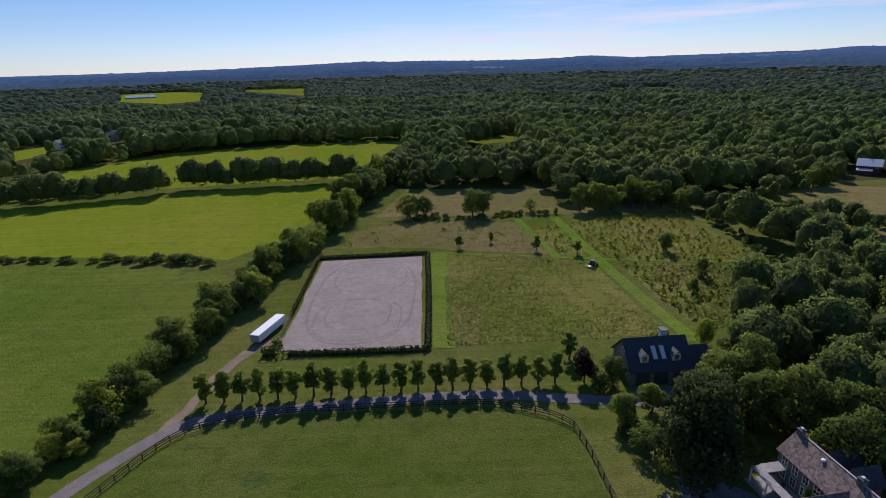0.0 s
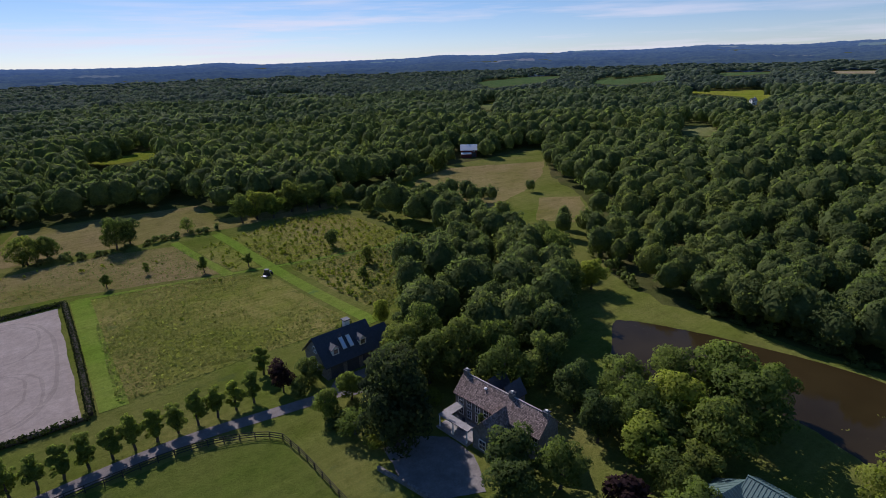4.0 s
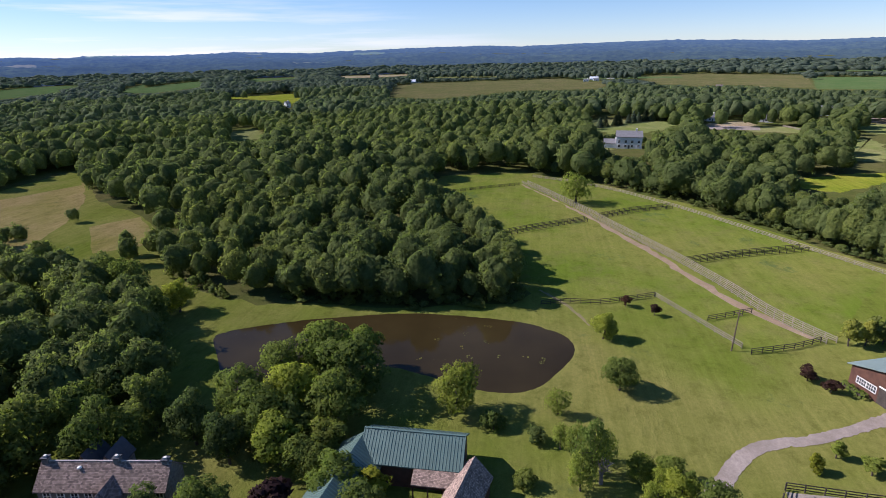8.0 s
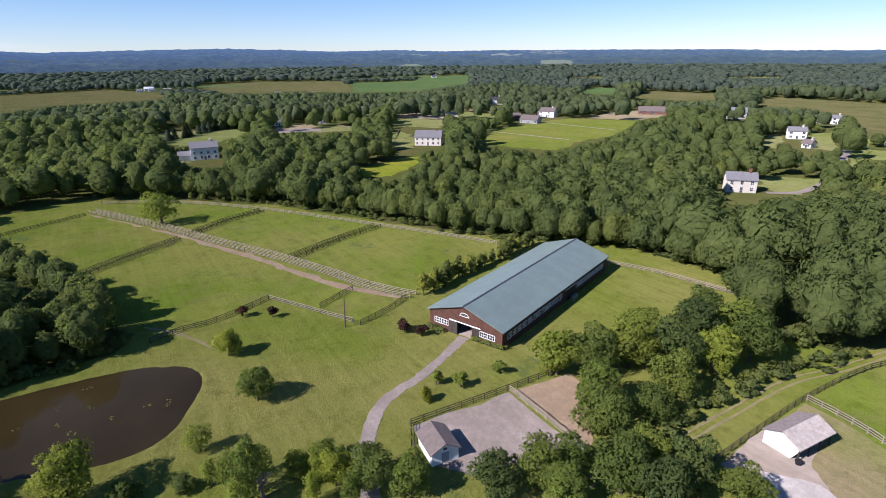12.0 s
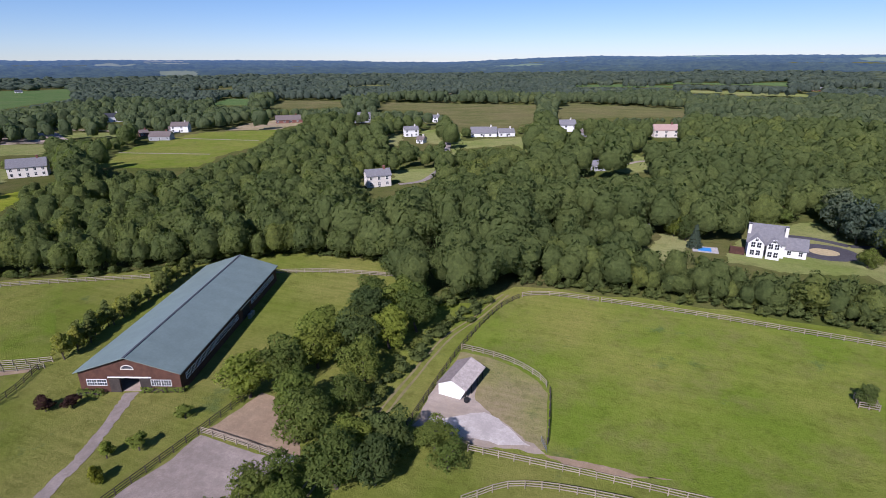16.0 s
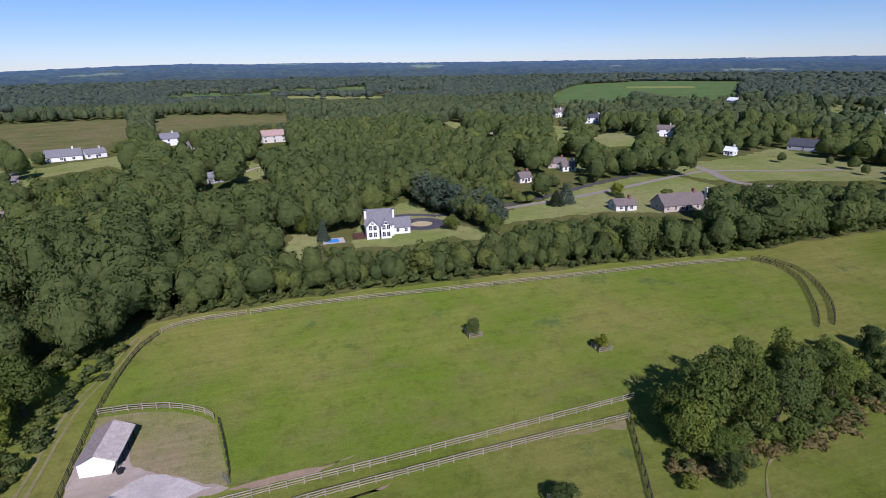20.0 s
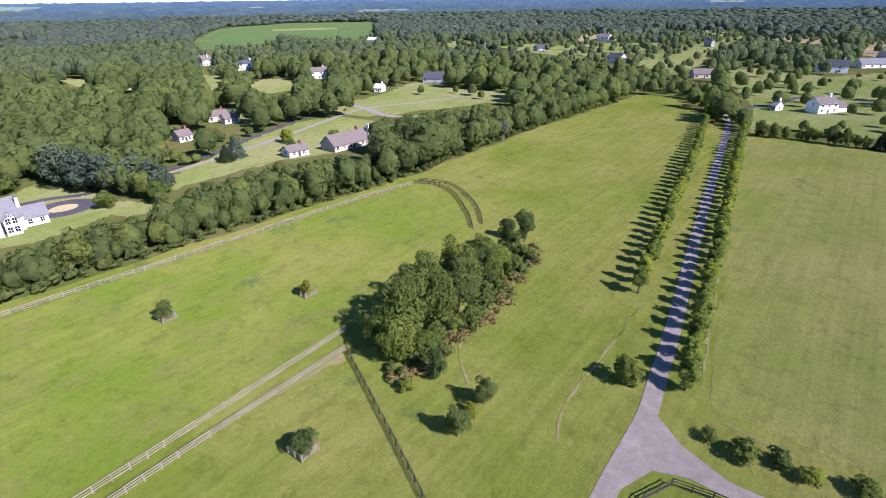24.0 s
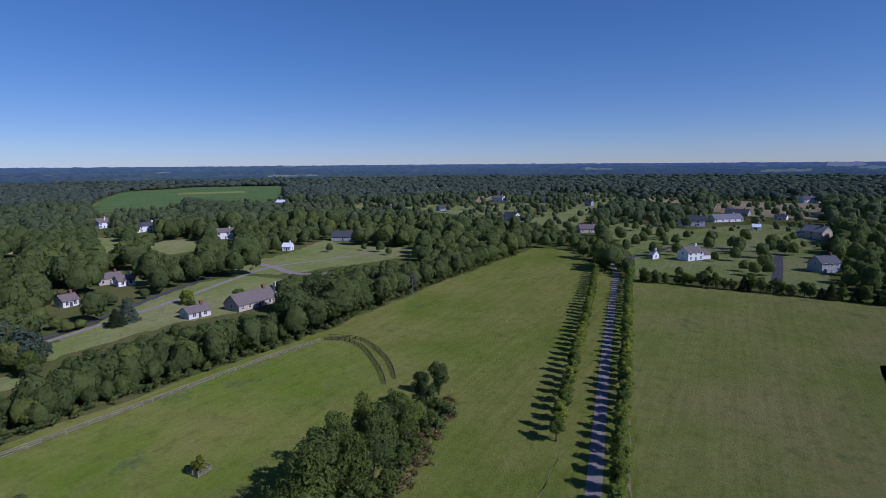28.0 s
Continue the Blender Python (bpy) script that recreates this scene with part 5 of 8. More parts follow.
def dome(seed, rings, seg, lumps=9, r=4.4, base=1.0, top=10.0, size=1.0, rough=0.34):
    """The closed leafy mass of a crown: a rounded dome with bulging boughs, narrowing again towards the ground."""
    rng = np.random.default_rng(seed)
    zc, zh = base + (top - base) * 0.46, (top - base) * 0.54
    d = unit(rng.normal(size=(lumps, 3)) + np.array([0, 0, 0.35]))
    amp, wide = rng.uniform(0.10, 0.30, lumps), rng.uniform(0.45, 0.8, lumps)
    u = [np.array([[0, 0, 1.0]])]
    for k in range(1, rings + 1):
        th = math.radians(128) * (k / rings) ** 0.9
        ph = np.arange(seg) / seg * 6.283 + k * 0.5 * 6.283 / seg + rng.normal(size=seg) * 0.9 / seg
        tt = th + rng.normal(size=seg) * 0.22 / rings
        u.append(np.stack([np.sin(tt) * np.cos(ph), np.sin(tt) * np.sin(ph), np.cos(tt)], 1))
    u = np.concatenate(u)
    ang = np.arccos(np.clip(u @ d.T, -1, 1)) / wide
    rho = 0.80 + np.max(amp * np.clip(1 - ang ** 2, 0, 1), axis=1) + rng.normal(size=len(u)) * 0.03
    v = u * rho[:, None] * np.array([r, r, zh]) * size + np.array([0, 0, zc])
    f = [(0, 1 + j, 1 + (j + 1) % seg) for j in range(seg)]
    for k in range(rings - 1):
        for j in range(seg):
            p, q = 1 + k * seg + j, 1 + k * seg + (j + 1) % seg
            f += [(p, p + seg, q), (q, p + seg, q + seg)]
    f = np.array(f)
    fn = np.cross(v[f[:, 1]] - v[f[:, 0]], v[f[:, 2]] - v[f[:, 0]])
    nv = np.zeros_like(v)
    for c in range(3):
        np.add.at(nv, f[:, c], fn)
    nv = unit(nv)
    # every facet is a spray of leaves of its own, tilted a little against its neighbours
    fv = v[f]
    mid = fv.mean(1, keepdims=True)
    out = (fv - mid) * rng.uniform(1.0, 1.22, (len(f), 1, 1)) + mid + unit(fn)[:, None] * rng.normal(size=(len(f), 3, 1)) * rough
    own = unit(np.cross(out[:, 1] - out[:, 0], out[:, 2] - out[:, 0]))
    n3 = unit((0.22 * own[:, None] + 0.78 * nv[f]).reshape(-1, 3))
    return out.reshape(-1, 3), np.arange(len(f) * 3).reshape(-1, 3), n3


def block_template(seed, n, lumps, size, rings, seg):
    """A woodland tree: its leafy mass, with loose sprays of leaves over it where it is seen near by."""
    v, f, nv = dome(seed, rings, seg, size=0.84 if n else 1.0, rough=0.16 if n else 0.26)
    if n:
        lv, lf, ln = crown(seed, n, 1.2, 10.0, 4.4, lumps, size, 0.2, 0.12, 0.6, 0.8)[0]
        v, f, nv = np.concatenate([v, lv]), np.concatenate([f, lf + len(v)]), np.concatenate([nv, ln])
    return v, f, nv


TEMPL = {}


def planted(lod, xs, ys, hs, rs, tones, name, label):
    """One stretch of wood: all its crowns in one mesh."""
    vs, fs, ts, ns, o = [], [], [], [], 0
    rng = np.random.default_rng(len(xs) + lod)
    tz = land_z(xs, ys)
    for i in range(len(xs)):
        v, f, nv = TEMPL[lod][int(rng.integers(len(TEMPL[lod])))]
        a = rng.uniform(0, 6.283)
        c, s = math.cos(a), math.sin(a)
        k = rs[i] / 4.4
        w = np.stack([(v[:, 0] * c - v[:, 1] * s) * k + xs[i], (v[:, 0] * s + v[:, 1] * c) * k + ys[i], v[:, 2] * hs[i] / 10 + tz[i]], 1)
        vs.append(w)
        ns.append(np.stack([nv[:, 0] * c - nv[:, 1] * s, nv[:, 0] * s + nv[:, 1] * c, nv[:, 2]], 1))
        fs.append(f + o)
        ts.append(np.full(len(w), tones[i]))
        o += len(w)
    if vs:
        me = fast_mesh(name, np.concatenate(vs), np.concatenate(fs), M["leaf_far_haze" if lod > 6 else "leaf_mid_haze" if lod == 6 else "leaf_wood"], np.concatenate(ts), np.concatenate(ns))
        tagged(link_mesh(name, me, None), label, "woods", kind="stuff")


# places that stay in sight past the woods: outlines on the plan
CLEAR = [p for _, p in OPEN] + [BOUND]
HOUSE_SPOTS = []


def keep_clear(x, y, r):
    HOUSE_SPOTS.append([(x + r * math.cos(a), y + r * math.sin(a)) for a in np.linspace(0, 2 * math.pi, 8, endpoint=False)])


def free_of_view(x, y, h, polys, top=0.92):
    """Heights of the trees that stand neither on the open places nor before them as seen from the camera's height; 0: none."""
    out = np.zeros(len(x))
    todo = np.ones(len(x), bool)
    for p in polys:
        todo &= ~inside(x, y, p)
    for shrink in (1.0, 0.62, 0.36):
        ok = todo.copy()
        for k in (1.06, 0.9, 0.74, 0.58, 0.42):
            s = EYE / (EYE - np.minimum(h * shrink * top * k, 40))
            for p in polys:
                ok[ok] &= ~inside(x[ok] * s[ok], y[ok] * s[ok], p)
        out[ok] = h[ok] * shrink
        todo &= ~ok
    return out

# ---- houses of the neighbourhood: place, turn, size, storeys; used for the woods' gaps too ----
# name-free rows: x, y, turn, width, depth, eaves, roof rise, wall, roof, garage side (-1, 0, 1)
HOUSES = []


def home(*row):
    HOUSES.append(row)


home(361, -59, -96, 15.5, 12.0, 7.2, 3.0, "white", "grey_roof", -1)
home(323, -198, -131, 18.1, 11.2, 5.6, 4.0, "cream", "grey_roof", 0)
home(493, -186, -113, 14.1, 8.7, 3.2, 3.1, "grey_wall", "grey_roof", 0)
home(540, -252, -109, 11.4, 7.1, 5.6, 2.5, "white", "grey_roof", 0)
home(547, -433, -120, 14.6, 9.1, 5.6, 3.3, "white", "slate", 1)
home(400, -382, -152, 14.8, 9.2, 5.6, 3.3, "white", "brown_roof", -1)
home(374, -336, -155, 16.3, 10.1, 3.2, 3.6, "grey_wall", "brown_roof", 0)
home(410, -350, -114, 7.2, 6.5, 2.9, 2.3, "brick", "brown_roof", 0)
home(354, -479, -140, 26.2, 12.0, 3.2, 4.2, "brick", "brown_roof", 0)
home(283, -503, -147, 18.7, 11.6, 5.6, 4.2, "grey_wall", "grey_roof", 1)
home(188, -416, -145, 11.4, 7.1, 5.6, 2.5, "white", "grey_roof", 0)
home(164, -382, -183, 5.6, 6.5, 2.9, 2.3, "white", "brown_roof", 0)
home(209, -525, -148, 6.5, 6.5, 5.0, 2.3, "white", "grey_roof", 0)
home(218, -523, -129, 6.0, 6.5, 5.0, 2.3, "grey_wall", "slate", 0)
home(131, -434, -161, 20.8, 12.0, 3.2, 4.2, "white", "grey_roof", 0)
home(114, -440, -147, 13.1, 8.1, 3.2, 2.9, "white", "grey_roof", 0)
home(126, -237, -139, 12.0, 7.4, 5.6, 2.7, "cream", "grey_roof", 0)
home(1569, -1062, -157, 43.4, 12.0, 3.2, 4.2, "cream", "pink_roof", 0)
home(581, -405, -105, 14.9, 9.2, 3.2, 3.3, "white", "grey_roof", 0)
home(1244, -121, -89, 16.7, 10.4, 3.2, 3.7, "white", "pale_roof", 0)
home(1290, -161, -112, 14.9, 9.2, 3.2, 3.3, "white", "grey_roof", 0)
home(1220, -1004, -165, 12.1, 7.5, 3.2, 2.7, "white", "pale_roof", 0)
home(501, -147, -79, 9.0, 6.5, 3.2, 2.3, "white", "grey_roof", 0)
home(920, -276, -109, 9.2, 6.5, 3.2, 2.3, "brick", "brown_roof", 0)
home(74, -487, -155, 17.9, 11.1, 5.6, 4.0, "white", "grey_roof", 1)
home(-7, -473, 195, 18.1, 11.2, 5.6, 4.0, "cream", "pink_roof", 1)
home(52, -457, -181, 7.9, 6.5, 2.9, 2.3, "grey_wall", "brown_roof", 0)
home(27, -313, -152, 9.7, 6.5, 3.2, 2.3, "grey_wall", "grey_roof", 0)
home(-266, -1238, 164, 36.3, 12.0, 3.2, 4.2, "brick", "grey_roof", 0)
home(-318, -557, 183, 9.8, 6.5, 5.6, 2.3, "white", "brown_roof", 0)
home(-319, -486, 175, 14.4, 9.0, 5.6, 3.2, "white", "slate", -1)
home(-187, -451, 122, 6.6, 6.5, 5.0, 2.3, "white", "grey_roof", 0)
home(-193, -448, 156, 9.4, 6.5, 3.2, 2.3, "tan_wall", "brown_roof", 0)
home(-200, -540, 141, 4.4, 6.5, 5.0, 2.3, "white", "grey_roof", 0)
home(-161, -281, 163, 10.6, 6.6, 3.2, 2.4, "tan_wall", "brown_roof", 0)
home(-162, -270, 170, 7.9, 6.5, 2.9, 2.3, "white", "brown_roof", 0)
home(-125, -251, 181, 6.5, 6.5, 2.9, 2.3, "cream", "brown_roof", 0)
home(-60, -651, 169, 6.3, 6.5, 2.9, 2.3, "tan_wall", "grey_roof", 0)
home(-329, -577, 176, 11.4, 7.1, 5.6, 2.6, "white", "brown_roof", 0)
home(-318, -484, 152, 14.4, 8.9, 5.6, 3.2, "white", "slate", 0)
home(-312, -373, 146, 13.9, 8.6, 5.6, 3.1, "white", "brown_roof", 0)
home(-285, -277, 114, 6.1, 6.5, 2.9, 2.3, "white", "pale_roof", 0)
home(-345, -274, 116, 18.5, 11.5, 3.2, 4.1, "grey_wall", "slate", 0)
home(-743, -667, 164, 21.0, 12.0, 3.2, 4.2, "cream", "pink_roof", 0)
home(-649, -638, 99, 17.4, 10.8, 3.2, 3.9, "grey_wall", "pale_roof", 0)
home(-834, -657, 112, 13.2, 8.2, 5.6, 2.9, "white", "slate", 0)
home(-967, -789, 142, 9.5, 6.5, 3.2, 2.3, "white", "slate", 0)
home(-911, -666, 101, 9.7, 6.5, 5.6, 2.3, "white", "slate", 0)
home(-620, -408, 151, 8.5, 6.5, 5.0, 2.3, "white", "brown_roof", 0)
home(-849, -605, 161, 7.0, 6.5, 2.9, 2.3, "white", "slate", 0)
home(-1048, -689, 154, 12.0, 7.4, 3.2, 2.7, "white", "grey_roof", 0)
home(-933, -531, 125, 14.3, 8.9, 5.6, 3.2, "white", "slate", 0)
home(-1098, -603, 131, 14.4, 8.9, 5.6, 3.2, "white", "slate", 0)
home(-890, -432, 141, 17.0, 10.5, 5.6, 3.8, "white", "slate", 0)
home(-1018, -460, 97, 18.1, 11.2, 5.6, 4.0, "grey_wall", "slate", -1)
home(-816, -332, 79, 17.6, 12.0, 5.6, 4.2, "white", "brown_roof", 1)
home(-817, -255, 76, 14.7, 12.0, 5.6, 4.2, "white", "slate", 1)
home(-631, -336, 148, 16.4, 10.1, 3.2, 3.7, "grey_wall", "slate", 0)
home(-540, -206, 74, 15.5, 9.6, 5.6, 3.4, "cream", "slate", 1)
home(-471, -110, 124, 15.7, 9.7, 3.2, 3.5, "tan_wall", "brown_roof", 0)
home(-1118, -264, 132, 12.1, 7.5, 3.2, 2.7, "white", "grey_roof", 0)
home(-1145, -249, 68, 12.3, 7.6, 3.2, 2.7, "grey_wall", "grey_roof", 0)
home(-1141, -187, 108, 28.7, 12.0, 3.2, 4.2, "white", "grey_roof", 0)
home(-773, -179, 68, 10.6, 6.6, 5.6, 2.4, "grey_wall", "slate", 0)
home(-358, -21, 140, 12.2, 8.6, 5.0, 3.2, "white", "brown_roof", 1)
home(-558, -30, 97, 15.2, 12.0, 5.6, 4.2, "white", "slate", -1)
home(-611, -6, 128, 31.5, 12.0, 3.2, 4.2, "white", "grey_roof", 0)
home(-684, 5, 75, 23.5, 12.0, 3.2, 4.2, "grey_wall", "slate", 0)
home(-352, -41, 64, 2.8, 6.5, 2.9, 2.3, "white", "grey_roof", 0)
home(-542, 19, 96, 6.2, 6.5, 2.9, 2.3, "white", "pale_roof", 0)
home(-499, 58, 48, 16.6, 12.0, 5.6, 4.2, "tan_wall", "grey_roof", -1)
home(-348, 45, 130, 12.0, 9.0, 5.0, 3.4, "grey_wall", "slate", 1)
home(-1200, 89, 60, 22.4, 12.0, 5.6, 4.2, "white", "pale_roof", -1)
home(-932, 94, 121, 17.4, 12.0, 5.6, 4.2, "white", "slate", 1)
home(-649, 44, 72, 11.2, 6.9, 3.2, 2.5, "white", "slate", 0)
home(828, 344, -33, 11.1, 6.9, 5.6, 2.5, "cream", "slate", 0)
home(658, 305, -35, 5.6, 6.5, 5.0, 2.3, "white", "grey_roof", 0)
home(886, 287, -81, 12.4, 7.7, 5.6, 2.8, "grey_wall", "slate", 0)
home(1229, 262, -81, 24.0, 12.0, 3.2, 4.2, "white", "pale_roof", 0)
home(1185, -100, -93, 10.2, 6.5, 3.2, 2.3, "white", "grey_roof", 0)
home(1199, -121, -85, 10.4, 6.5, 3.2, 2.3, "white", "grey_roof", 0)
home(1343, -844, -115, 13.6, 8.5, 3.2, 3.0, "white", "slate", 0)
home(-695, 1333, 32, 63.1, 12.0, 3.2, 4.2, "grey_wall", "pale_roof", 0)
home(-295, 514, 39, 11.3, 7.0, 5.6, 2.5, "white", "grey_roof", 0)
home(-308, 453, 68, 9.4, 6.5, 5.6, 2.3, "cream", "grey_roof", 0)
home(-292, 502, 31, 11.1, 6.9, 5.6, 2.5, "grey_wall", "slate", 0)

for hx, hy, ht, hw, hd, he, hr, *_ in HOUSES:
    d = math.hypot(hx, hy)
    keep_clear(hx, hy, hw * 0.5 + 6)
    keep_clear(hx * (1 - 9 / d), hy * (1 - 9 / d), hw * 0.5 + 4)
    s = EYE / (EYE - min(he + hr, 30)) * 0.985
    keep_clear(hx * s, hy * s, hw * 0.5 + 3)
keep_clear(-33, -182, 13)
keep_clear(-18.6, -184, 5)
keep_clear(-21, -200, 5)
keep_clear(-150, -188, 16)
keep_clear(216, 268, 10)
keep_clear(207, 256, 8)

WOODS_IN = [
    ([(58, 99), (66, 112), (84, 126), (98, 128), (100, 152), (101, 186), (114, 178), (124, 152), (122, 130), (106, 102), (98, 86), (84, 70), (72, 60), (66, 74), (60, 86)], 14.0),
    ([(100, 186), (101, 210), (112, 208), (120, 178), (122, 160)], 9.0),
    ([(-34, 275), (-20, 272), (-12, 340), (-26, 345)], 13.0), ([(122, 178), (124, 186), (178, 180), (178, 173)], 6.0), ([(140, 224), (140, 236), (165, 246), (170, 238)], 8.0),
    ([(34, -120), (40, -122), (54, -112), (62, -124), (62, -134), (40, -134)], 14.0), ([(150, 118), (140, 134), (130, 116), (138, 106)], 9),
]


def scatter(r0, r1, step, seed):
    n = int(2 * r1 / step) + 2
    rng = np.random.default_rng(seed)
    gx, gy = np.meshgrid(np.arange(n) * step - r1, np.arange(n) * step - r1)
    gx, gy = gx + (np.arange(n)[:, None] % 2) * step * 0.5, gy * 1.0
    x = gx.ravel() + rng.uniform(-0.38, 0.38, gx.size) * step
    y = gy.ravel() + rng.uniform(-0.38, 0.38, gx.size) * step
    r = np.hypot(x, y)
    k = (r >= r0) & (r < r1)
    return x[k], y[k], rng


def spread(x, y, step, seed=4):
    """Slow changes of tone and height over the woods."""
    return 0.5 + 0.22 * np.sin(x / 37 + 1.3 * np.sin(y / 51)) + 0.18 * np.sin(y / 29 + x / 83) + 0.1 * np.sin(x / 11) * np.sin(y / 13)


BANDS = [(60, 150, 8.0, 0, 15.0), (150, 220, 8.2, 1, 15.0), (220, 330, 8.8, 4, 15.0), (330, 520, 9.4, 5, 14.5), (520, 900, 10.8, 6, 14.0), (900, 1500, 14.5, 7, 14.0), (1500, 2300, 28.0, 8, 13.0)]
# how finely a stretch of wood is made, by its distance: leafy twigs on a crown, boughs, twig size, rings and sides of the leafy mass
TWIGS = {0: (1050, 36, 0.29, 9, 18), 1: (470, 28, 0.38, 9, 16), 4: (120, 20, 0.58, 8, 13), 5: (0, 0, 0, 7, 10), 6: (0, 0, 0, 4, 7), 7: (0, 0, 0, 3, 5), 8: (0, 0, 0, 3, 5)}
for lod, row in TWIGS.items():
    TEMPL[lod] = [block_template(870 + 20 * lod + i, *row) for i in range(9)]
for bi, (r0, r1, step, lod, h0) in enumerate(BANDS):
    x, y, rng = scatter(r0, r1, step, 40 + bi)
    sp = spread(x, y, step)
    h = h0 * (0.66 + 0.62 * sp) * rng.uniform(0.8, 1.2, len(x))
    az = np.degrees(np.arctan2(x, y))
    low = ((az > 168) | (az < -130)) & (np.hypot(x, y) < 190)          # lower scrub along the south fence
    h = np.where(low, h * 0.68, h)
    h = free_of_view(x, y, h, CLEAR + HOUSE_SPOTS)
    ok = h > 2.5
    ok &= ~((az > -76) & (az < -42)) | (rng.random(len(x)) < 0.3)
    # the neighbourhood's open belt has thinner woods
    belt = (x < -330) & (y > -420) & (y < 260) & (np.hypot(x, y) < 1050)
    copse = inside(x, y, [(-653, -140), (-676, -23), (-925, -33), (-948, -195)])
    ok &= ~belt | copse | (rng.random(len(x)) < 0.62)
    h = np.maximum(h, 2.5)
    inw = np.zeros(len(x), bool)
    for poly, hw in WOODS_IN:
        k = inside(x, y, poly)
        h = np.where(k, hw * rng.uniform(0.8, 1.15, len(x)), h)
        inw |= k
    ok = ok & ~inside(x, y, BOUND) | inw
    x, y, h = x[ok], y[ok], h[ok]
    tone = np.clip(spread(x + 400, y - 250, step) * 0.55 + rng.uniform(-0.25, 0.55, len(x)), 0, 1)
    rad = h * 0.375 * rng.uniform(0.8, 1.25, len(x)) if lod < 7 else step * 0.54 * rng.uniform(0.75, 1.35, len(x))
    rad = np.maximum(rad, 2.7)
    az = np.degrees(np.arctan2(x, y))
    for a in range(-180, 180, 60):
        k = (az >= a) & (az < a + 60)
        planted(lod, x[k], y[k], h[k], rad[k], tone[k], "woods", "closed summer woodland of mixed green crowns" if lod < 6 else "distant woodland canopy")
# the woods' edges, where crowns come down to the ground
rng = np.random.default_rng(91)
for line, step, hh in (([(131, -115), (155, -102), (178, -90), (222, -66), (256, -36), (284, 4)], 4.6, 10.5), ([(31, -138), (0, -142), (-55, -139), (-101, -135), (-146, -130), (-216, -132), (-290, -130), (-365, -127)], 4.4, 8.0),
                       ([(29, -144), (0, -148), (-55, -145), (-101, -141), (-146, -136), (-216, -138), (-290, -136), (-365, -134)], 5.4, 9.5),
                       ([(120, 62), (121, 24), (125, 7), (132, 3), (167, 17), (207, 39), (246, 54), (270, 49)], 4.8, 11.0), ([(66, -139), (104, -136), (131, -115)], 4.8, 11.0)):
    q = along(line, step)
    q = q + rng.normal(size=q.shape) * 1.0
    hs = hh * rng.uniform(0.7, 1.25, len(q))
    planted(1, q[:, 0], q[:, 1], hs, hs * rng.uniform(0.34, 0.46, len(q)), np.clip(rng.normal(size=len(q)) * 0.3 + 0.55, 0, 1), "woodland_edge", "leafy trees along the edge of the woods")
# rows of field trees
rng = np.random.default_rng(90)
for line, step, hh in (([(-206, 246), (-182, 252), (-153, 261), (-137, 272)], 3.3, 14.5), ([(-130, 278), (-89, 281), (-46, 287)], 3.2, 15.0), ([(-212, 262), (-188, 266), (-166, 274)], 5.0, 9.0), ([(-26, 275), (-20, 305), (-14, 338)], 5.0, 13.0), ([(-30, 280), (-24, 310), (-18, 345)], 6.0, 13.0),
                       ([(118, 190), (126, 184), (138, 184), (148, 180)], 4.4, 9.5), ([(124, 178), (140, 176), (152, 172)], 4.6, 8.5), ([(136, 226), (150, 240), (180, 252)], 6.5, 7.0), ([(98, 214), (110, 205), (122, 186)], 5.5, 9.0)):
    q = along(line, step) + rng.normal(size=(len(along(line, step)), 2)) * 1.2
    hs = hh * rng.uniform(0.7, 1.2, len(q))
    planted(1 if hh > 8 else 4, q[:, 0], q[:, 1], hs, hs * 0.4, rng.uniform(0, 0.8, len(q)), "tree_row", "row of leafy field trees along a hedgerow")
# garden and street trees among the far houses
x, y, rng = scatter(290, 1150, 17.0, 77)
k = ((x < -285) & (y > -720) & (y < 150)) & (rng.random(len(x)) < 0.68)
x, y = x[k], y[k]
h = rng.uniform(5.0, 10.5, len(x))
h = free_of_view(x, y, h, HOUSE_SPOTS)
k = (h > 2) & ~inside(x, y, BOUND)
x, y, h = x[k], y[k], h[k]
near = np.hypot(x, y) < 520
for lod, k in ((5, near), (6, ~near)):
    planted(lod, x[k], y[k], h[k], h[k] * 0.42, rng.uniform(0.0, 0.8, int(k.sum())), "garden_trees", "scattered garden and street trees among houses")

# ---- fences ----


@lru_cache(maxsize=None)
def post_mesh(light):
    bm = box(-0.075, 0.075, -0.075, 0.075, -0.1, 1.38, 0.015)
    me = bpy.data.meshes.new("post")
    bm.to_mesh(me)
    bm.free()
    me.materials.append(M["fence_light" if light else "fence_dark"])
    return me


@lru_cache(maxsize=None)
def board_mesh(light):
    bm = box(0, 1, -0.02, 0.02, -0.075, 0.075)
    me = bpy.data.meshes.new("board")
    bm.to_mesh(me)
    bm.free()
    me.materials.append(M["fence_light" if light else "fence_dark"])
    return me


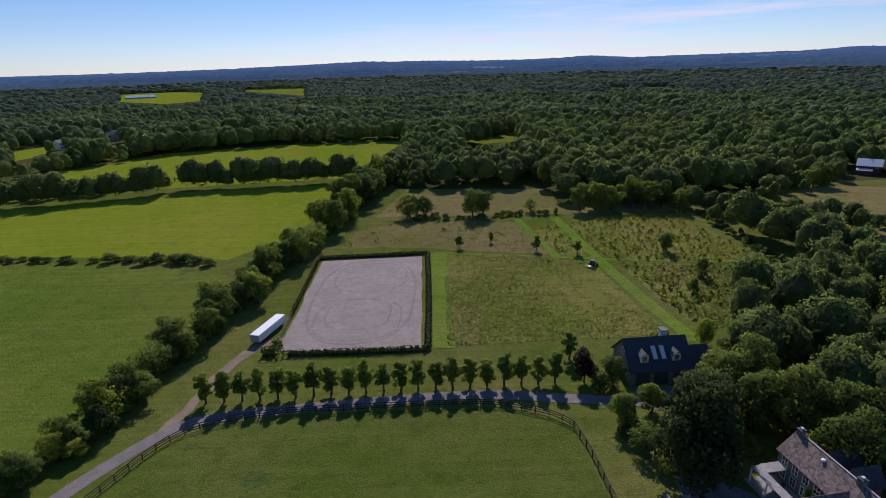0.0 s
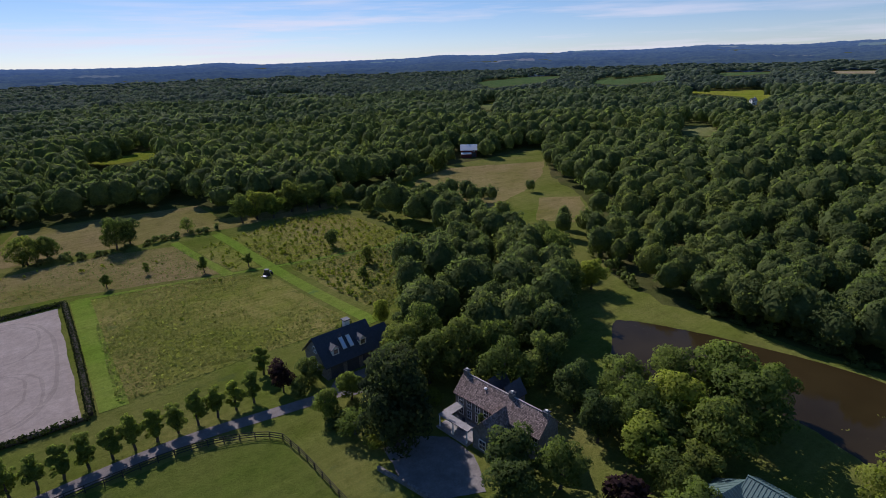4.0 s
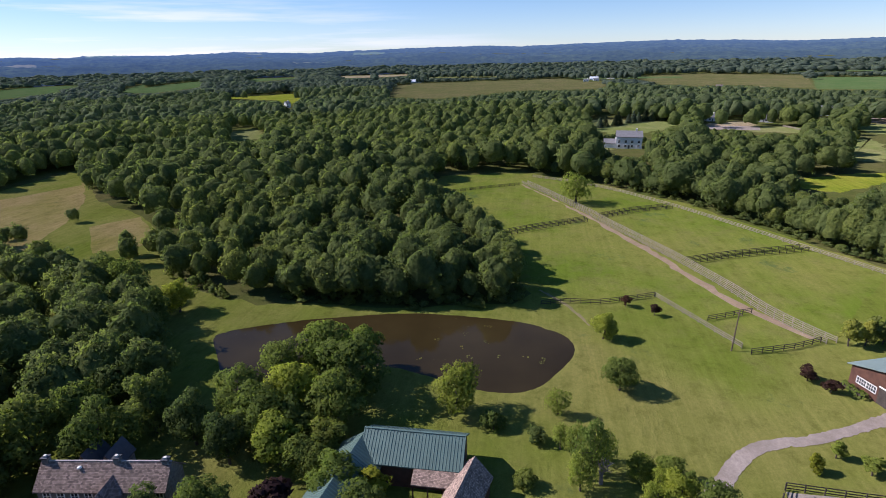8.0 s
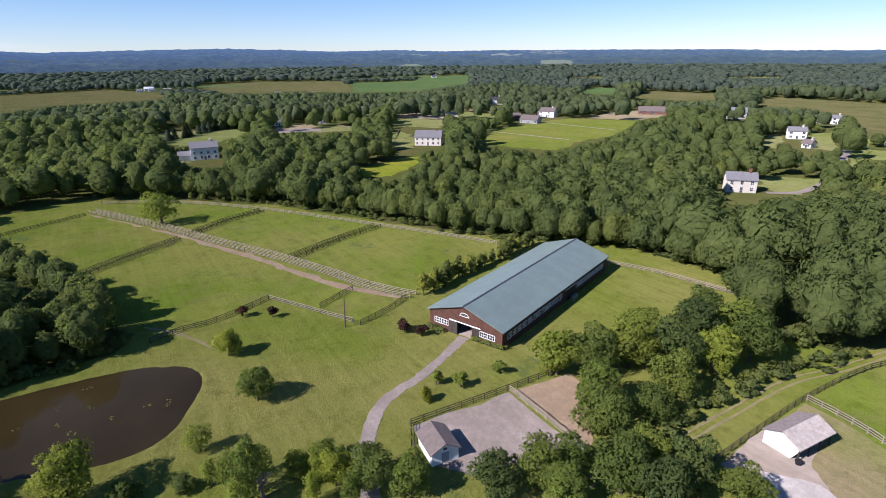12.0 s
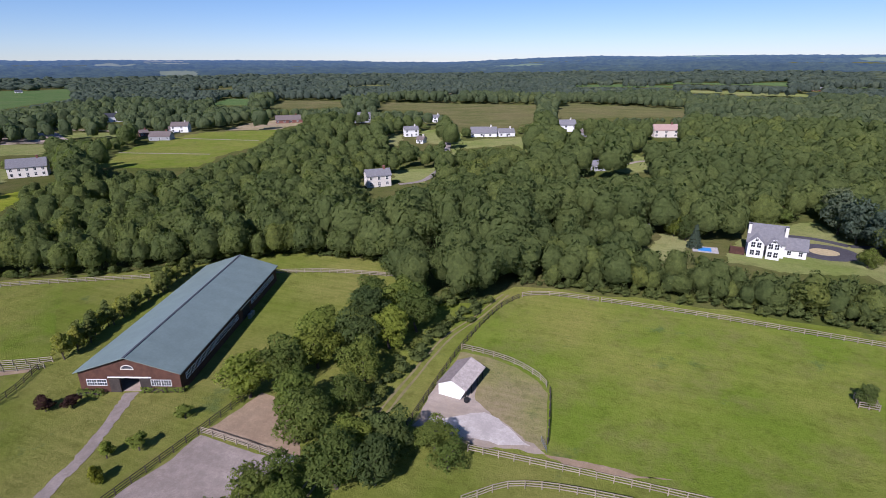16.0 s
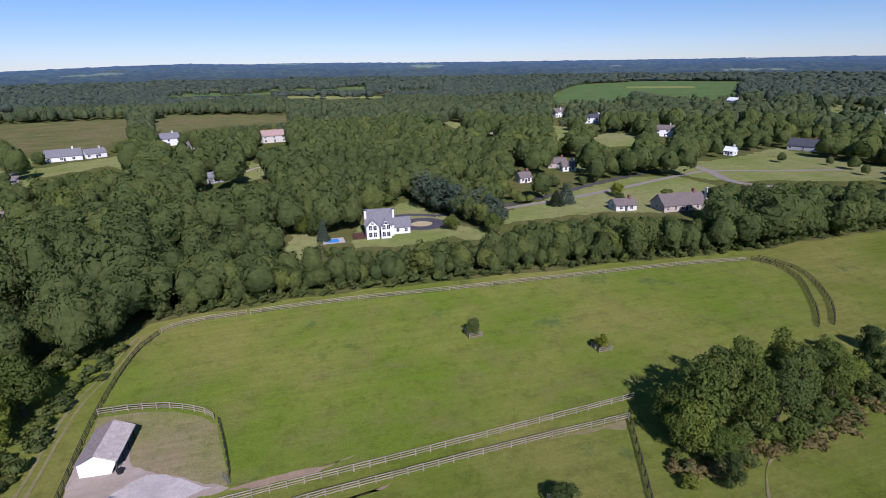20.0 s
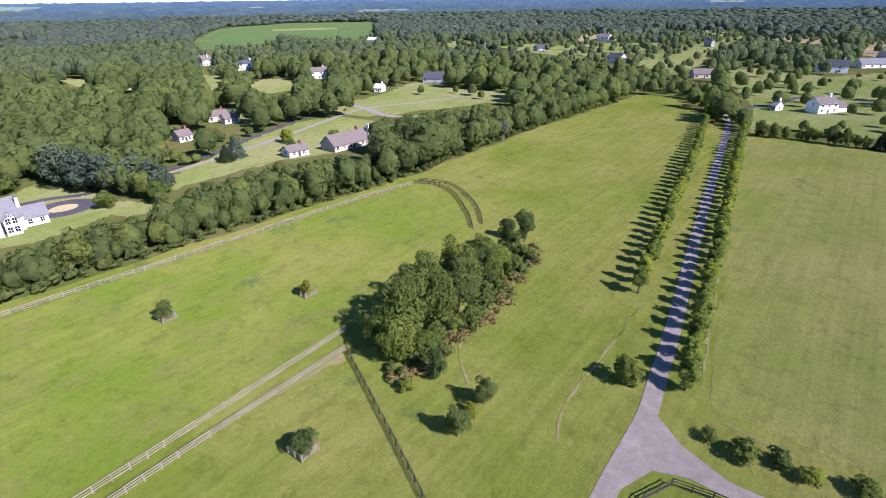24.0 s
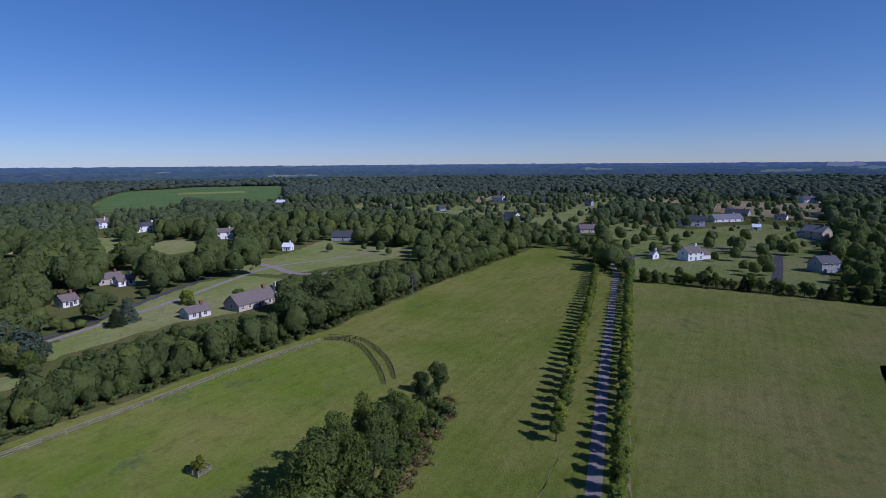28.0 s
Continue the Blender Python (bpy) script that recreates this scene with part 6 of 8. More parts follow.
def fence(line, light=False, rails=3, label="", step=2.44, joined=False, curve=True, closed=False, thick=1.0):
    """A board fence along a line: a post every eight feet, boards from post to post."""
    c = smooth_line(line, 1.0) if curve else np.array(line, float)
    p = along(c, step)
    lb = label or ("weathered pale wooden board fence" if light else "dark wooden three-board fence")
    hs = [0.38, 0.82, 1.26] if rails == 3 else [0.3, 0.62, 0.94, 1.26]
    rng = np.random.default_rng(len(p))
    if joined:
        bm = bmesh.new()
        for i, (x, y) in enumerate(p):
            box_into(bm, x - 0.07, x + 0.07, y - 0.07, y + 0.07, 0, 1.36)
            if i + 1 < len(p):
                d = p[i + 1] - p[i]
                L, a = float(np.linalg.norm(d)), math.atan2(d[1], d[0])
                for z in hs:
                    box_into(bm, 0, L, -0.025, 0.025, -0.08 * thick, 0.08 * thick, pose(x, y, z, 0, 0, math.degrees(a)) @ pose(0, 0.09, 0))
        me = bpy.data.meshes.new("fence")
        bm.to_mesh(me)
        bm.free()
        return tagged(link_mesh("fence", me, M["fence_light" if light else "fence_dark"]), lb, "fence", kind="stuff")
    ob = thing("fence", lb, "fence", at=pose(float(p[0][0]), float(p[0][1]), 0))
    o = p[0]
    for i, (x, y) in enumerate(p):
        link_mesh("post", post_mesh(light), None, ob, m=pose(float(x - o[0]), float(y - o[1]), 0, rng.normal() * 1.2, rng.normal() * 1.2, rng.normal() * 6))
        if i + 1 < len(p):
            d = p[i + 1] - p[i]
            L, a = float(np.linalg.norm(d)), math.degrees(math.atan2(d[1], d[0]))
            for z in hs:
                link_mesh("board", board_mesh(light), None, ob, m=pose(float(x - o[0]), float(y - o[1]), z + rng.normal() * 0.015, 0, rng.normal() * 0.5, a) @ pose(0, 0.1, 0) @ Matrix.Diagonal((L + 0.05, 1, 1, 1)))
    return ob


fence([(-51.5, 62), (-46.5, 74), (-41, 79), (-29, 82), (-15, 82.6), (-3, 83), (7, 83), (14, 81.2), (19, 78.6), (21.3, 76)])
fence([(21.3, 76), (22.4, 69), (23, 60), (24.6, 44), (26, 24)])
fence([(-51.5, 62), (-53.5, 50), (-54, 30)])
# pasture with the run-in shed
fence([(33.4, -69), (33.6, -97), (31.4, -118), (27.5, -128)])
fence([(27.5, -128), (24.6, -130), (19, -131.4), (8, -131.6)], light=True)
fence([(8, -131.6), (-14, -131.2), (-44, -128.6), (-76.5, -126), (-113, -122.8), (-137, -119)], light=True)
fence([(-137, -119), (-139.4, -113), (-136, -102), (-126, -90), (-121.6, -85.2), (-113.8, -78.4)])
fence([(-140, -119.4), (-142.4, -110), (-138.4, -99.6), (-128.6, -87), (-118, -78)])
fence([(33.4, -97), (27, -96.4), (20.7, -94.5), (15.4, -91), (12.9, -87.4)], light=True)
fence([(12.9, -87.4), (11.6, -80), (10.4, -71.2)])
fence([(22, -67), (8.5, -67.6), (3, -67.8), (-13.7, -68.2), (-33, -68.9), (-59.6, -70)], light=True)
fence([(19.5, -56.6), (17.2, -58.8), (14.4, -61.4), (9, -63.2), (0, -64.2), (-12.8, -64.6), (-31.3, -65.1), (-54.2, -65.2)], light=True)
fence([(-54.4, -66), (-46, -49.6), (-38, -34.4), (-30, -20)])
fence([(-58.4, -8.6), (-59.4, -3), (-59.6, 8)], curve=False)
fence([(-58.4, -8.6), (-54, -10.8), (-44, -11.2)], curve=False)
# east pastures
fence([(122, -3), (124, -10), (124.4, -17), (130, -31)], light=False)
fence([(130, -31), (104, -44.4)], light=True, curve=False)
fence([(104, -44.4), (107.4, -54), (111, -60.6)], curve=False)
fence([(118, -40), (121, -46), (124, -52.4)], curve=False)
fence([(254, 5), (232.5, -6.4), (204, -20.4), (197, -23), (161.4, -39.3), (152.6, -43.2), (136.5, -49.5), (125, -53), (116, -57), (109.6, -61.2)], light=True, joined=True)
fence([(255, 2.4), (233.5, -8.8), (205, -22.8), (198, -25.4), (162.6, -41.7), (153.6, -45.4), (137.4, -51.6), (126, -55.2), (117, -59.4), (110.8, -63.2)], light=True, joined=True)
fence([(268, 0), (248.3, -28.8), (220, -52.2), (190.2, -71), (170, -82.6), (150.5, -94), (129, -105.4)], light=True, joined=True)
fence([(170, 14), (182.5, -2), (194.6, -21.6)], joined=True)
fence([(173, 15), (185, -0.6), (197, -20.4)], joined=True)
fence([(198.4, -25.7), (207.6, -39.2), (214.4, -55.6)], joined=True)
fence([(201.4, -25), (210.6, -38.4), (217.4, -53.6)], joined=True)
fence([(154.2, -46), (161.4, -61.4), (168.6, -82.6)], joined=True)
fence([(156.6, -44.6), (163.8, -60.4), (171.4, -81.6)], joined=True)
fence([(232, 38), (242, 21), (251, 4)], joined=True)
fence([(100, -119.6), (84, -126), (63, -129.6)], light=True, joined=True)
# white rail fences of the far riding stable
for line in ([(513, -250), (500, -268), (449, -287), (424, -296)], [(600, -344), (554, -354), (496, -360), (444, -365)], [(461, -188), (434, -193)]):
    fence(line, light=True, joined=True, step=4.0, label="long white rail fence of a far riding stable", thick=1.9)
# sand paddock
fence([(66.4, -36), (65.2, -54), (64.4, -70)], light=False)
fence([(64.8, -55.8), (56, -55.6), (47.6, -55)], light=True, rails=4)
fence([(66.4, -36), (62, -33.6), (58, -33)], curve=False)
for bx, by in ((-40, -102.8), (-63.4, -87.6), (-33.4, -51.8)):
    q = [(bx - 1.5, by - 1.5), (bx + 1.5, by - 1.5), (bx + 1.5, by + 1.5), (bx - 1.5, by + 1.5), (bx - 1.5, by - 1.5)]
    fence(q, light=True, step=1.5, curve=False, label="small square wooden guard fence round a young tree")

# ---- buildings ----


def gable_walls(w, d, e, rise, t=0.25):
    """Four walls with two gables as one shell."""
    bm = bmesh.new()
    y0, y1, x0, x1 = -d / 2, d / 2, -w / 2, w / 2
    # ridge runs along x; gables at both ends
    for xs in (x0, x1 - t):
        v = [bm.verts.new(p) for p in ((xs, y0, 0), (xs, y1, 0), (xs, y1, e), (xs, 0, e + rise), (xs, y0, e))]
        u = [bm.verts.new((q.co.x + t, q.co.y, q.co.z)) for q in v]
        bm.faces.new(v[::-1])
        bm.faces.new(u)
        for i in range(5):
            bm.faces.new((v[i], v[(i + 1) % 5], u[(i + 1) % 5], u[i]))
    box_into(bm, x0 + t, x1 - t, y0, y0 + t, 0, e)
    box_into(bm, x0 + t, x1 - t, y1 - t, y1, 0, e)
    bmesh.ops.recalc_face_normals(bm, faces=bm.faces[:])
    return bm


def roof_slab(w, d, e, rise, side, over=0.4, th=0.18):
    """One slope of a gable roof, with its overhang."""
    bm = bmesh.new()
    k = rise / (d / 2)
    y1 = side * (d / 2 + over)
    z1 = e - over * k
    pts = [(0, e + rise), (y1, z1)]
    lo = [bm.verts.new((x, y, z + 0.02)) for x, (y, z) in ((-w / 2 - over, pts[0]), (w / 2 + over, pts[0]), (w / 2 + over, pts[1]), (-w / 2 - over, pts[1]))]
    hi = [bm.verts.new((v.co.x, v.co.y, v.co.z + th)) for v in lo]
    bm.faces.new(hi)
    bm.faces.new(lo[::-1])
    for i in range(4):
        bm.faces.new((lo[i], lo[(i + 1) % 4], hi[(i + 1) % 4], hi[i]))
    bmesh.ops.recalc_face_normals(bm, faces=bm.faces[:])
    return bm


def window(parent, m, w=1.1, h=1.5, bars=1):
    """A framed pane on a wall; m puts its foot centre on the wall, facing -y."""
    xs, open_x = [-w / 2 - 0.1, -w / 2], []
    for i in range(bars):
        x = -w / 2 + w * (i + 1) / (bars + 1)
        open_x.append(len(xs) - 1)
        xs += [x - 0.03, x + 0.03]
    open_x.append(len(xs) - 1)
    xs += [w / 2, w / 2 + 0.1]
    zs, open_z = [-0.1, 0, h / 2 - 0.03, h / 2 + 0.03, h, h + 0.1], (1, 3)
    f = bmesh.new()
    v = [[f.verts.new((x, -0.07, z)) for z in zs] for x in xs]
    for i in range(len(xs) - 1):
        for j in range(5):
            if not (i in open_x and j in open_z):
                f.faces.new((v[i][j], v[i + 1][j], v[i + 1][j + 1], v[i][j + 1]))
    r = bmesh.ops.extrude_face_region(f, geom=f.faces[:])
    bmesh.ops.translate(f, vec=(0, 0.12, 0), verts=[q for q in r["geom"] if isinstance(q, bmesh.types.BMVert)])
    bmesh.ops.recalc_face_normals(f, faces=f.faces[:])
    bmesh.ops.transform(f, matrix=m, verts=f.verts[:])
    wf = part("window", f, M["white"], parent, "white-framed window")
    g = bmesh.new()
    box_into(g, -w / 2, w / 2, -0.02, 0.02, 0, h, m)
    part("pane", g, M["glass"], wf)


def house(x, y, turn, w, d, e, rise, wall, roof, garage=0, label="", far=False, name="house"):
    at = pose(x, y, float(land_z(x, y)), 0, 0, turn)
    tone = {"white": "white", "cream": "cream-coloured", "tan_wall": "tan", "grey_wall": "grey", "brick": "red-brick"}[wall]
    rt = {"grey_roof": "grey", "brown_roof": "brown", "slate": "dark", "pink_roof": "pale red", "pale_roof": "pale metal"}[roof]
    ob = thing(name, label or f"{tone} gabled house with a {rt} roof among trees", "house", "", at)
    part("wall", gable_walls(w, d, e, rise), M[wall], ob)
    for s in (1, -1):
        part("roof", roof_slab(w, d, e, rise, s), M[roof], ob)
    rows = 2 if e > 4.5 else 1
    n = max(2, int(w / 3.2))
    step = 1 if not far else 2
    for s in (1, -1):
        for r in range(rows):
            for i in range(0, n, step):
                px = -w / 2 + w * (i + 0.5) / n
                window(ob, pose(px * s, -s * d / 2, 0.9 + 2.7 * r, 0, 0, 0 if s > 0 else 180), 1.2 if not far else 1.6)
    for s in (1, -1):
        window(ob, pose(s * w / 2, 0, 0.9 + 2.7 * (rows - 1), 0, 0, 90 * s), 1.2)
    b = bmesh.new()
    box_into(b, w * 0.28 - 0.5, w * 0.28 + 0.5, -0.6, 0.6, e, e + rise + 1.3)
    box_into(b, w * 0.28 - 0.6, w * 0.28 + 0.6, -0.7, 0.7, e + rise + 1.3, e + rise + 1.5)
    part("chimney", b, M["brick" if wall != "white" else "cream"], ob)
    part("door", box(-0.55, 0.55, -d / 2 - 0.06, -d / 2 + 0.02, 0.1, 2.2), M["slate"], ob, "dark front door")
    if garage:
        gw, gd, ge, gr = 7.0, d * 0.75, 2.9, 2.2
        gx = garage * (w / 2 + gw / 2 + 0.02)
        for bm, mk, nm in ((gable_walls(gw, gd, ge, gr), wall, "garage_wall"), (roof_slab(gw, gd, ge, gr, 1), roof, "garage_roof"), (roof_slab(gw, gd, ge, gr, -1), roof, "garage_roof")):
            bmesh.ops.translate(bm, vec=(gx, 0, 0), verts=bm.verts[:])
            part(nm, bm, M[mk], ob)
    return ob




def uv_slope(ob):
    """UVs in metres along and down the slopes of a roof."""
    me = ob.data
    uv = me.uv_layers.new(name="slope")
    for p in me.polygons:
        n = p.normal
        down = Vector((n.x, n.y, 0))
        d2 = (Vector((0, 0, -1)) - n * n.dot(Vector((0, 0, -1))))
        d2 = d2.normalized() if d2.length > 1e-4 else Vector((0, 1, 0))
        a2 = n.cross(d2)
        for li in p.loop_indices:
            co = me.vertices[me.loops[li].vertex_index].co
            uv.data[li].uv = (co.dot(a2), co.dot(d2))


def roof_pair(ob, w, d, e, rise, mk, m=None, over=0.4, name="roof", label=""):
    out = []
    for s in (1, -1):
        bm = roof_slab(w, d, e, rise, s, over)
        if m is not None:
            bmesh.ops.transform(bm, matrix=m, verts=bm.verts[:])
        r = part(name, bm, M[mk], ob, label)
        uv_slope(r)
        out.append(r)
    return out


def moved(bm, m):
    bmesh.ops.transform(bm, matrix=m, verts=bm.verts[:])
    return bm


def hedge(line, width, height, label, mk="hedge", step=0.32, size=0.3, gap=0.0):
    """A clipped hedge: leaf clumps over the sides and top of a low wall of twigs."""
    c = along(smooth_line(line, 1.0), step)
    rng = np.random.default_rng(len(c))
    pos, nrm = [], []
    for i, (x, y) in enumerate(c):
        if gap and math.sin(i * step * 6.283 / 1.5) < -1 + gap * 2:
            continue
        d = c[min(i + 1, len(c) - 1)] - c[max(i - 1, 0)]
        d = d / (np.linalg.norm(d) + 1e-9)
        sx, sy = -d[1], d[0]
        for k in range(int(4 + 6 * height)):
            u, z = rng.uniform(-1, 1), rng.uniform(0.1, 1)
            if rng.random() < 0.6:
                u, nz = math.copysign(1, u), 0.3
            else:
                z, nz = 1, 1.0
            pos.append((x + sx * u * width / 2 + rng.normal() * 0.08, y + sy * u * width / 2 + rng.normal() * 0.08, 0.1 + z * height * rng.uniform(0.85, 1.1)))
            nrm.append((sx * u, sy * u, nz))
    v, f, nv = leaf_quads(rng, np.array(pos), np.array(nrm) + rng.normal(size=(len(nrm), 3)) * 0.3, size, np.array(nrm))
    ob = thing("hedge", label, "hedge")
    link_mesh("foliage", fast_mesh("foliage", v, f, M[mk], normals=nv), None, ob)
    bm = bmesh.new()
    for a, b in zip(c[::4], c[4::4]):
        tube_into(bm, (a[0], a[1], height * 0.45), (b[0], b[1], height * 0.45), min(width, height) * 0.36, min(width, height) * 0.36, 5)
    part("stem", bm, M["bark"], ob)
    return ob


# ---- the riding hall ----
def riding_hall():
    w, d, e, rise, t = 55.0, 19.2, 4.3, 3.1, 0.25
    ob = thing("riding_hall", "long brown timber riding hall with a green metal roof", "riding hall", at=pose(95.15, -86.76, 0, 0, 0, -70.8))
    k = rise / (d / 2)
    front = bmesh.new()
    for ya, yb, z0 in ((-d / 2, -1.9, 0), (1.9, d / 2, 0), (-1.9, 0, 3.1), (0, 1.9, 3.1)):
        za, zb = e + rise - abs(ya) * k, e + rise - abs(yb) * k
        v = [front.verts.new((-w / 2, y, z)) for y, z in ((ya, z0), (yb, z0), (yb, zb), (ya, za))]
        u = [front.verts.new((-w / 2 + t, q.co.y, q.co.z)) for q in v]
        front.faces.new(v)
        front.faces.new(u[::-1])
        for i in range(4):
            front.faces.new((v[i], v[(i + 1) % 4], u[(i + 1) % 4], u[i]))
    bmesh.ops.recalc_face_normals(front, faces=front.faces[:])
    part("gable_wall", front, M["brown"], ob)
    back = bmesh.new()
    v = [back.verts.new((w / 2 - t, y, z)) for y, z in ((-d / 2, 0), (d / 2, 0), (d / 2, e), (0, e + rise), (-d / 2, e))]
    u = [back.verts.new((w / 2, q.co.y, q.co.z)) for q in v]
    back.faces.new(v)
    back.faces.new(u[::-1])
    for i in range(5):
        back.faces.new((v[i], v[(i + 1) % 5], u[(i + 1) % 5], u[i]))
    bmesh.ops.recalc_face_normals(back, faces=back.faces[:])
    part("gable_wall", back, M["brown"], ob)
    for s in (-1, 1):
        y0, y1 = (s * d / 2, s * d / 2 - s * t)
        part("side_wall", box(-w / 2 + t, w / 2 - t, min(y0, y1), max(y0, y1), 0, e), M["brown"], ob)
    roof_pair(ob, w, d, e, rise, "green_roof", over=0.55, label="dull green metal roof slope")
    part("ridge_cap", box(-w / 2 - 0.55, w / 2 + 0.55, -0.22, 0.22, e + rise + 0.14, e + rise + 0.26), M["slate"], ob)
    for s in (-1, 1):
        part("gutter", box(-w / 2 - 0.5, w / 2 + 0.5, s * (d / 2 + 0.52) - 0.07, s * (d / 2 + 0.52) + 0.07, e - 0.22, e - 0.06), M["slate"], ob)
    # front: windows, lunette, sliding doors on a white rail
    for yc in (6.3, -5.9):
        window(ob, pose(-w / 2, yc - 0.95, 1.5, 0, 0, -90), 1.75, 1.15, 3)
        window(ob, pose(-w / 2, yc + 0.95, 1.5, 0, 0, -90), 1.75, 1.15, 3)
    arch = bmesh.new()
    for i in range(10):
        a0, a1 = math.pi * i / 10, math.pi * (i + 1) / 10
        tube_into(arch, (-w / 2 - 0.08, 1.15 * math.cos(a0), 5.0 + 0.75 * math.sin(a0)), (-w / 2 - 0.08, 1.15 * math.cos(a1), 5.0 + 0.75 * math.sin(a1)), 0.09, 0.09, 5)
    box_into(arch, -w / 2 - 0.16, -w / 2, -1.25, 1.25, 4.9, 5.02)
    lun = part("lunette", arch, M["cream"], ob, "pale half-round louvre")
    g = bmesh.new()
    vs = [g.verts.new((-w / 2 - 0.03, 1.1 * math.cos(math.pi * i / 12), 5.0 + 0.72 * math.sin(math.pi * i / 12))) for i in range(13)]
    g.faces.new(vs)
    part("pane", g, M["slate"], lun)
    part("door_rail", box(-w / 2 - 0.16, -w / 2 - 0.02, -4.2, 4.0, 3.12, 3.34), M["white"], ob, "white sliding-door rail")
    for yc in (2.9, -2.95):
        part("sliding_door", box(-w / 2 - 0.12, -w / 2 - 0.03, yc - 1.0, yc + 1.0, 0.05, 3.1), M["fence_dark"], ob, "dark weathered sliding door")
    # long side: rows of windows and a mid door
    for i in range(12):
        window(ob, pose(-24.6 + i * 2.15, -d / 2, 1.7, 0, 0, 0), 1.5, 1.15, 2)
    for i in range(8):
        window(ob, pose(9.2 + i * 2.15, -d / 2, 1.7, 0, 0, 0), 1.5, 1.15, 2)
    part("side_door", box(2.6, 6.6, -d / 2 - 0.1, -d / 2 - 0.02, 0.05, 3.0), M["fence_dark"], ob, "dark side door")
    part("door_rail", box(1.6, 7.6, -d / 2 - 0.16, -d / 2 - 0.02, 3.0, 3.2), M["cream"], ob)
    for i in range(20):
        window(ob, pose(24 - i * 2.4, d / 2, 1.7, 0, 0, 180), 1.5, 1.15, 2)
    part("arena_floor", box(-w / 2 + t, w / 2 - t, -d / 2 + t, d / 2 - t, 0.05, 0.12), M["sand"], ob)
    ob2 = thing("hay_feeder", "pale blue-green crate beside the hall door", "crate", at=pose(95.15, -86.76, 0, 0, 0, -70.8) @ pose(4.6, -d / 2 - 1.2, 0.05))
    for xx in (-0.8, 0.8):
        part("crate", box(xx - 0.55, xx + 0.55, -0.4, 0.4, 0, 1.1, 0.04), M["green_roof"], ob2)
    for pts in ([(94.6, -56.4), (90.2, -58.2)], [(84.0, -61.4), (76.4, -64.4)]):
        hedge([pts[0], ((pts[0][0] + pts[1][0]) / 2, (pts[0][1] + pts[1][1]) / 2), pts[1]], 1.0, 1.0, "low green shrubs along the hall front", "leaf_b")


riding_hall()


def run_in_shed():
    w, d, e, rise = 8.4, 5.4, 2.45, 1.3
    ob = thing("run_in_shed", "white run-in shed with a pale grey roof", "shed", at=pose(28.9, -83.9, 0, 0, 0, -96.0))
    k = rise / (d / 2)
    for xs in (-w / 2, w / 2 - 0.15):
        bm = bmesh.new()
        v = [bm.verts.new((xs, y, z)) for y, z in ((d / 2, 0), (-d / 2 + 1.1, 0), (-d / 2 + 0.2, e - 0.8), (-d / 2, e), (0, e + rise), (d / 2, e))]
        u = [bm.verts.new((xs + 0.15, q.co.y, q.co.z)) for q in v]
        bm.faces.new(v)
        bm.faces.new(u[::-1])
        for i in range(6):
            bm.faces.new((v[i], v[(i + 1) % 6], u[(i + 1) % 6], u[i]))
        bmesh.ops.recalc_face_normals(bm, faces=bm.faces[:])
        part("gable_wall", bm, M["white"], ob)
    part("back_wall", box(-w / 2 + 0.15, w / 2 - 0.15, d / 2 - 0.15, d / 2, 0, e), M["white"], ob)
    for i in range(4):
        xx = -w / 2 + 0.2 + (w - 0.4) * i / 3
        part("post", box(xx - 0.08, xx + 0.08, -d / 2 + 0.02, -d / 2 + 0.18, 0, e), M["fence_dark"], ob)
    sl = roof_pair(ob, w, d, e, rise, "shed_roof", over=0.3)
    sl[SHED_DARK].data.materials.clear()
    sl[SHED_DARK].data.materials.append(M["shed_dark"])


M["shed_roof"] = plain_mat("bleached_shingle_roof", (0.46, 0.40, 0.36), 0.85, var=0.3, scale=1.5, fine=6)
M["shed_dark"] = plain_mat("mauve_shingle_roof", (0.22, 0.185, 0.175), 0.85, var=0.3, scale=1.5, fine=6)
SHED_DARK = 0      # the slope away from the open side is darker
run_in_shed()


def paddock_shed():
    w, d, e, rise = 5.4, 4.4, 2.3, 1.25
    ob = thing("shed", "small white shed with a grey shingled roof", "shed", at=pose(58.6, -36.4, 0, 0, 0, 171))
    part("wall", gable_walls(w, d, e, rise, 0.15), M["white"], ob)
    roof_pair(ob, w, d, e, rise, "brown_roof", over=0.35)
    part("door", box(w / 2 + 0.0, w / 2 + 0.05, -0.6, 0.6, 0.05, 2.0), M["grey_wall"], ob)
    part("vent", box(w / 2 + 0.0, w / 2 + 0.04, -0.3, 0.3, 2.4, 2.8), M["slate"], ob)


paddock_shed()


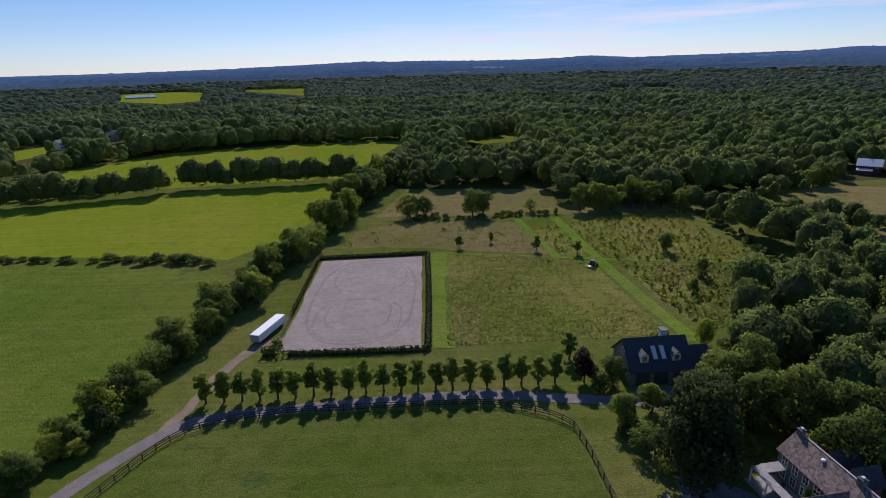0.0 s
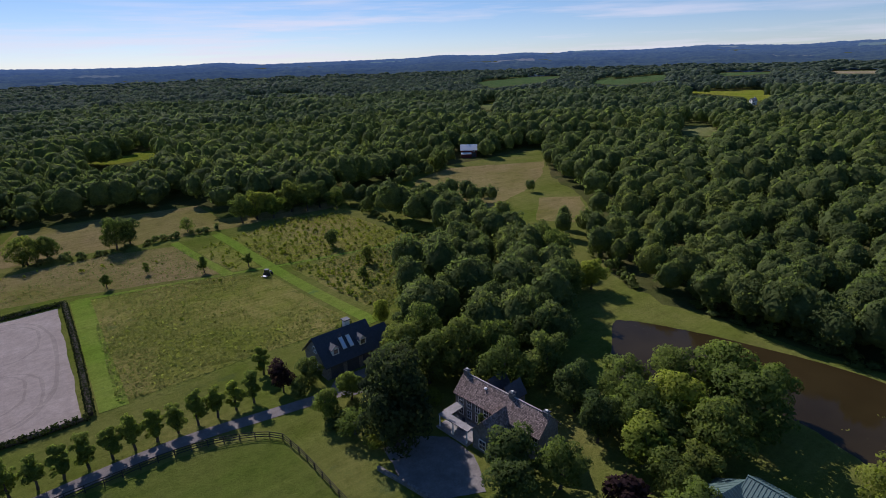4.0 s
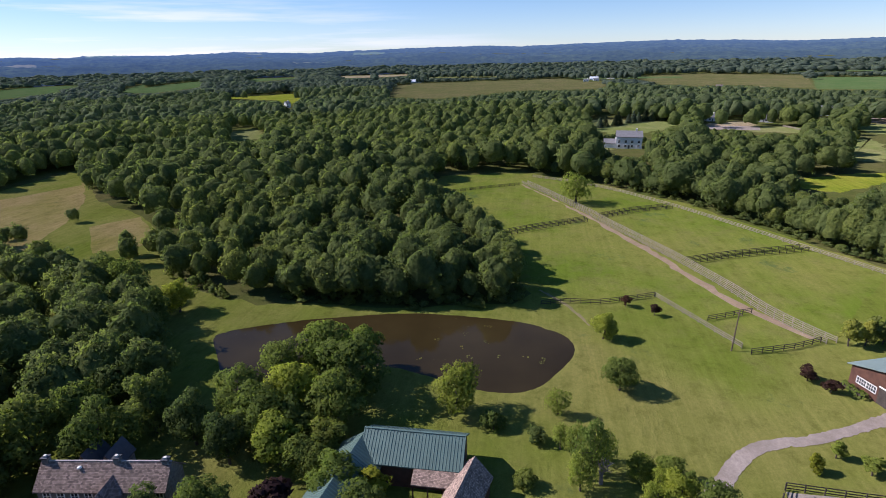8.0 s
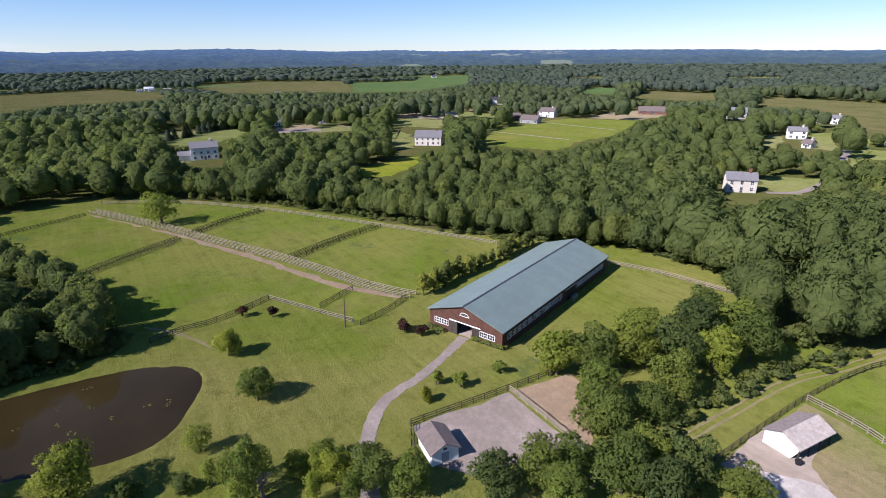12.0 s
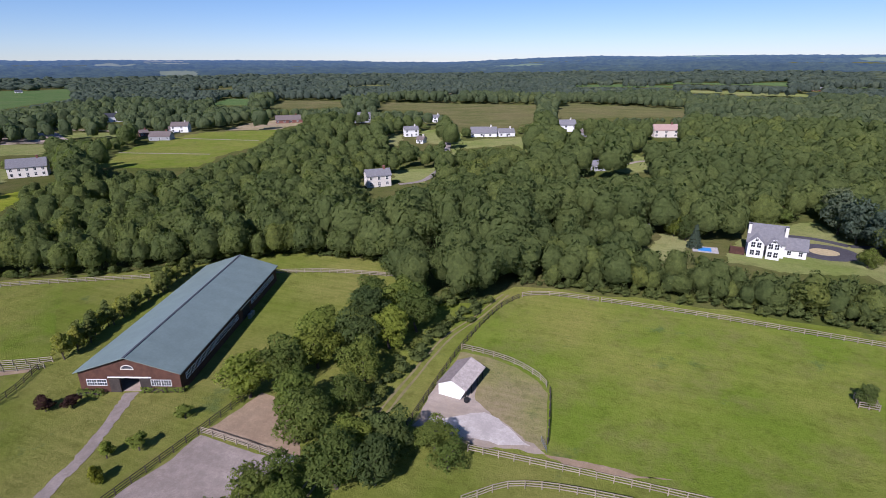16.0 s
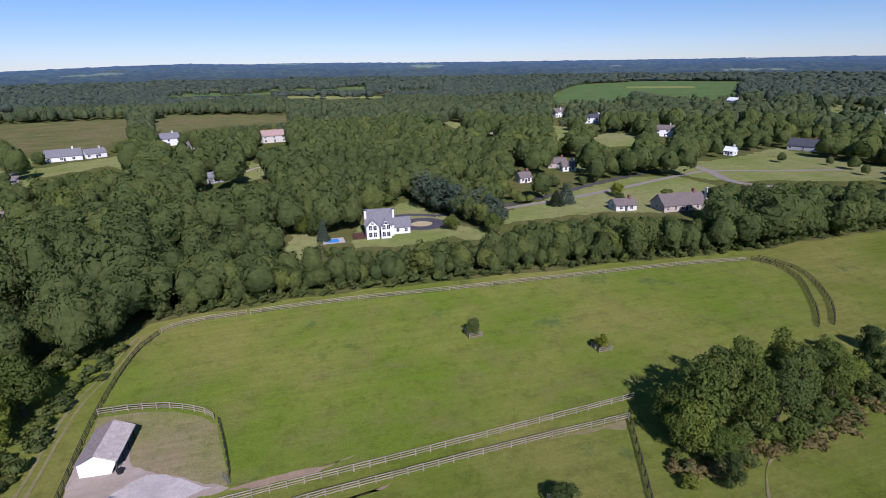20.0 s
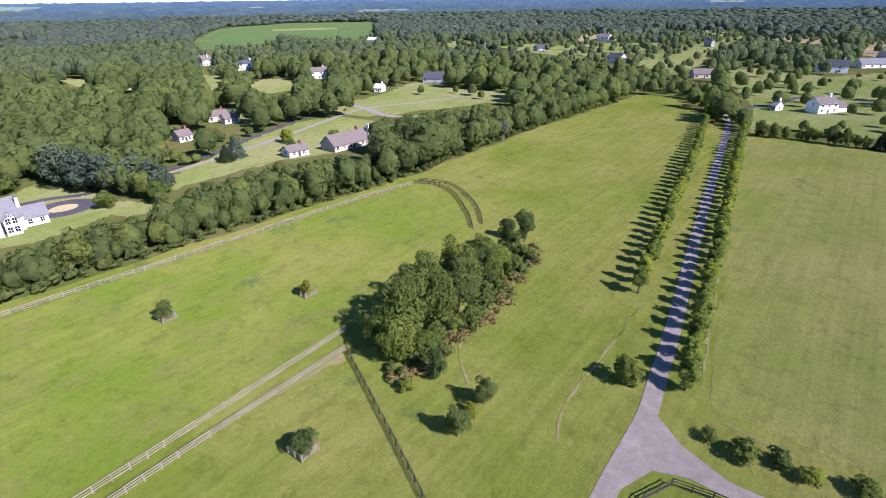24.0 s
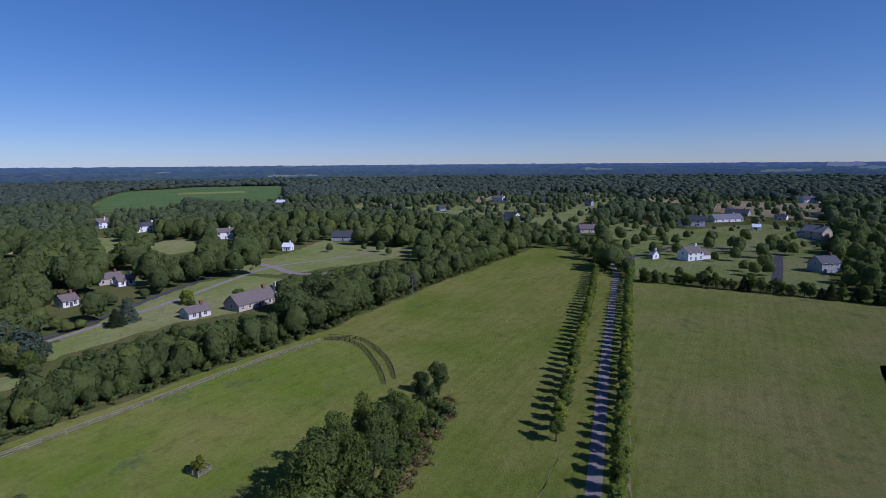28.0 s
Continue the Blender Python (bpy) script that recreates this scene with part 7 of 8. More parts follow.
def trailer():
    L, w = 11.0, 2.45
    ob = thing("semi_trailer", "white box trailer parked on the grass", "trailer", at=pose(-40.3, 113.4, 0, 0, 0, 74) @ Matrix.Diagonal((1, 0.95, 0.64, 1)))
    part("body", box(-L / 2, L / 2, -w / 2, w / 2, 1.05, 3.75, 0.05), M["white"], ob)
    part("roof", box(-L / 2 + 0.04, L / 2 - 0.04, -w / 2 + 0.04, w / 2 - 0.04, 3.752, 3.80), M["white"], ob)
    part("chassis", box(-L / 2 + 0.2, L / 2 - 0.2, -0.5, 0.5, 0.8, 1.046), M["slate"], ob)
    for xx in (-3.9, -2.7):
        for s in (-1, 1):
            bm = bmesh.new()
            tube_into(bm, (xx, s * 0.65, 0.5), (xx, s * 1.15, 0.5), 0.5, 0.5, 16)
            wh = part("wheel", bm, M["black"], ob)
            bm = bmesh.new()
            tube_into(bm, (xx, s * 1.1, 0.5), (xx, s * 1.17, 0.5), 0.25, 0.22, 12)
            part("rim", bm, M["metal"], wh)
    for s in (-1, 1):
        part("landing_leg", box(3.2, 3.4, s * 0.7 - 0.08, s * 0.7 + 0.08, 0.03, 0.8), M["slate"], ob)
    part("rear_door", box(-L / 2 - 0.05, -L / 2 - 0.004, -w / 2 + 0.08, w / 2 - 0.08, 1.15, 3.65), M["grey_wall"], ob)


trailer()


def dormer(ob, m, wall="cream", roof="slate", w=1.5, depth=2.6, h=1.3):
    dm = part("dormer", moved(box(-w / 2, w / 2, -0.1, depth, 0, h), m), M[wall], ob, "white gabled dormer")
    for s in (1, -1):
        bm = bmesh.new()
        v = [bm.verts.new(p) for p in ((0, -0.3, h + 0.75), (0, depth, h + 0.75), (s * (w / 2 + 0.2), depth, h - 0.1), (s * (w / 2 + 0.2), -0.3, h - 0.1))]
        u = [bm.verts.new((q.co.x, q.co.y, q.co.z + 0.1)) for q in v]
        bm.faces.new(v)
        bm.faces.new(u[::-1])
        for i in range(4):
            bm.faces.new((v[i], v[(i + 1) % 4], u[(i + 1) % 4], u[i]))
        bmesh.ops.recalc_face_normals(bm, faces=bm.faces[:])
        part("dormer_roof", moved(bm, m), M[roof], dm)
    bm = bmesh.new()
    v = [bm.verts.new(p) for p in ((-w / 2, -0.1, h), (w / 2, -0.1, h), (0, -0.1, h + 0.72))]
    bm.faces.new(v)
    part("dormer_gable", moved(bm, m), M[wall], dm)
    g = moved(box(-w / 2 + 0.3, w / 2 - 0.3, -0.14, -0.105, 0.35, h - 0.05), m)
    part("pane", g, M["glass"], dm)


def carriage_house():
    w, d, e, rise = 11.5, 9.0, 3.3, 4.2
    ob = thing("carriage_house", "stone carriage house with a dark slate roof and white dormers", "house", at=pose(40.2, 92.6, 0, 0, 0, 4))
    part("wall", gable_walls(w, d, e, rise, 0.35), M["stone"], ob)
    roof_pair(ob, w, d, e, rise, "slate", over=0.5)
    for xx in (-3.6, 0, 3.6):
        part("garage_door", box(xx - 1.35, xx + 1.35, -d / 2 - 0.05, -d / 2 - 0.004, 0.05, 2.6), M["slate"], ob, "dark garage door")
        part("door_frame", box(xx - 1.5, xx + 1.5, -d / 2 - 0.1, -d / 2 - 0.02, 2.6, 2.8), M["cream"], ob)
    for xx in (-3.1, 3.1):
        dormer(ob, pose(xx, -d / 2 + 1.0, e + 0.9))
    for xx in (-0.85, 0.75):
        sk = part("skylight", moved(box(-0.42, 0.42, -1.3, 1.3, 0, 0.16), pose(xx, -d / 4 - 0.2, e + rise / 2 + 0.2, 43, 0, 0)), M["cream"], ob, "white-framed roof window")
        part("pane", moved(box(-0.3, 0.3, -1.15, 1.15, 0.161, 0.18), pose(xx, -d / 4 - 0.2, e + rise / 2 + 0.2, 43, 0, 0)), M["pale_roof"], sk)
    part("cupola", box(1.6, 2.7, 0.4, 1.5, e + rise - 0.9, e + rise + 1.0), M["cream"], ob)
    part("cupola_roof", box(1.4, 2.9, 0.2, 1.7, e + rise + 1.0, e + rise + 1.2), M["slate"], ob)
    part("wing_wall", moved(gable_walls(5.2, 5.6, 2.5, 2.2, 0.3), pose(w / 2 + 2.62, 0.8, 0)), M["stone"], ob)
    roof_pair(ob, 5.2, 5.6, 2.5, 2.2, "slate", pose(w / 2 + 2.62, 0.8, 0), name="wing_roof")
    window(ob, pose(-w / 2, 0, 1.2, 0, 0, -90), 1.1, 1.4)
    window(ob, pose(-w / 2, 0, 4.4, 0, 0, -90), 1.0, 1.2)


carriage_house()


def farmhouse():
    w, d, e, rise = 17.4, 5.0, 4.6, 2.5
    ob = thing("farmhouse", "old farmhouse with a weathered wooden shingle roof", "house", at=pose(51.3, 55.6, 0, 0, 0, -82.4))
    part("wall", gable_walls(w, d, e, rise, 0.35), M["stone"], ob)
    roof_pair(ob, w, d, e, rise, "cedar", over=0.3)
    part("ridge_board", box(-w / 2 - 0.3, w / 2 + 0.3, -0.12, 0.12, e + rise + 0.16, e + rise + 0.26), M["cedar_edge"], ob)
    for xx, r in ((-w / 2 + 0.4, 0.75), (1.6, 0.8), (w / 2 - 0.5, 0.5)):
        c = part("chimney", box(xx - 0.42, xx + 0.42, -0.38, 0.38, e + rise - 0.8, e + rise + r, 0.03), M["stone"], ob, "stone chimney")
        part("chimney_cap", box(xx - 0.5, xx + 0.5, -0.46, 0.46, e + rise + r + 0.004, e + rise + r + 0.12), M["slate"], c)
        part("flue", box(xx - 0.2, xx + 0.2, -0.2, 0.2, e + rise + r + 0.125, e + rise + r + 0.36), M["cream"], c)
    # cross wing at the front
    m = pose(1.4, -d / 2 - 1.6, 0, 0, 0, 90)
    part("wing_wall", moved(gable_walls(5.0, 4.6, 3.4, 2.5, 0.3), m), M["stone"], ob)
    roof_pair(ob, 6.0, 4.6, 3.4, 2.5, "cedar", m @ pose(0.4, 0, 0), over=0.25, name="wing_roof")
    for xx in (-4.6, -1.2):
        m2 = pose(xx, d / 2 + 0.9, 0, 0, 0, 90)
        part("rear_wing_wall", moved(gable_walls(3.6, 2.8, 4.8, 2.0, 0.3), m2), M["stone"], ob)
        roof_pair(ob, 3.8, 2.8, 4.8, 2.0, "slate", m2, over=0.2, name="rear_roof")
    for i in range(4):
        for z in (0.9, 2.9):
            window(ob, pose(-7.4 + i * 1.9, -d / 2, z, 0, 0, 0), 0.9, 1.3)
    for i in range(3):
        window(ob, pose(4.6 + i * 1.7, -d / 2, 2.9, 0, 0, 0), 0.9, 1.3)
    window(ob, pose(1.4, -d / 2 - 4.4, 1.0), 1.2, 1.5)
    bm = bmesh.new()
    bmesh.ops.create_uvsphere(bm, u_segments=12, v_segments=8, radius=0.32, matrix=Matrix.Translation((-3.4, -0.7, e + rise - 0.35)) @ Matrix.Diagonal((1, 1, 0.6, 1)))
    part("roof_dome", bm, M["white"], ob, "small white dome light on the roof", smooth=True)
    part("terrace_roof", box(-8.2, -1.6, -d / 2 - 4.6, -d / 2 - 3.2, 2.6, 2.75), M["patio"], ob, "pale flat porch roof")
    part("terrace_roof", box(-8.4, -6.6, -d / 2 - 3.2, -d / 2 - 0.02, 2.6, 2.75), M["patio"], ob)
    for xx in (-8.1, -5, -1.9):
        part("porch_post", box(xx - 0.08, xx + 0.08, -d / 2 - 4.5, -d / 2 - 4.34, 0.3, 2.6), M["white"], ob)
    part("terrace", box(-8.6, -1.5, -d / 2 - 4.8, -d / 2 - 0.02, 0.0, 0.3), M["patio"], ob, "stone terrace")
    part("door", box(3.0, 3.9, -d / 2 - 0.06, -d / 2 - 0.004, 0.2, 2.2), M["slate"], ob)
    at = pose(51.3, 55.6, 0, 0, 0, -82.4)
    tb = thing("garden_table", "dark round garden table on the terrace", "table", at=at @ pose(-5.2, -d / 2 - 2.0, 0.3))
    bm = bmesh.new()
    tube_into(bm, (0, 0, 0.7), (0, 0, 0.75), 0.6, 0.6, 16)
    part("tabletop", bm, M["slate"], tb)
    bm = bmesh.new()
    tube_into(bm, (0, 0, 0), (0, 0, 0.7), 0.25, 0.05, 8)
    part("pedestal", bm, M["slate"], tb)
    for a in range(4):
        ch = thing("garden_chair", "dark garden chair on the terrace", "chair", "chairs round the garden table", at @ pose(-5.2 + 1.0 * math.cos(a * 1.57 + 0.6), -d / 2 - 2.0 + 1.0 * math.sin(a * 1.57 + 0.6), 0.3, 0, 0, a * 90 + 34))
        part("seat", box(-0.25, 0.25, -0.25, 0.25, 0.42, 0.47), M["slate"], ch)
        part("backrest", box(0.22, 0.27, -0.25, 0.25, 0.48, 0.95), M["slate"], ch)
        for sx in (-0.22, 0.2):
            for sy in (-0.22, 0.2):
                part("leg", box(sx, sx + 0.03, sy, sy + 0.03, 0, 0.42), M["slate"], ch)


M["cedar_edge"] = plain_mat("bleached_ridge_boards", (0.42, 0.38, 0.36), 0.9, var=0.2)
farmhouse()


def stable():
    w, d, e, rise = 14.2, 7.6, 4.0, 2.5
    ob = thing("stable", "brown stable with ribbed green metal roofs and shingled wings", "stable", at=pose(63.5, 15.6, 0, 0, 0, -90))
    part("wall", gable_walls(w, d, e, rise, 0.25), M["brown"], ob)
    roofs = roof_pair(ob, w, d, e, rise, "stable_roof", over=0.4, label="ribbed green metal roof slope")
    slope = math.hypot(d / 2 + 0.4, (d / 2 + 0.4) * rise / (d / 2))
    ang = math.degrees(math.atan2(rise, d / 2))
    rib = bpy.data.meshes.new("rib")
    bm = box(-0.035, 0.035, -slope, 0, 0.0, 0.06)
    bm.to_mesh(rib)
    bm.free()
    rib.materials.append(M["rib"])
    for i in range(32):
        xx = -w / 2 - 0.3 + (w + 0.6) * i / 31
        link_mesh("rib", rib, None, roofs[1], m=pose(xx, 0, e + rise + 0.2, ang, 0, 0))
        link_mesh("rib", rib, None, roofs[0], m=pose(xx, 0, e + rise + 0.2, -ang, 0, 0) @ pose(0, 0, 0, 0, 0, 180))
    part("ridge_cap", box(-w / 2 - 0.4, w / 2 + 0.4, -0.16, 0.16, e + rise + 0.2, e + rise + 0.3), M["stable_roof"], ob)
    # gable window end
    part("loft_door", box(w / 2 + 0.004, w / 2 + 0.06, -0.7, 0.7, 3.4, 5.0), M["fence_dark"], ob)
    # wing with a green roof
    m = pose(-8.6, -7.4, 0, 0, 0, 262)
    wl2, d2, e2, r2 = 14.0, 7.0, 3.4, 2.4
    part("wing_wall", moved(gable_walls(wl2, d2, e2, r2, 0.25), m), M["brown"], ob)
    wr = roof_pair(ob, wl2, d2, e2, r2, "stable_roof", m, over=0.4, name="wing_roof", label="ribbed green metal roof slope")
    s2, a2 = math.hypot(d2 / 2 + 0.4, (d2 / 2 + 0.4) * r2 / (d2 / 2)), math.degrees(math.atan2(r2, d2 / 2))
    for i in range(30):
        xx = -wl2 / 2 - 0.3 + (wl2 + 0.6) * i / 29
        link_mesh("rib", rib, None, wr[1], m=m @ pose(xx, 0, e2 + r2 + 0.2, a2, 0, 0) @ Matrix.Diagonal((1, s2 / slope, 1, 1)))
        link_mesh("rib", rib, None, wr[0], m=m @ pose(xx, 0, e2 + r2 + 0.2, -a2, 0, 0) @ pose(0, 0, 0, 0, 0, 180) @ Matrix.Diagonal((1, s2 / slope, 1, 1)))
    # shingled lean-to and gabled wing towards the yard
    lean = bmesh.new()
    v = [lean.verts.new(p) for p in ((0.6, -d / 2 - 0.1, 3.8), (7.2, -d / 2 - 0.1, 3.8), (7.2, -d / 2 - 2.6, 2.9), (0.6, -d / 2 - 2.6, 2.9))]
    u = [lean.verts.new((q.co.x, q.co.y, q.co.z + 0.15)) for q in v]
    lean.faces.new(v[::-1])
    lean.faces.new(u)
    for i in range(4):
        lean.faces.new((v[i], v[(i + 1) % 4], u[(i + 1) % 4], u[i]))
    bmesh.ops.recalc_face_normals(lean, faces=lean.faces[:])
    uv_slope(part("lean_to_roof", lean, M["cedar_warm"], ob, "shingled lean-to roof"))
    for xx in (0.8, 2.9, 5.0, 7.0):
        part("post", box(xx - 0.08, xx + 0.08, -d / 2 - 2.5, -d / 2 - 2.34, 0, 2.9), M["brown"], ob)
    m3 = pose(8.0, -7.0, 0, 0, 0, 257)
    part("wing_wall", moved(gable_walls(8.4, 4.6, 3.0, 2.4, 0.25), m3), M["brown"], ob)
    roof_pair(ob, 8.4, 4.6, 3.0, 2.4, "cedar_warm", m3, over=0.35, name="wing_roof", label="shingled wing roof")
    window(ob, pose(3.2, -d / 2, 1.2), 1.6, 1.2, 2)
    part("trunk_box", box(5.0, 6.2, -d / 2 - 1.0, -d / 2 - 0.4, 0.05, 0.75, 0.03), M["cream"], ob)


M["rib"] = plain_mat("green_roof_ribs", (0.145, 0.225, 0.20), 0.4, metal=0.3, var=0.1)
stable()


def white_house():
    w, d, e, rise = 10.0, 9.0, 4.6, 4.4
    ob = thing("white_house", "large white two-storey house with steep grey roofs and two chimneys", "house", at=pose(-36.4, -188.2, 0, 0, 0, 172))
    part("wall", gable_walls(w, d, e, rise), M["white"], ob)
    roof_pair(ob, w, d, e, rise, "grey_roof", over=0.45)
    # two gabled bays towards the garden
    for gx, gw, ge in ((-2.7, 4.4, 4.6), (2.0, 3.6, 4.4)):
        part("bay_wall", moved(gable_walls(3.0, gw, ge, gw * 0.5, 0.25), pose(gx, -d / 2 - 1.3, 0, 0, 0, 90)), M["white"], ob)
        roof_pair(ob, 6.4, gw, ge, gw * 0.5, "grey_roof", pose(gx, -d / 2 + 0.5, 0, 0, 0, 90), over=0.35, name="bay_roof")
        for z in (0.9, 3.4):
            for off in (-0.8, 0.8):
                window(ob, pose(gx + off, -d / 2 - 2.8, z), 1.1, 1.6)
        window(ob, pose(gx, -d / 2 - 2.8, 5.4), 0.8, 0.8)
    for xx in (-4.95, 4.95):
        c = part("chimney", box(xx - 0.42, xx + 0.42, -2.9, -2.0, 0.05, 9.4, 0.03), M["cream"], ob, "tall white chimney")
        part("chimney_cap", box(xx - 0.52, xx + 0.52, -3.0, -1.9, 9.404, 9.56), M["slate"], c)
    # lower garage wing
    part("wing_wall", moved(gable_walls(6.0, 6.6, 2.8, 2.6, 0.25), pose(w / 2 + 3.02, 0.6, 0)), M["white"], ob)
    roof_pair(ob, 6.0, 6.6, 2.8, 2.6, "grey_roof", pose(w / 2 + 3.02, 0.6, 0), name="wing_roof")
    for i in (-1, 1):
        window(ob, pose(w / 2 + 3 + i * 1.5, -2.7, 0.9), 1.0, 1.3)
    for xx in (-3.4, -1.2, 1.2, 3.4):
        window(ob, pose(-xx, d / 2, 3.4, 0, 0, 180), 1.1, 1.5)
    for s in (1, -1):
        window(ob, pose(s * w / 2, 1.4, 3.4, 0, 0, 90 * s), 1.1, 1.5)
    part("deck", box(-9.6, -5.4, -6.4, -0.6, 0.05, 0.9), M["brown"], ob, "raised brown wooden deck")
    for i in range(5):
        part("rail_post", box(-9.55, -9.45, -6.4 + i * 1.4, -6.3 + i * 1.4, 0.9, 1.9), M["brown"], ob)
    part("handrail", box(-9.58, -9.42, -6.4, -0.6, 1.904, 1.98), M["brown"], ob)
    part("garden_door", box(-0.7, 0.5, -d / 2 - 0.05, -d / 2 - 0.004, 0.1, 2.2), M["slate"], ob)
    pl = thing("swimming_pool", "blue garden pool with a pale surround", "pool", at=pose(-18.6, -184.4, 0))
    part("surround", box(-4.4, 3.2, -3, 3, 0.05, 0.16), M["patio"], pl)
    part("pool_water", box(-2.4, 1.6, -1.8, 1.8, 0.162, 0.18), M["blue"], pl)
    h = house(-161, -178.5, 176, 21, 9.5, 2.7, 3.8, "tan_wall", "brown_roof", 0, "long low tan house with a steep brown roof")
    part("chimney", box(9.6, 10.8, -3.5, -2.2, 0.05, 8.6, 0.03), M["cream"], h, "white chimney")
    house(-138.4, -185.6, 170, 9, 7, 2.5, 2.0, "cream", "brown_roof", 0, "small garage with a brown roof", name="garage")
    cov = thing("play_frame", "blue-covered garden play frame", "play frame", at=pose(-131, -157.5, 0))
    part("canopy", box(-1.6, 1.6, -1.2, 1.2, 2.2, 2.45, 0.05), M["blue"], cov)
    for sx in (-1.5, 1.4):
        for sy in (-1.1, 1.0):
            part("leg", box(sx, sx + 0.1, sy, sy + 0.1, 0, 2.2), M["wood_pole"], cov)
    sh = thing("garden_shed", "small white garden shed at the lawn's edge", "shed", at=pose(-0.5, -196, 0, 0, 0, 20))
    part("wall", gable_walls(2.6, 2.4, 2.2, 1.2, 0.12), M["white"], sh)
    roof_pair(sh, 2.6, 2.4, 2.2, 1.2, "grey_roof", over=0.2)


white_house()


def far_barn():
    ob = thing("red_barn", "red barn with a bright pale metal roof", "barn", at=pose(217, 270, 0, 0, 0, -40))
    part("wall", gable_walls(10, 7.6, 4.6, 2.8), M["barn_red"], ob)
    roof_pair(ob, 10, 7.6, 4.6, 2.8, "pale_roof")
    part("lean_to_wall", box(-4.6, 1.4, -6.2, -3.82, 0.05, 2.4), M["barn_red"], ob)
    part("lean_to_roof", moved(box(-4.9, 1.7, -1.5, 1.5, 0, 0.12), pose(0, -5.1, 2.75, 14, 0, 0)), M["pale_roof"], ob)
    part("barn_door", box(2.0, 4.4, -3.88, -3.804, 0.05, 3.0), M["slate"], ob)
    window(ob, pose(3.2, -3.8, 3.5), 1.0, 1.0)


far_barn()


for row in HOUSES:
    dist = math.hypot(row[0], row[1])
    house(*row, far=dist > 420)

# ---- smaller things ----
hedge([(-38.6, 163.6), (-22, 164.6), (-4.6, 165.8)], 1.0, 1.0, "low dark clipped hedge along the riding arena")
hedge([(-4.4, 165.4), (-3.6, 134), (-3.4, 103.6)], 1.2, 1.2, "dark clipped hedge along the riding arena")
hedge([(-3.8, 103.2), (-20, 102.8), (-34.4, 102.8)], 1.1, 1.1, "row of dark rounded hedge shrubs along the arena", gap=0.12)
hedge([(-38.8, 163), (-38, 140), (-37.4, 122)], 0.7, 0.8, "low dark hedge along the riding arena")
fence([(-37.2, 122), (-37.0, 106.5)], light=True, rails=3, step=2.6, curve=False, label="low pale rail beside the riding arena")
hedge([(-38.6, 103), (-35, 103.4)], 2.0, 1.6, "dark brushy shrubs at the arena corner")
tree("bush_dark", -36.6, 107.4, 1.6, 1.6, label="heap of dark brush beside the track")


def weeds():
    """Tall weeds and seedling shrubs over the meadows."""
    rng = np.random.default_rng(21)
    for poly, n, size, mk, lb in (
            (FIELDS[3][4], 6500, 0.34, "weeds", "tall weeds and pale seed heads in the meadow"), (FIELDS[5][4], 5200, 0.46, "weeds", "tall brown weeds over the meadow"),
            (FIELDS[6][4], 4200, 0.46, "weeds", "tall brown weeds over the meadow"), (FIELDS[4][4], 2200, 0.32, "weeds", "sparse weeds on the dry meadow")):
        xs, ys = [p[0] for p in poly], [p[1] for p in poly]
        x, y = rng.uniform(min(xs), max(xs), n * 2), rng.uniform(min(ys), max(ys), n * 2)
        keep = inside(x, y, poly) & (spread(x * 3.1, y * 3.3, 1) + rng.normal(size=len(x)) * 0.2 > 0.45)
        x, y = x[keep][:n], y[keep][:n]
        p = np.stack([x, y, rng.uniform(0.15, 0.7, len(x))], 1)
        v, f, nv = leaf_quads(rng, p, rng.normal(size=(len(x), 3)) * 0.5 + np.array([0, -0.2, 0.8]), size, np.tile([0, 0, 1.0], (len(x), 1)))
        tagged(link_mesh("weeds", fast_mesh("weeds", v, f, M[mk], normals=nv), None), lb, "weeds", kind="stuff")
    # seedling shrubs
    vs, fs, o = [], [], 0
    tpl = [crown(700 + i, 46, 0.1, 10, 5.0, 6, 1.9)[0] for i in range(4)]
    for poly, n in ((FIELDS[5][4], 430), (FIELDS[6][4], 300), (FIELDS[4][4], 16), (FIELDS[3][4], 5), (FIELDS[17][4], 36)):
        xs, ys = [p[0] for p in poly], [p[1] for p in poly]
        x, y = rng.uniform(min(xs), max(xs), n * 3), rng.uniform(min(ys), max(ys), n * 3)
        keep = inside(x, y, poly)
        for px, py in list(zip(x[keep], y[keep]))[:n]:
            v, f, _ = tpl[int(rng.integers(4))]
            s = rng.uniform(0.05, 0.14)
            vs.append(v * np.array([s, s, s]) + np.array([px, py, 0.05]))
            fs.append(f + o)
            o += len(v)
    tagged(link_mesh("seedlings", fast_mesh("seedlings", np.concatenate(vs), np.concatenate(fs), M["leaf_b"]), None), "seedling shrubs dotted over the meadow", "shrubs", kind="stuff")


weeds()


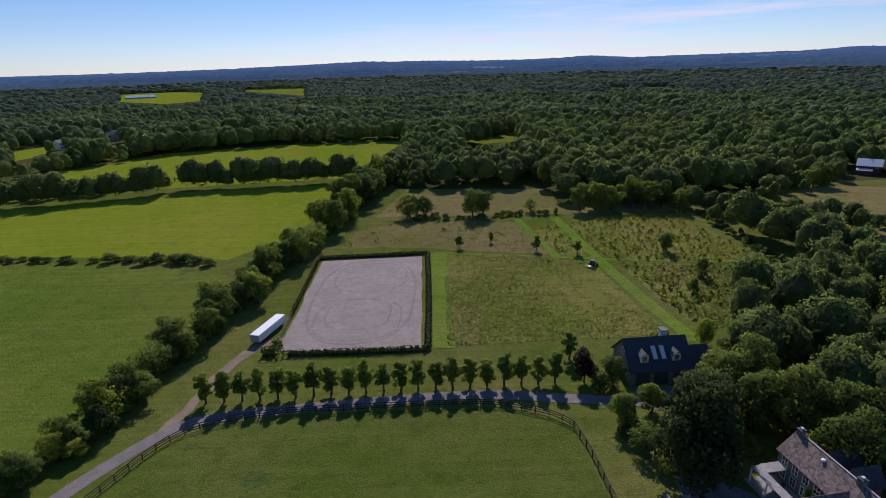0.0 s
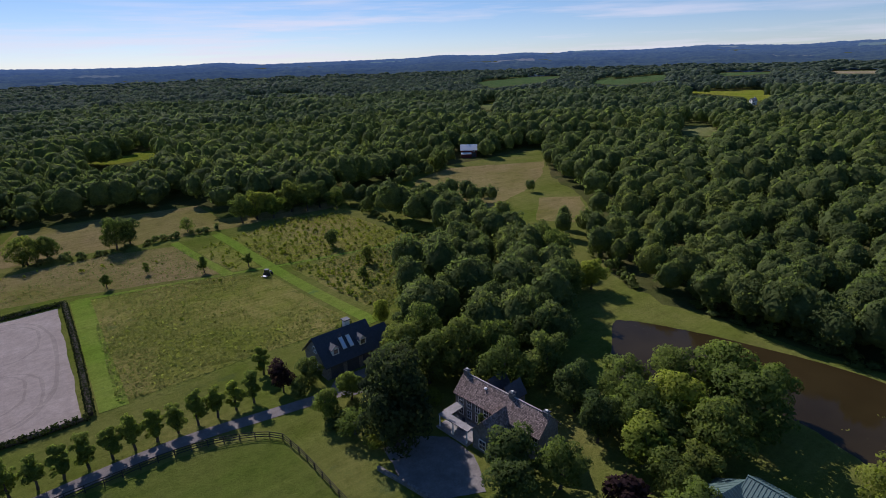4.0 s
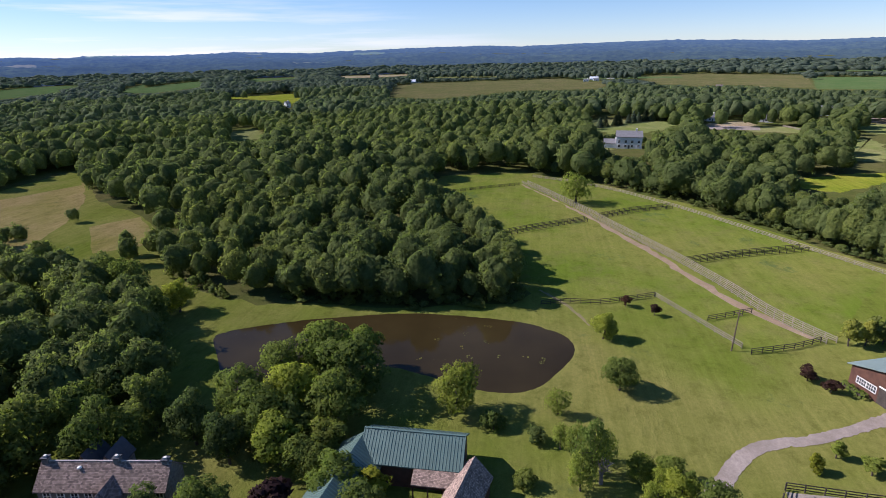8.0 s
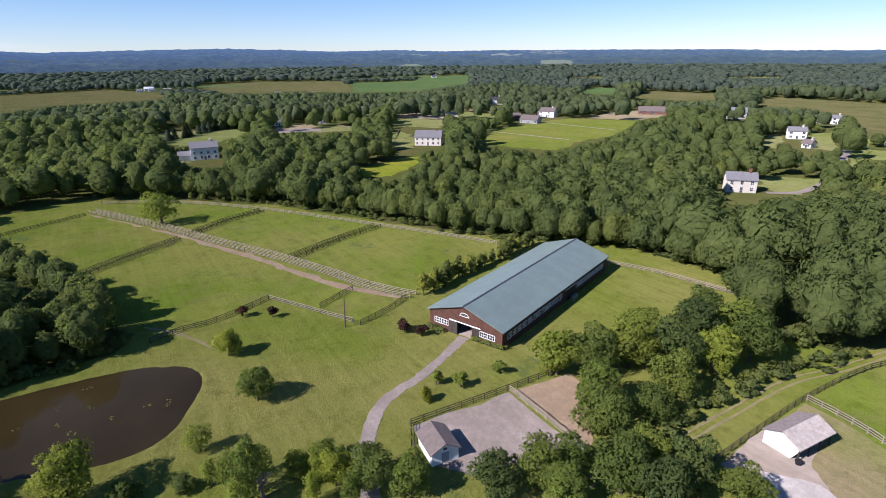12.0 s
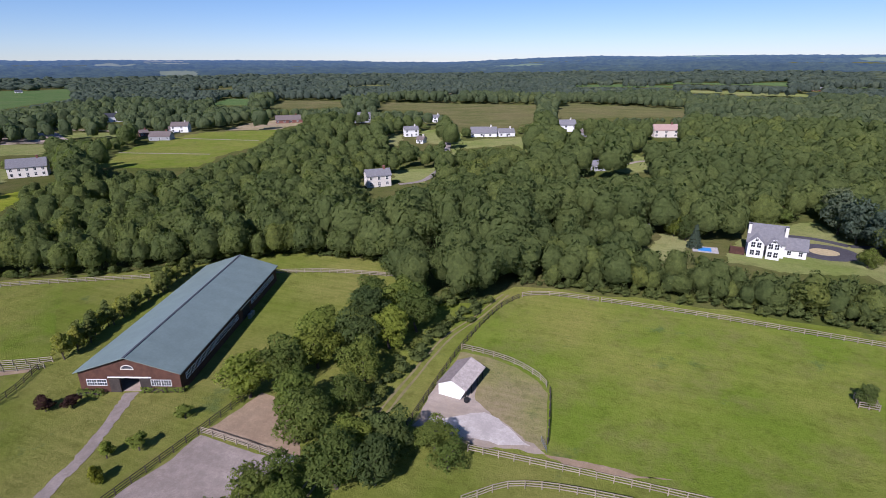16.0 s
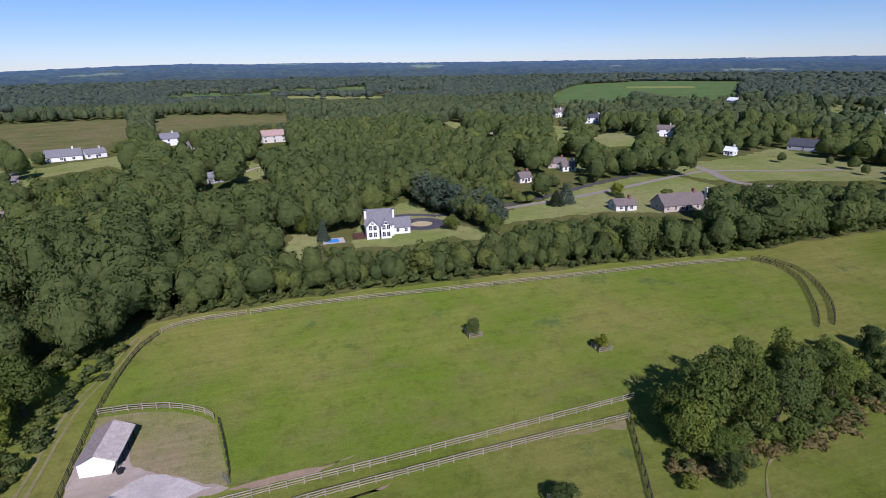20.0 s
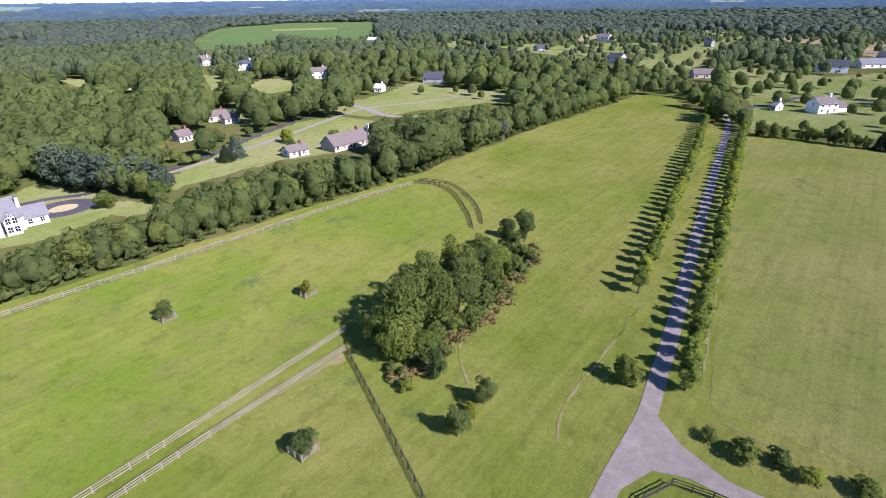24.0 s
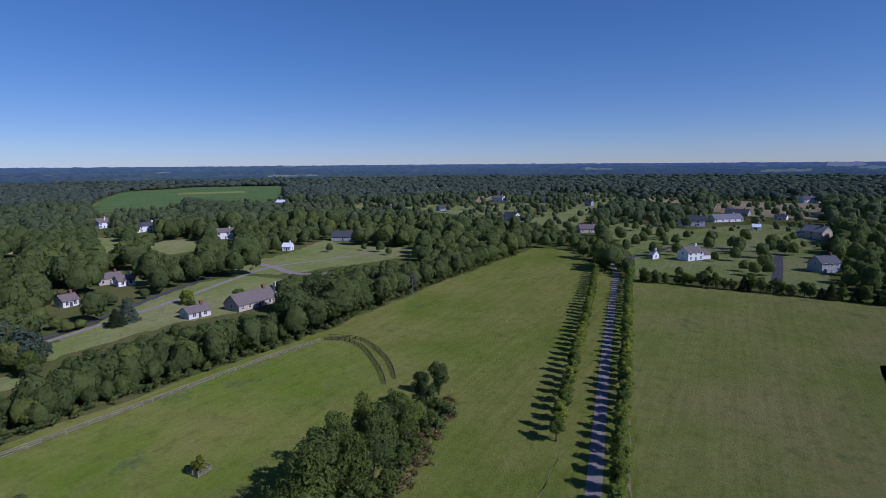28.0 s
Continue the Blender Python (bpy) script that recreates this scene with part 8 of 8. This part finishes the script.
def brush(lines, seed, lb, hmin=1.0, hmax=3.0, step=1.6, wide=1.5, mk="leaf_wood"):
    """Undergrowth along a wood's edge."""
    rng = np.random.default_rng(seed)
    tpl = [crown(720 + i, 90, 0.0, 10, 5.0, 9, 1.25)[0] for i in range(4)]
    vs, fs, ts, ns, o = [], [], [], [], 0
    for ln in lines:
        for x, y in along(smooth_line(ln, 2.0), step):
            v, f, nv = tpl[int(rng.integers(4))]
            s, h = rng.uniform(0.22, 0.42), rng.uniform(hmin, hmax) / 10
            vs.append(v * np.array([s, s, h]) + np.array([x + rng.normal() * wide, y + rng.normal() * wide, 0]))
            fs.append(f + o)
            ns.append(nv)
            ts.append(np.full(len(v), rng.uniform(0.3, 1.0)))
            o += len(v)
    me = fast_mesh("undergrowth", np.concatenate(vs), np.concatenate(fs), M[mk], np.concatenate(ts), np.concatenate(ns))
    tagged(link_mesh("undergrowth", me, None), lb, "undergrowth", kind="stuff")


brush([[(30, -136.4), (0, -139), (-55, -136.6), (-101, -133), (-146, -128), (-216, -130), (-330, -125)]], 31, "shrubby undergrowth along the pasture fence", 1.2, 3.6, 1.5, 1.0)
brush([[(28, -140), (0, -142), (-55, -140), (-101, -137), (-140, -133)], [(24, -146), (0, -148), (-40, -147), (-90, -144)], [(10, -154), (-40, -154), (-80, -152), (-120, -148)]], 38, "scrub and low trees behind the pasture fence", 3.0, 6.5, 3.0, 1.6)
brush([[(-56, -53), (-66, -54), (-80, -54), (-96, -56.4), (-112, -60.6)]], 32, "brushy undergrowth round the copse", 0.8, 2.8, 0.8, 2.0)
brush([[(-54, -50), (-62, -51.6), (-72, -51.4), (-86, -53), (-100, -56), (-114, -61)]], 42, "grey-brown tall weeds beside the copse", 0.5, 1.3, 0.8, 1.4, "tall_weeds")
brush([[(-76, 48), (-66, 63), (-61.6, 76), (-60, 92), (-57, 103), (-54, 115), (-52.6, 134), (-51, 147), (-46.6, 163), (-43, 190), (-38, 216), (-29, 270)]], 33, "tangled undergrowth below the hedgerow trees", 1.2, 3.2, 1.8, 1.2)
brush([[(118, 60), (119, 24), (123, 5), (130, 1)], [(134, 104), (118, 78)]], 34, "undergrowth at the wood's edge by the pond", 1.2, 4.0, 1.6, 1.2)
brush([[(40, -66), (42, -80), (41, -96), (38, -110), (34, -122)]], 35, "undergrowth along the grass track", 1.2, 3.6, 1.8, 1.0)
brush([[(104, 122), (100, 150), (101, 186), (102, 205)], [(-12, 208), (16, 206)], [(20, 209), (48, 211)]], 36, "undergrowth along the meadow's edge", 1.0, 3.0, 1.8, 1.4)
brush([[(132, -112), (156, -98), (178, -87), (222, -63), (254, -33)]], 37, "undergrowth behind the pasture fence", 1.2, 3.6, 2.2, 1.2)


def utility_pole(x, y, h=9.0, lean=4.0):
    ob = thing("utility_pole", "leaning weathered wooden utility pole", "pole", at=pose(x, y, 0, lean, 2, 20))
    bm = bmesh.new()
    tube_into(bm, (0, 0, -0.3), (0, 0, h), 0.15, 0.1, 8)
    part("pole", bm, M["wood_pole"], ob)
    part("crossarm", box(-0.9, 0.9, -0.06, 0.06, h - 0.9, h - 0.76), M["wood_pole"], ob)


utility_pole(105, -41)


def bare_tree(x, y, h, seed, label):
    rng = np.random.default_rng(seed)
    ob = thing("dead_tree", label, "tree", at=pose(x, y, 0))
    bm = bmesh.new()
    tube_into(bm, (0, 0, -0.1), (0, 0, h * 0.6), 0.32, 0.18, 7)
    for i in range(14):
        z = h * rng.uniform(0.25, 0.6)
        a = rng.uniform(0, 6.28)
        L = h * rng.uniform(0.25, 0.5)
        e = Vector((math.cos(a) * L * 0.6, math.sin(a) * L * 0.6, z + L * 0.8))
        tube_into(bm, (0, 0, z), e, 0.1, 0.04, 5)
        for j in range(3):
            b = rng.normal(size=3) * 0.9
            s = Vector((0, 0, z)).lerp(e, rng.uniform(0.4, 1.0))
            tube_into(bm, s, s + Vector((b[0], b[1], abs(b[2]) + 0.5)), 0.045, 0.015, 4)
    part("trunk", bm, M["dead"], ob)


bare_tree(-206, -126, 11, 3, "bare grey dead tree at the wood's edge")
bare_tree(64.2, -11.0, 4.2, 4, "leafless grey branches beside the willow")


def tractor():
    ob = thing("tractor", "small dark farm tractor parked on the mown path", "tractor", at=pose(45, 150.6, 0.1, 0, 0, 35) @ Matrix.Scale(0.82, 4))
    part("bonnet", box(0.2, 1.9, -0.4, 0.4, 0.75, 1.35, 0.06), M["slate"], ob)
    part("cab", box(-1.0, 0.2, -0.7, 0.7, 0.8, 2.4, 0.06), M["glass"], ob)
    part("cab_roof", box(-1.1, 0.3, -0.8, 0.8, 2.404, 2.52, 0.03), M["slate"], ob)
    part("mower_deck", box(-2.6, -1.2, -1.1, 1.1, 0.3, 0.6, 0.04), M["metal"], ob)
    for xx, yy, r in ((-0.7, 0.85, 0.7), (-0.7, -0.85, 0.7), (1.4, 0.7, 0.42), (1.4, -0.7, 0.42)):
        bm = bmesh.new()
        tube_into(bm, (xx, yy - 0.18, r), (xx, yy + 0.18, r), r, r, 16)
        part("wheel", bm, M["black"], ob)


tractor()


def low_wall(line, h, label):
    ob = thing("garden_wall", label, "wall")
    rng = np.random.default_rng(8)
    for (x0, y0), (x1, y1) in zip(line, line[1:]):
        L, a = math.hypot(x1 - x0, y1 - y0), math.degrees(math.atan2(y1 - y0, x1 - x0))
        for i in range(int(L / 0.8)):
            bm = box(0.01, 0.78, -0.22 - rng.random() * 0.04, 0.22, 0, h * rng.uniform(0.92, 1.05), 0.03)
            part("stone", moved(bm, pose(x0, y0, 0, 0, 0, a) @ pose(i * 0.8, 0, 0)), M["stone"], ob)


low_wall([(30.2, 60.5), (31.8, 55), (33, 50.5), (36.5, 47)], 0.7, "low pale stone wall round the courtyard")
# lean-to pile and gate by the dirt paddock
gate = thing("field_gate", "tubular metal field gate between pasture fences", "gate", at=pose(10.4, -71.0, 0, 0, 0, -60))
for z in (0.3, 0.6, 0.9, 1.2):
    bm = bmesh.new()
    tube_into(bm, (0, 0, z), (2.6, 0, z), 0.025, 0.025, 6)
    part("bar", bm, M["metal"], gate)
for xx in (0.02, 1.3, 2.58):
    bm = bmesh.new()
    tube_into(bm, (xx, 0, 0.1), (xx, 0, 1.22), 0.025, 0.025, 6)
    part("upright", bm, M["metal"], gate)
rng = np.random.default_rng(12)
for i in range(15):
    k = rng.choice(len(pond_line))
    x, y = 98 + rng.normal() * 7, 6 + rng.normal() * 10
    if inside([x], [y], POND)[0]:
        lp = thing("lily_pad_cluster", "small cluster of pale floating pond leaves", "pond plants", "floating leaves on the pond", pose(x, y, 0.15))
        bm = bmesh.new()
        for j in range(5):
            bmesh.ops.create_circle(bm, cap_ends=True, segments=7, radius=rng.uniform(0.07, 0.16), matrix=pose(rng.normal() * 0.4, rng.normal() * 0.4, rng.uniform(0, 0.02)))
        bmesh.ops.solidify(bm, geom=bm.faces[:], thickness=0.02)
        part("leaves", bm, M["weeds"], lp)
brush([[(64, -140), (85, -140), (107, -135.5), (131, -114)], [(40, -123), (50, -113), (60, -124), (63, -136)]], 39, "undergrowth behind the riding hall", 1.4, 4.4, 1.3, 1.2)


def hay_rack():
    """A small roofed hay rack of rough boards at the paddock's corner."""
    ob = thing("hay_rack", "small rough wooden hay rack with a sloping roof", "hay rack", at=pose(46.4, -53.6, 0, 0, 0, 30))
    for sx in (-1.1, 1.02):
        for sy in (-0.7, 0.62):
            part("post", box(sx, sx + 0.1, sy, sy + 0.1, 0, 1.7 if sy < 0 else 2.0), M["fence_light"], ob)
    part("roof", moved(box(-1.35, 1.35, -1.0, 1.0, 0, 0.06), pose(0, 0, 1.9, 9, 0, 0)), M["cedar_edge"], ob)
    part("trough", box(-1.0, 1.0, -0.5, 0.5, 0.4, 0.75, 0.03), M["brown"], ob)
    for i in range(6):
        part("slat", box(-0.95 + i * 0.36, -0.88 + i * 0.36, -0.56, -0.52, 0.752, 1.5), M["fence_light"], ob)


hay_rack()
tub = thing("feed_tub", "dark round feed tub beside the run-in shed", "tub", at=pose(26.4, -79.4, 0.1))
bm = bmesh.new()
tube_into(bm, (0, 0, 0), (0, 0, 0.6), 0.45, 0.55, 14)
part("tub", bm, M["black"], tub)
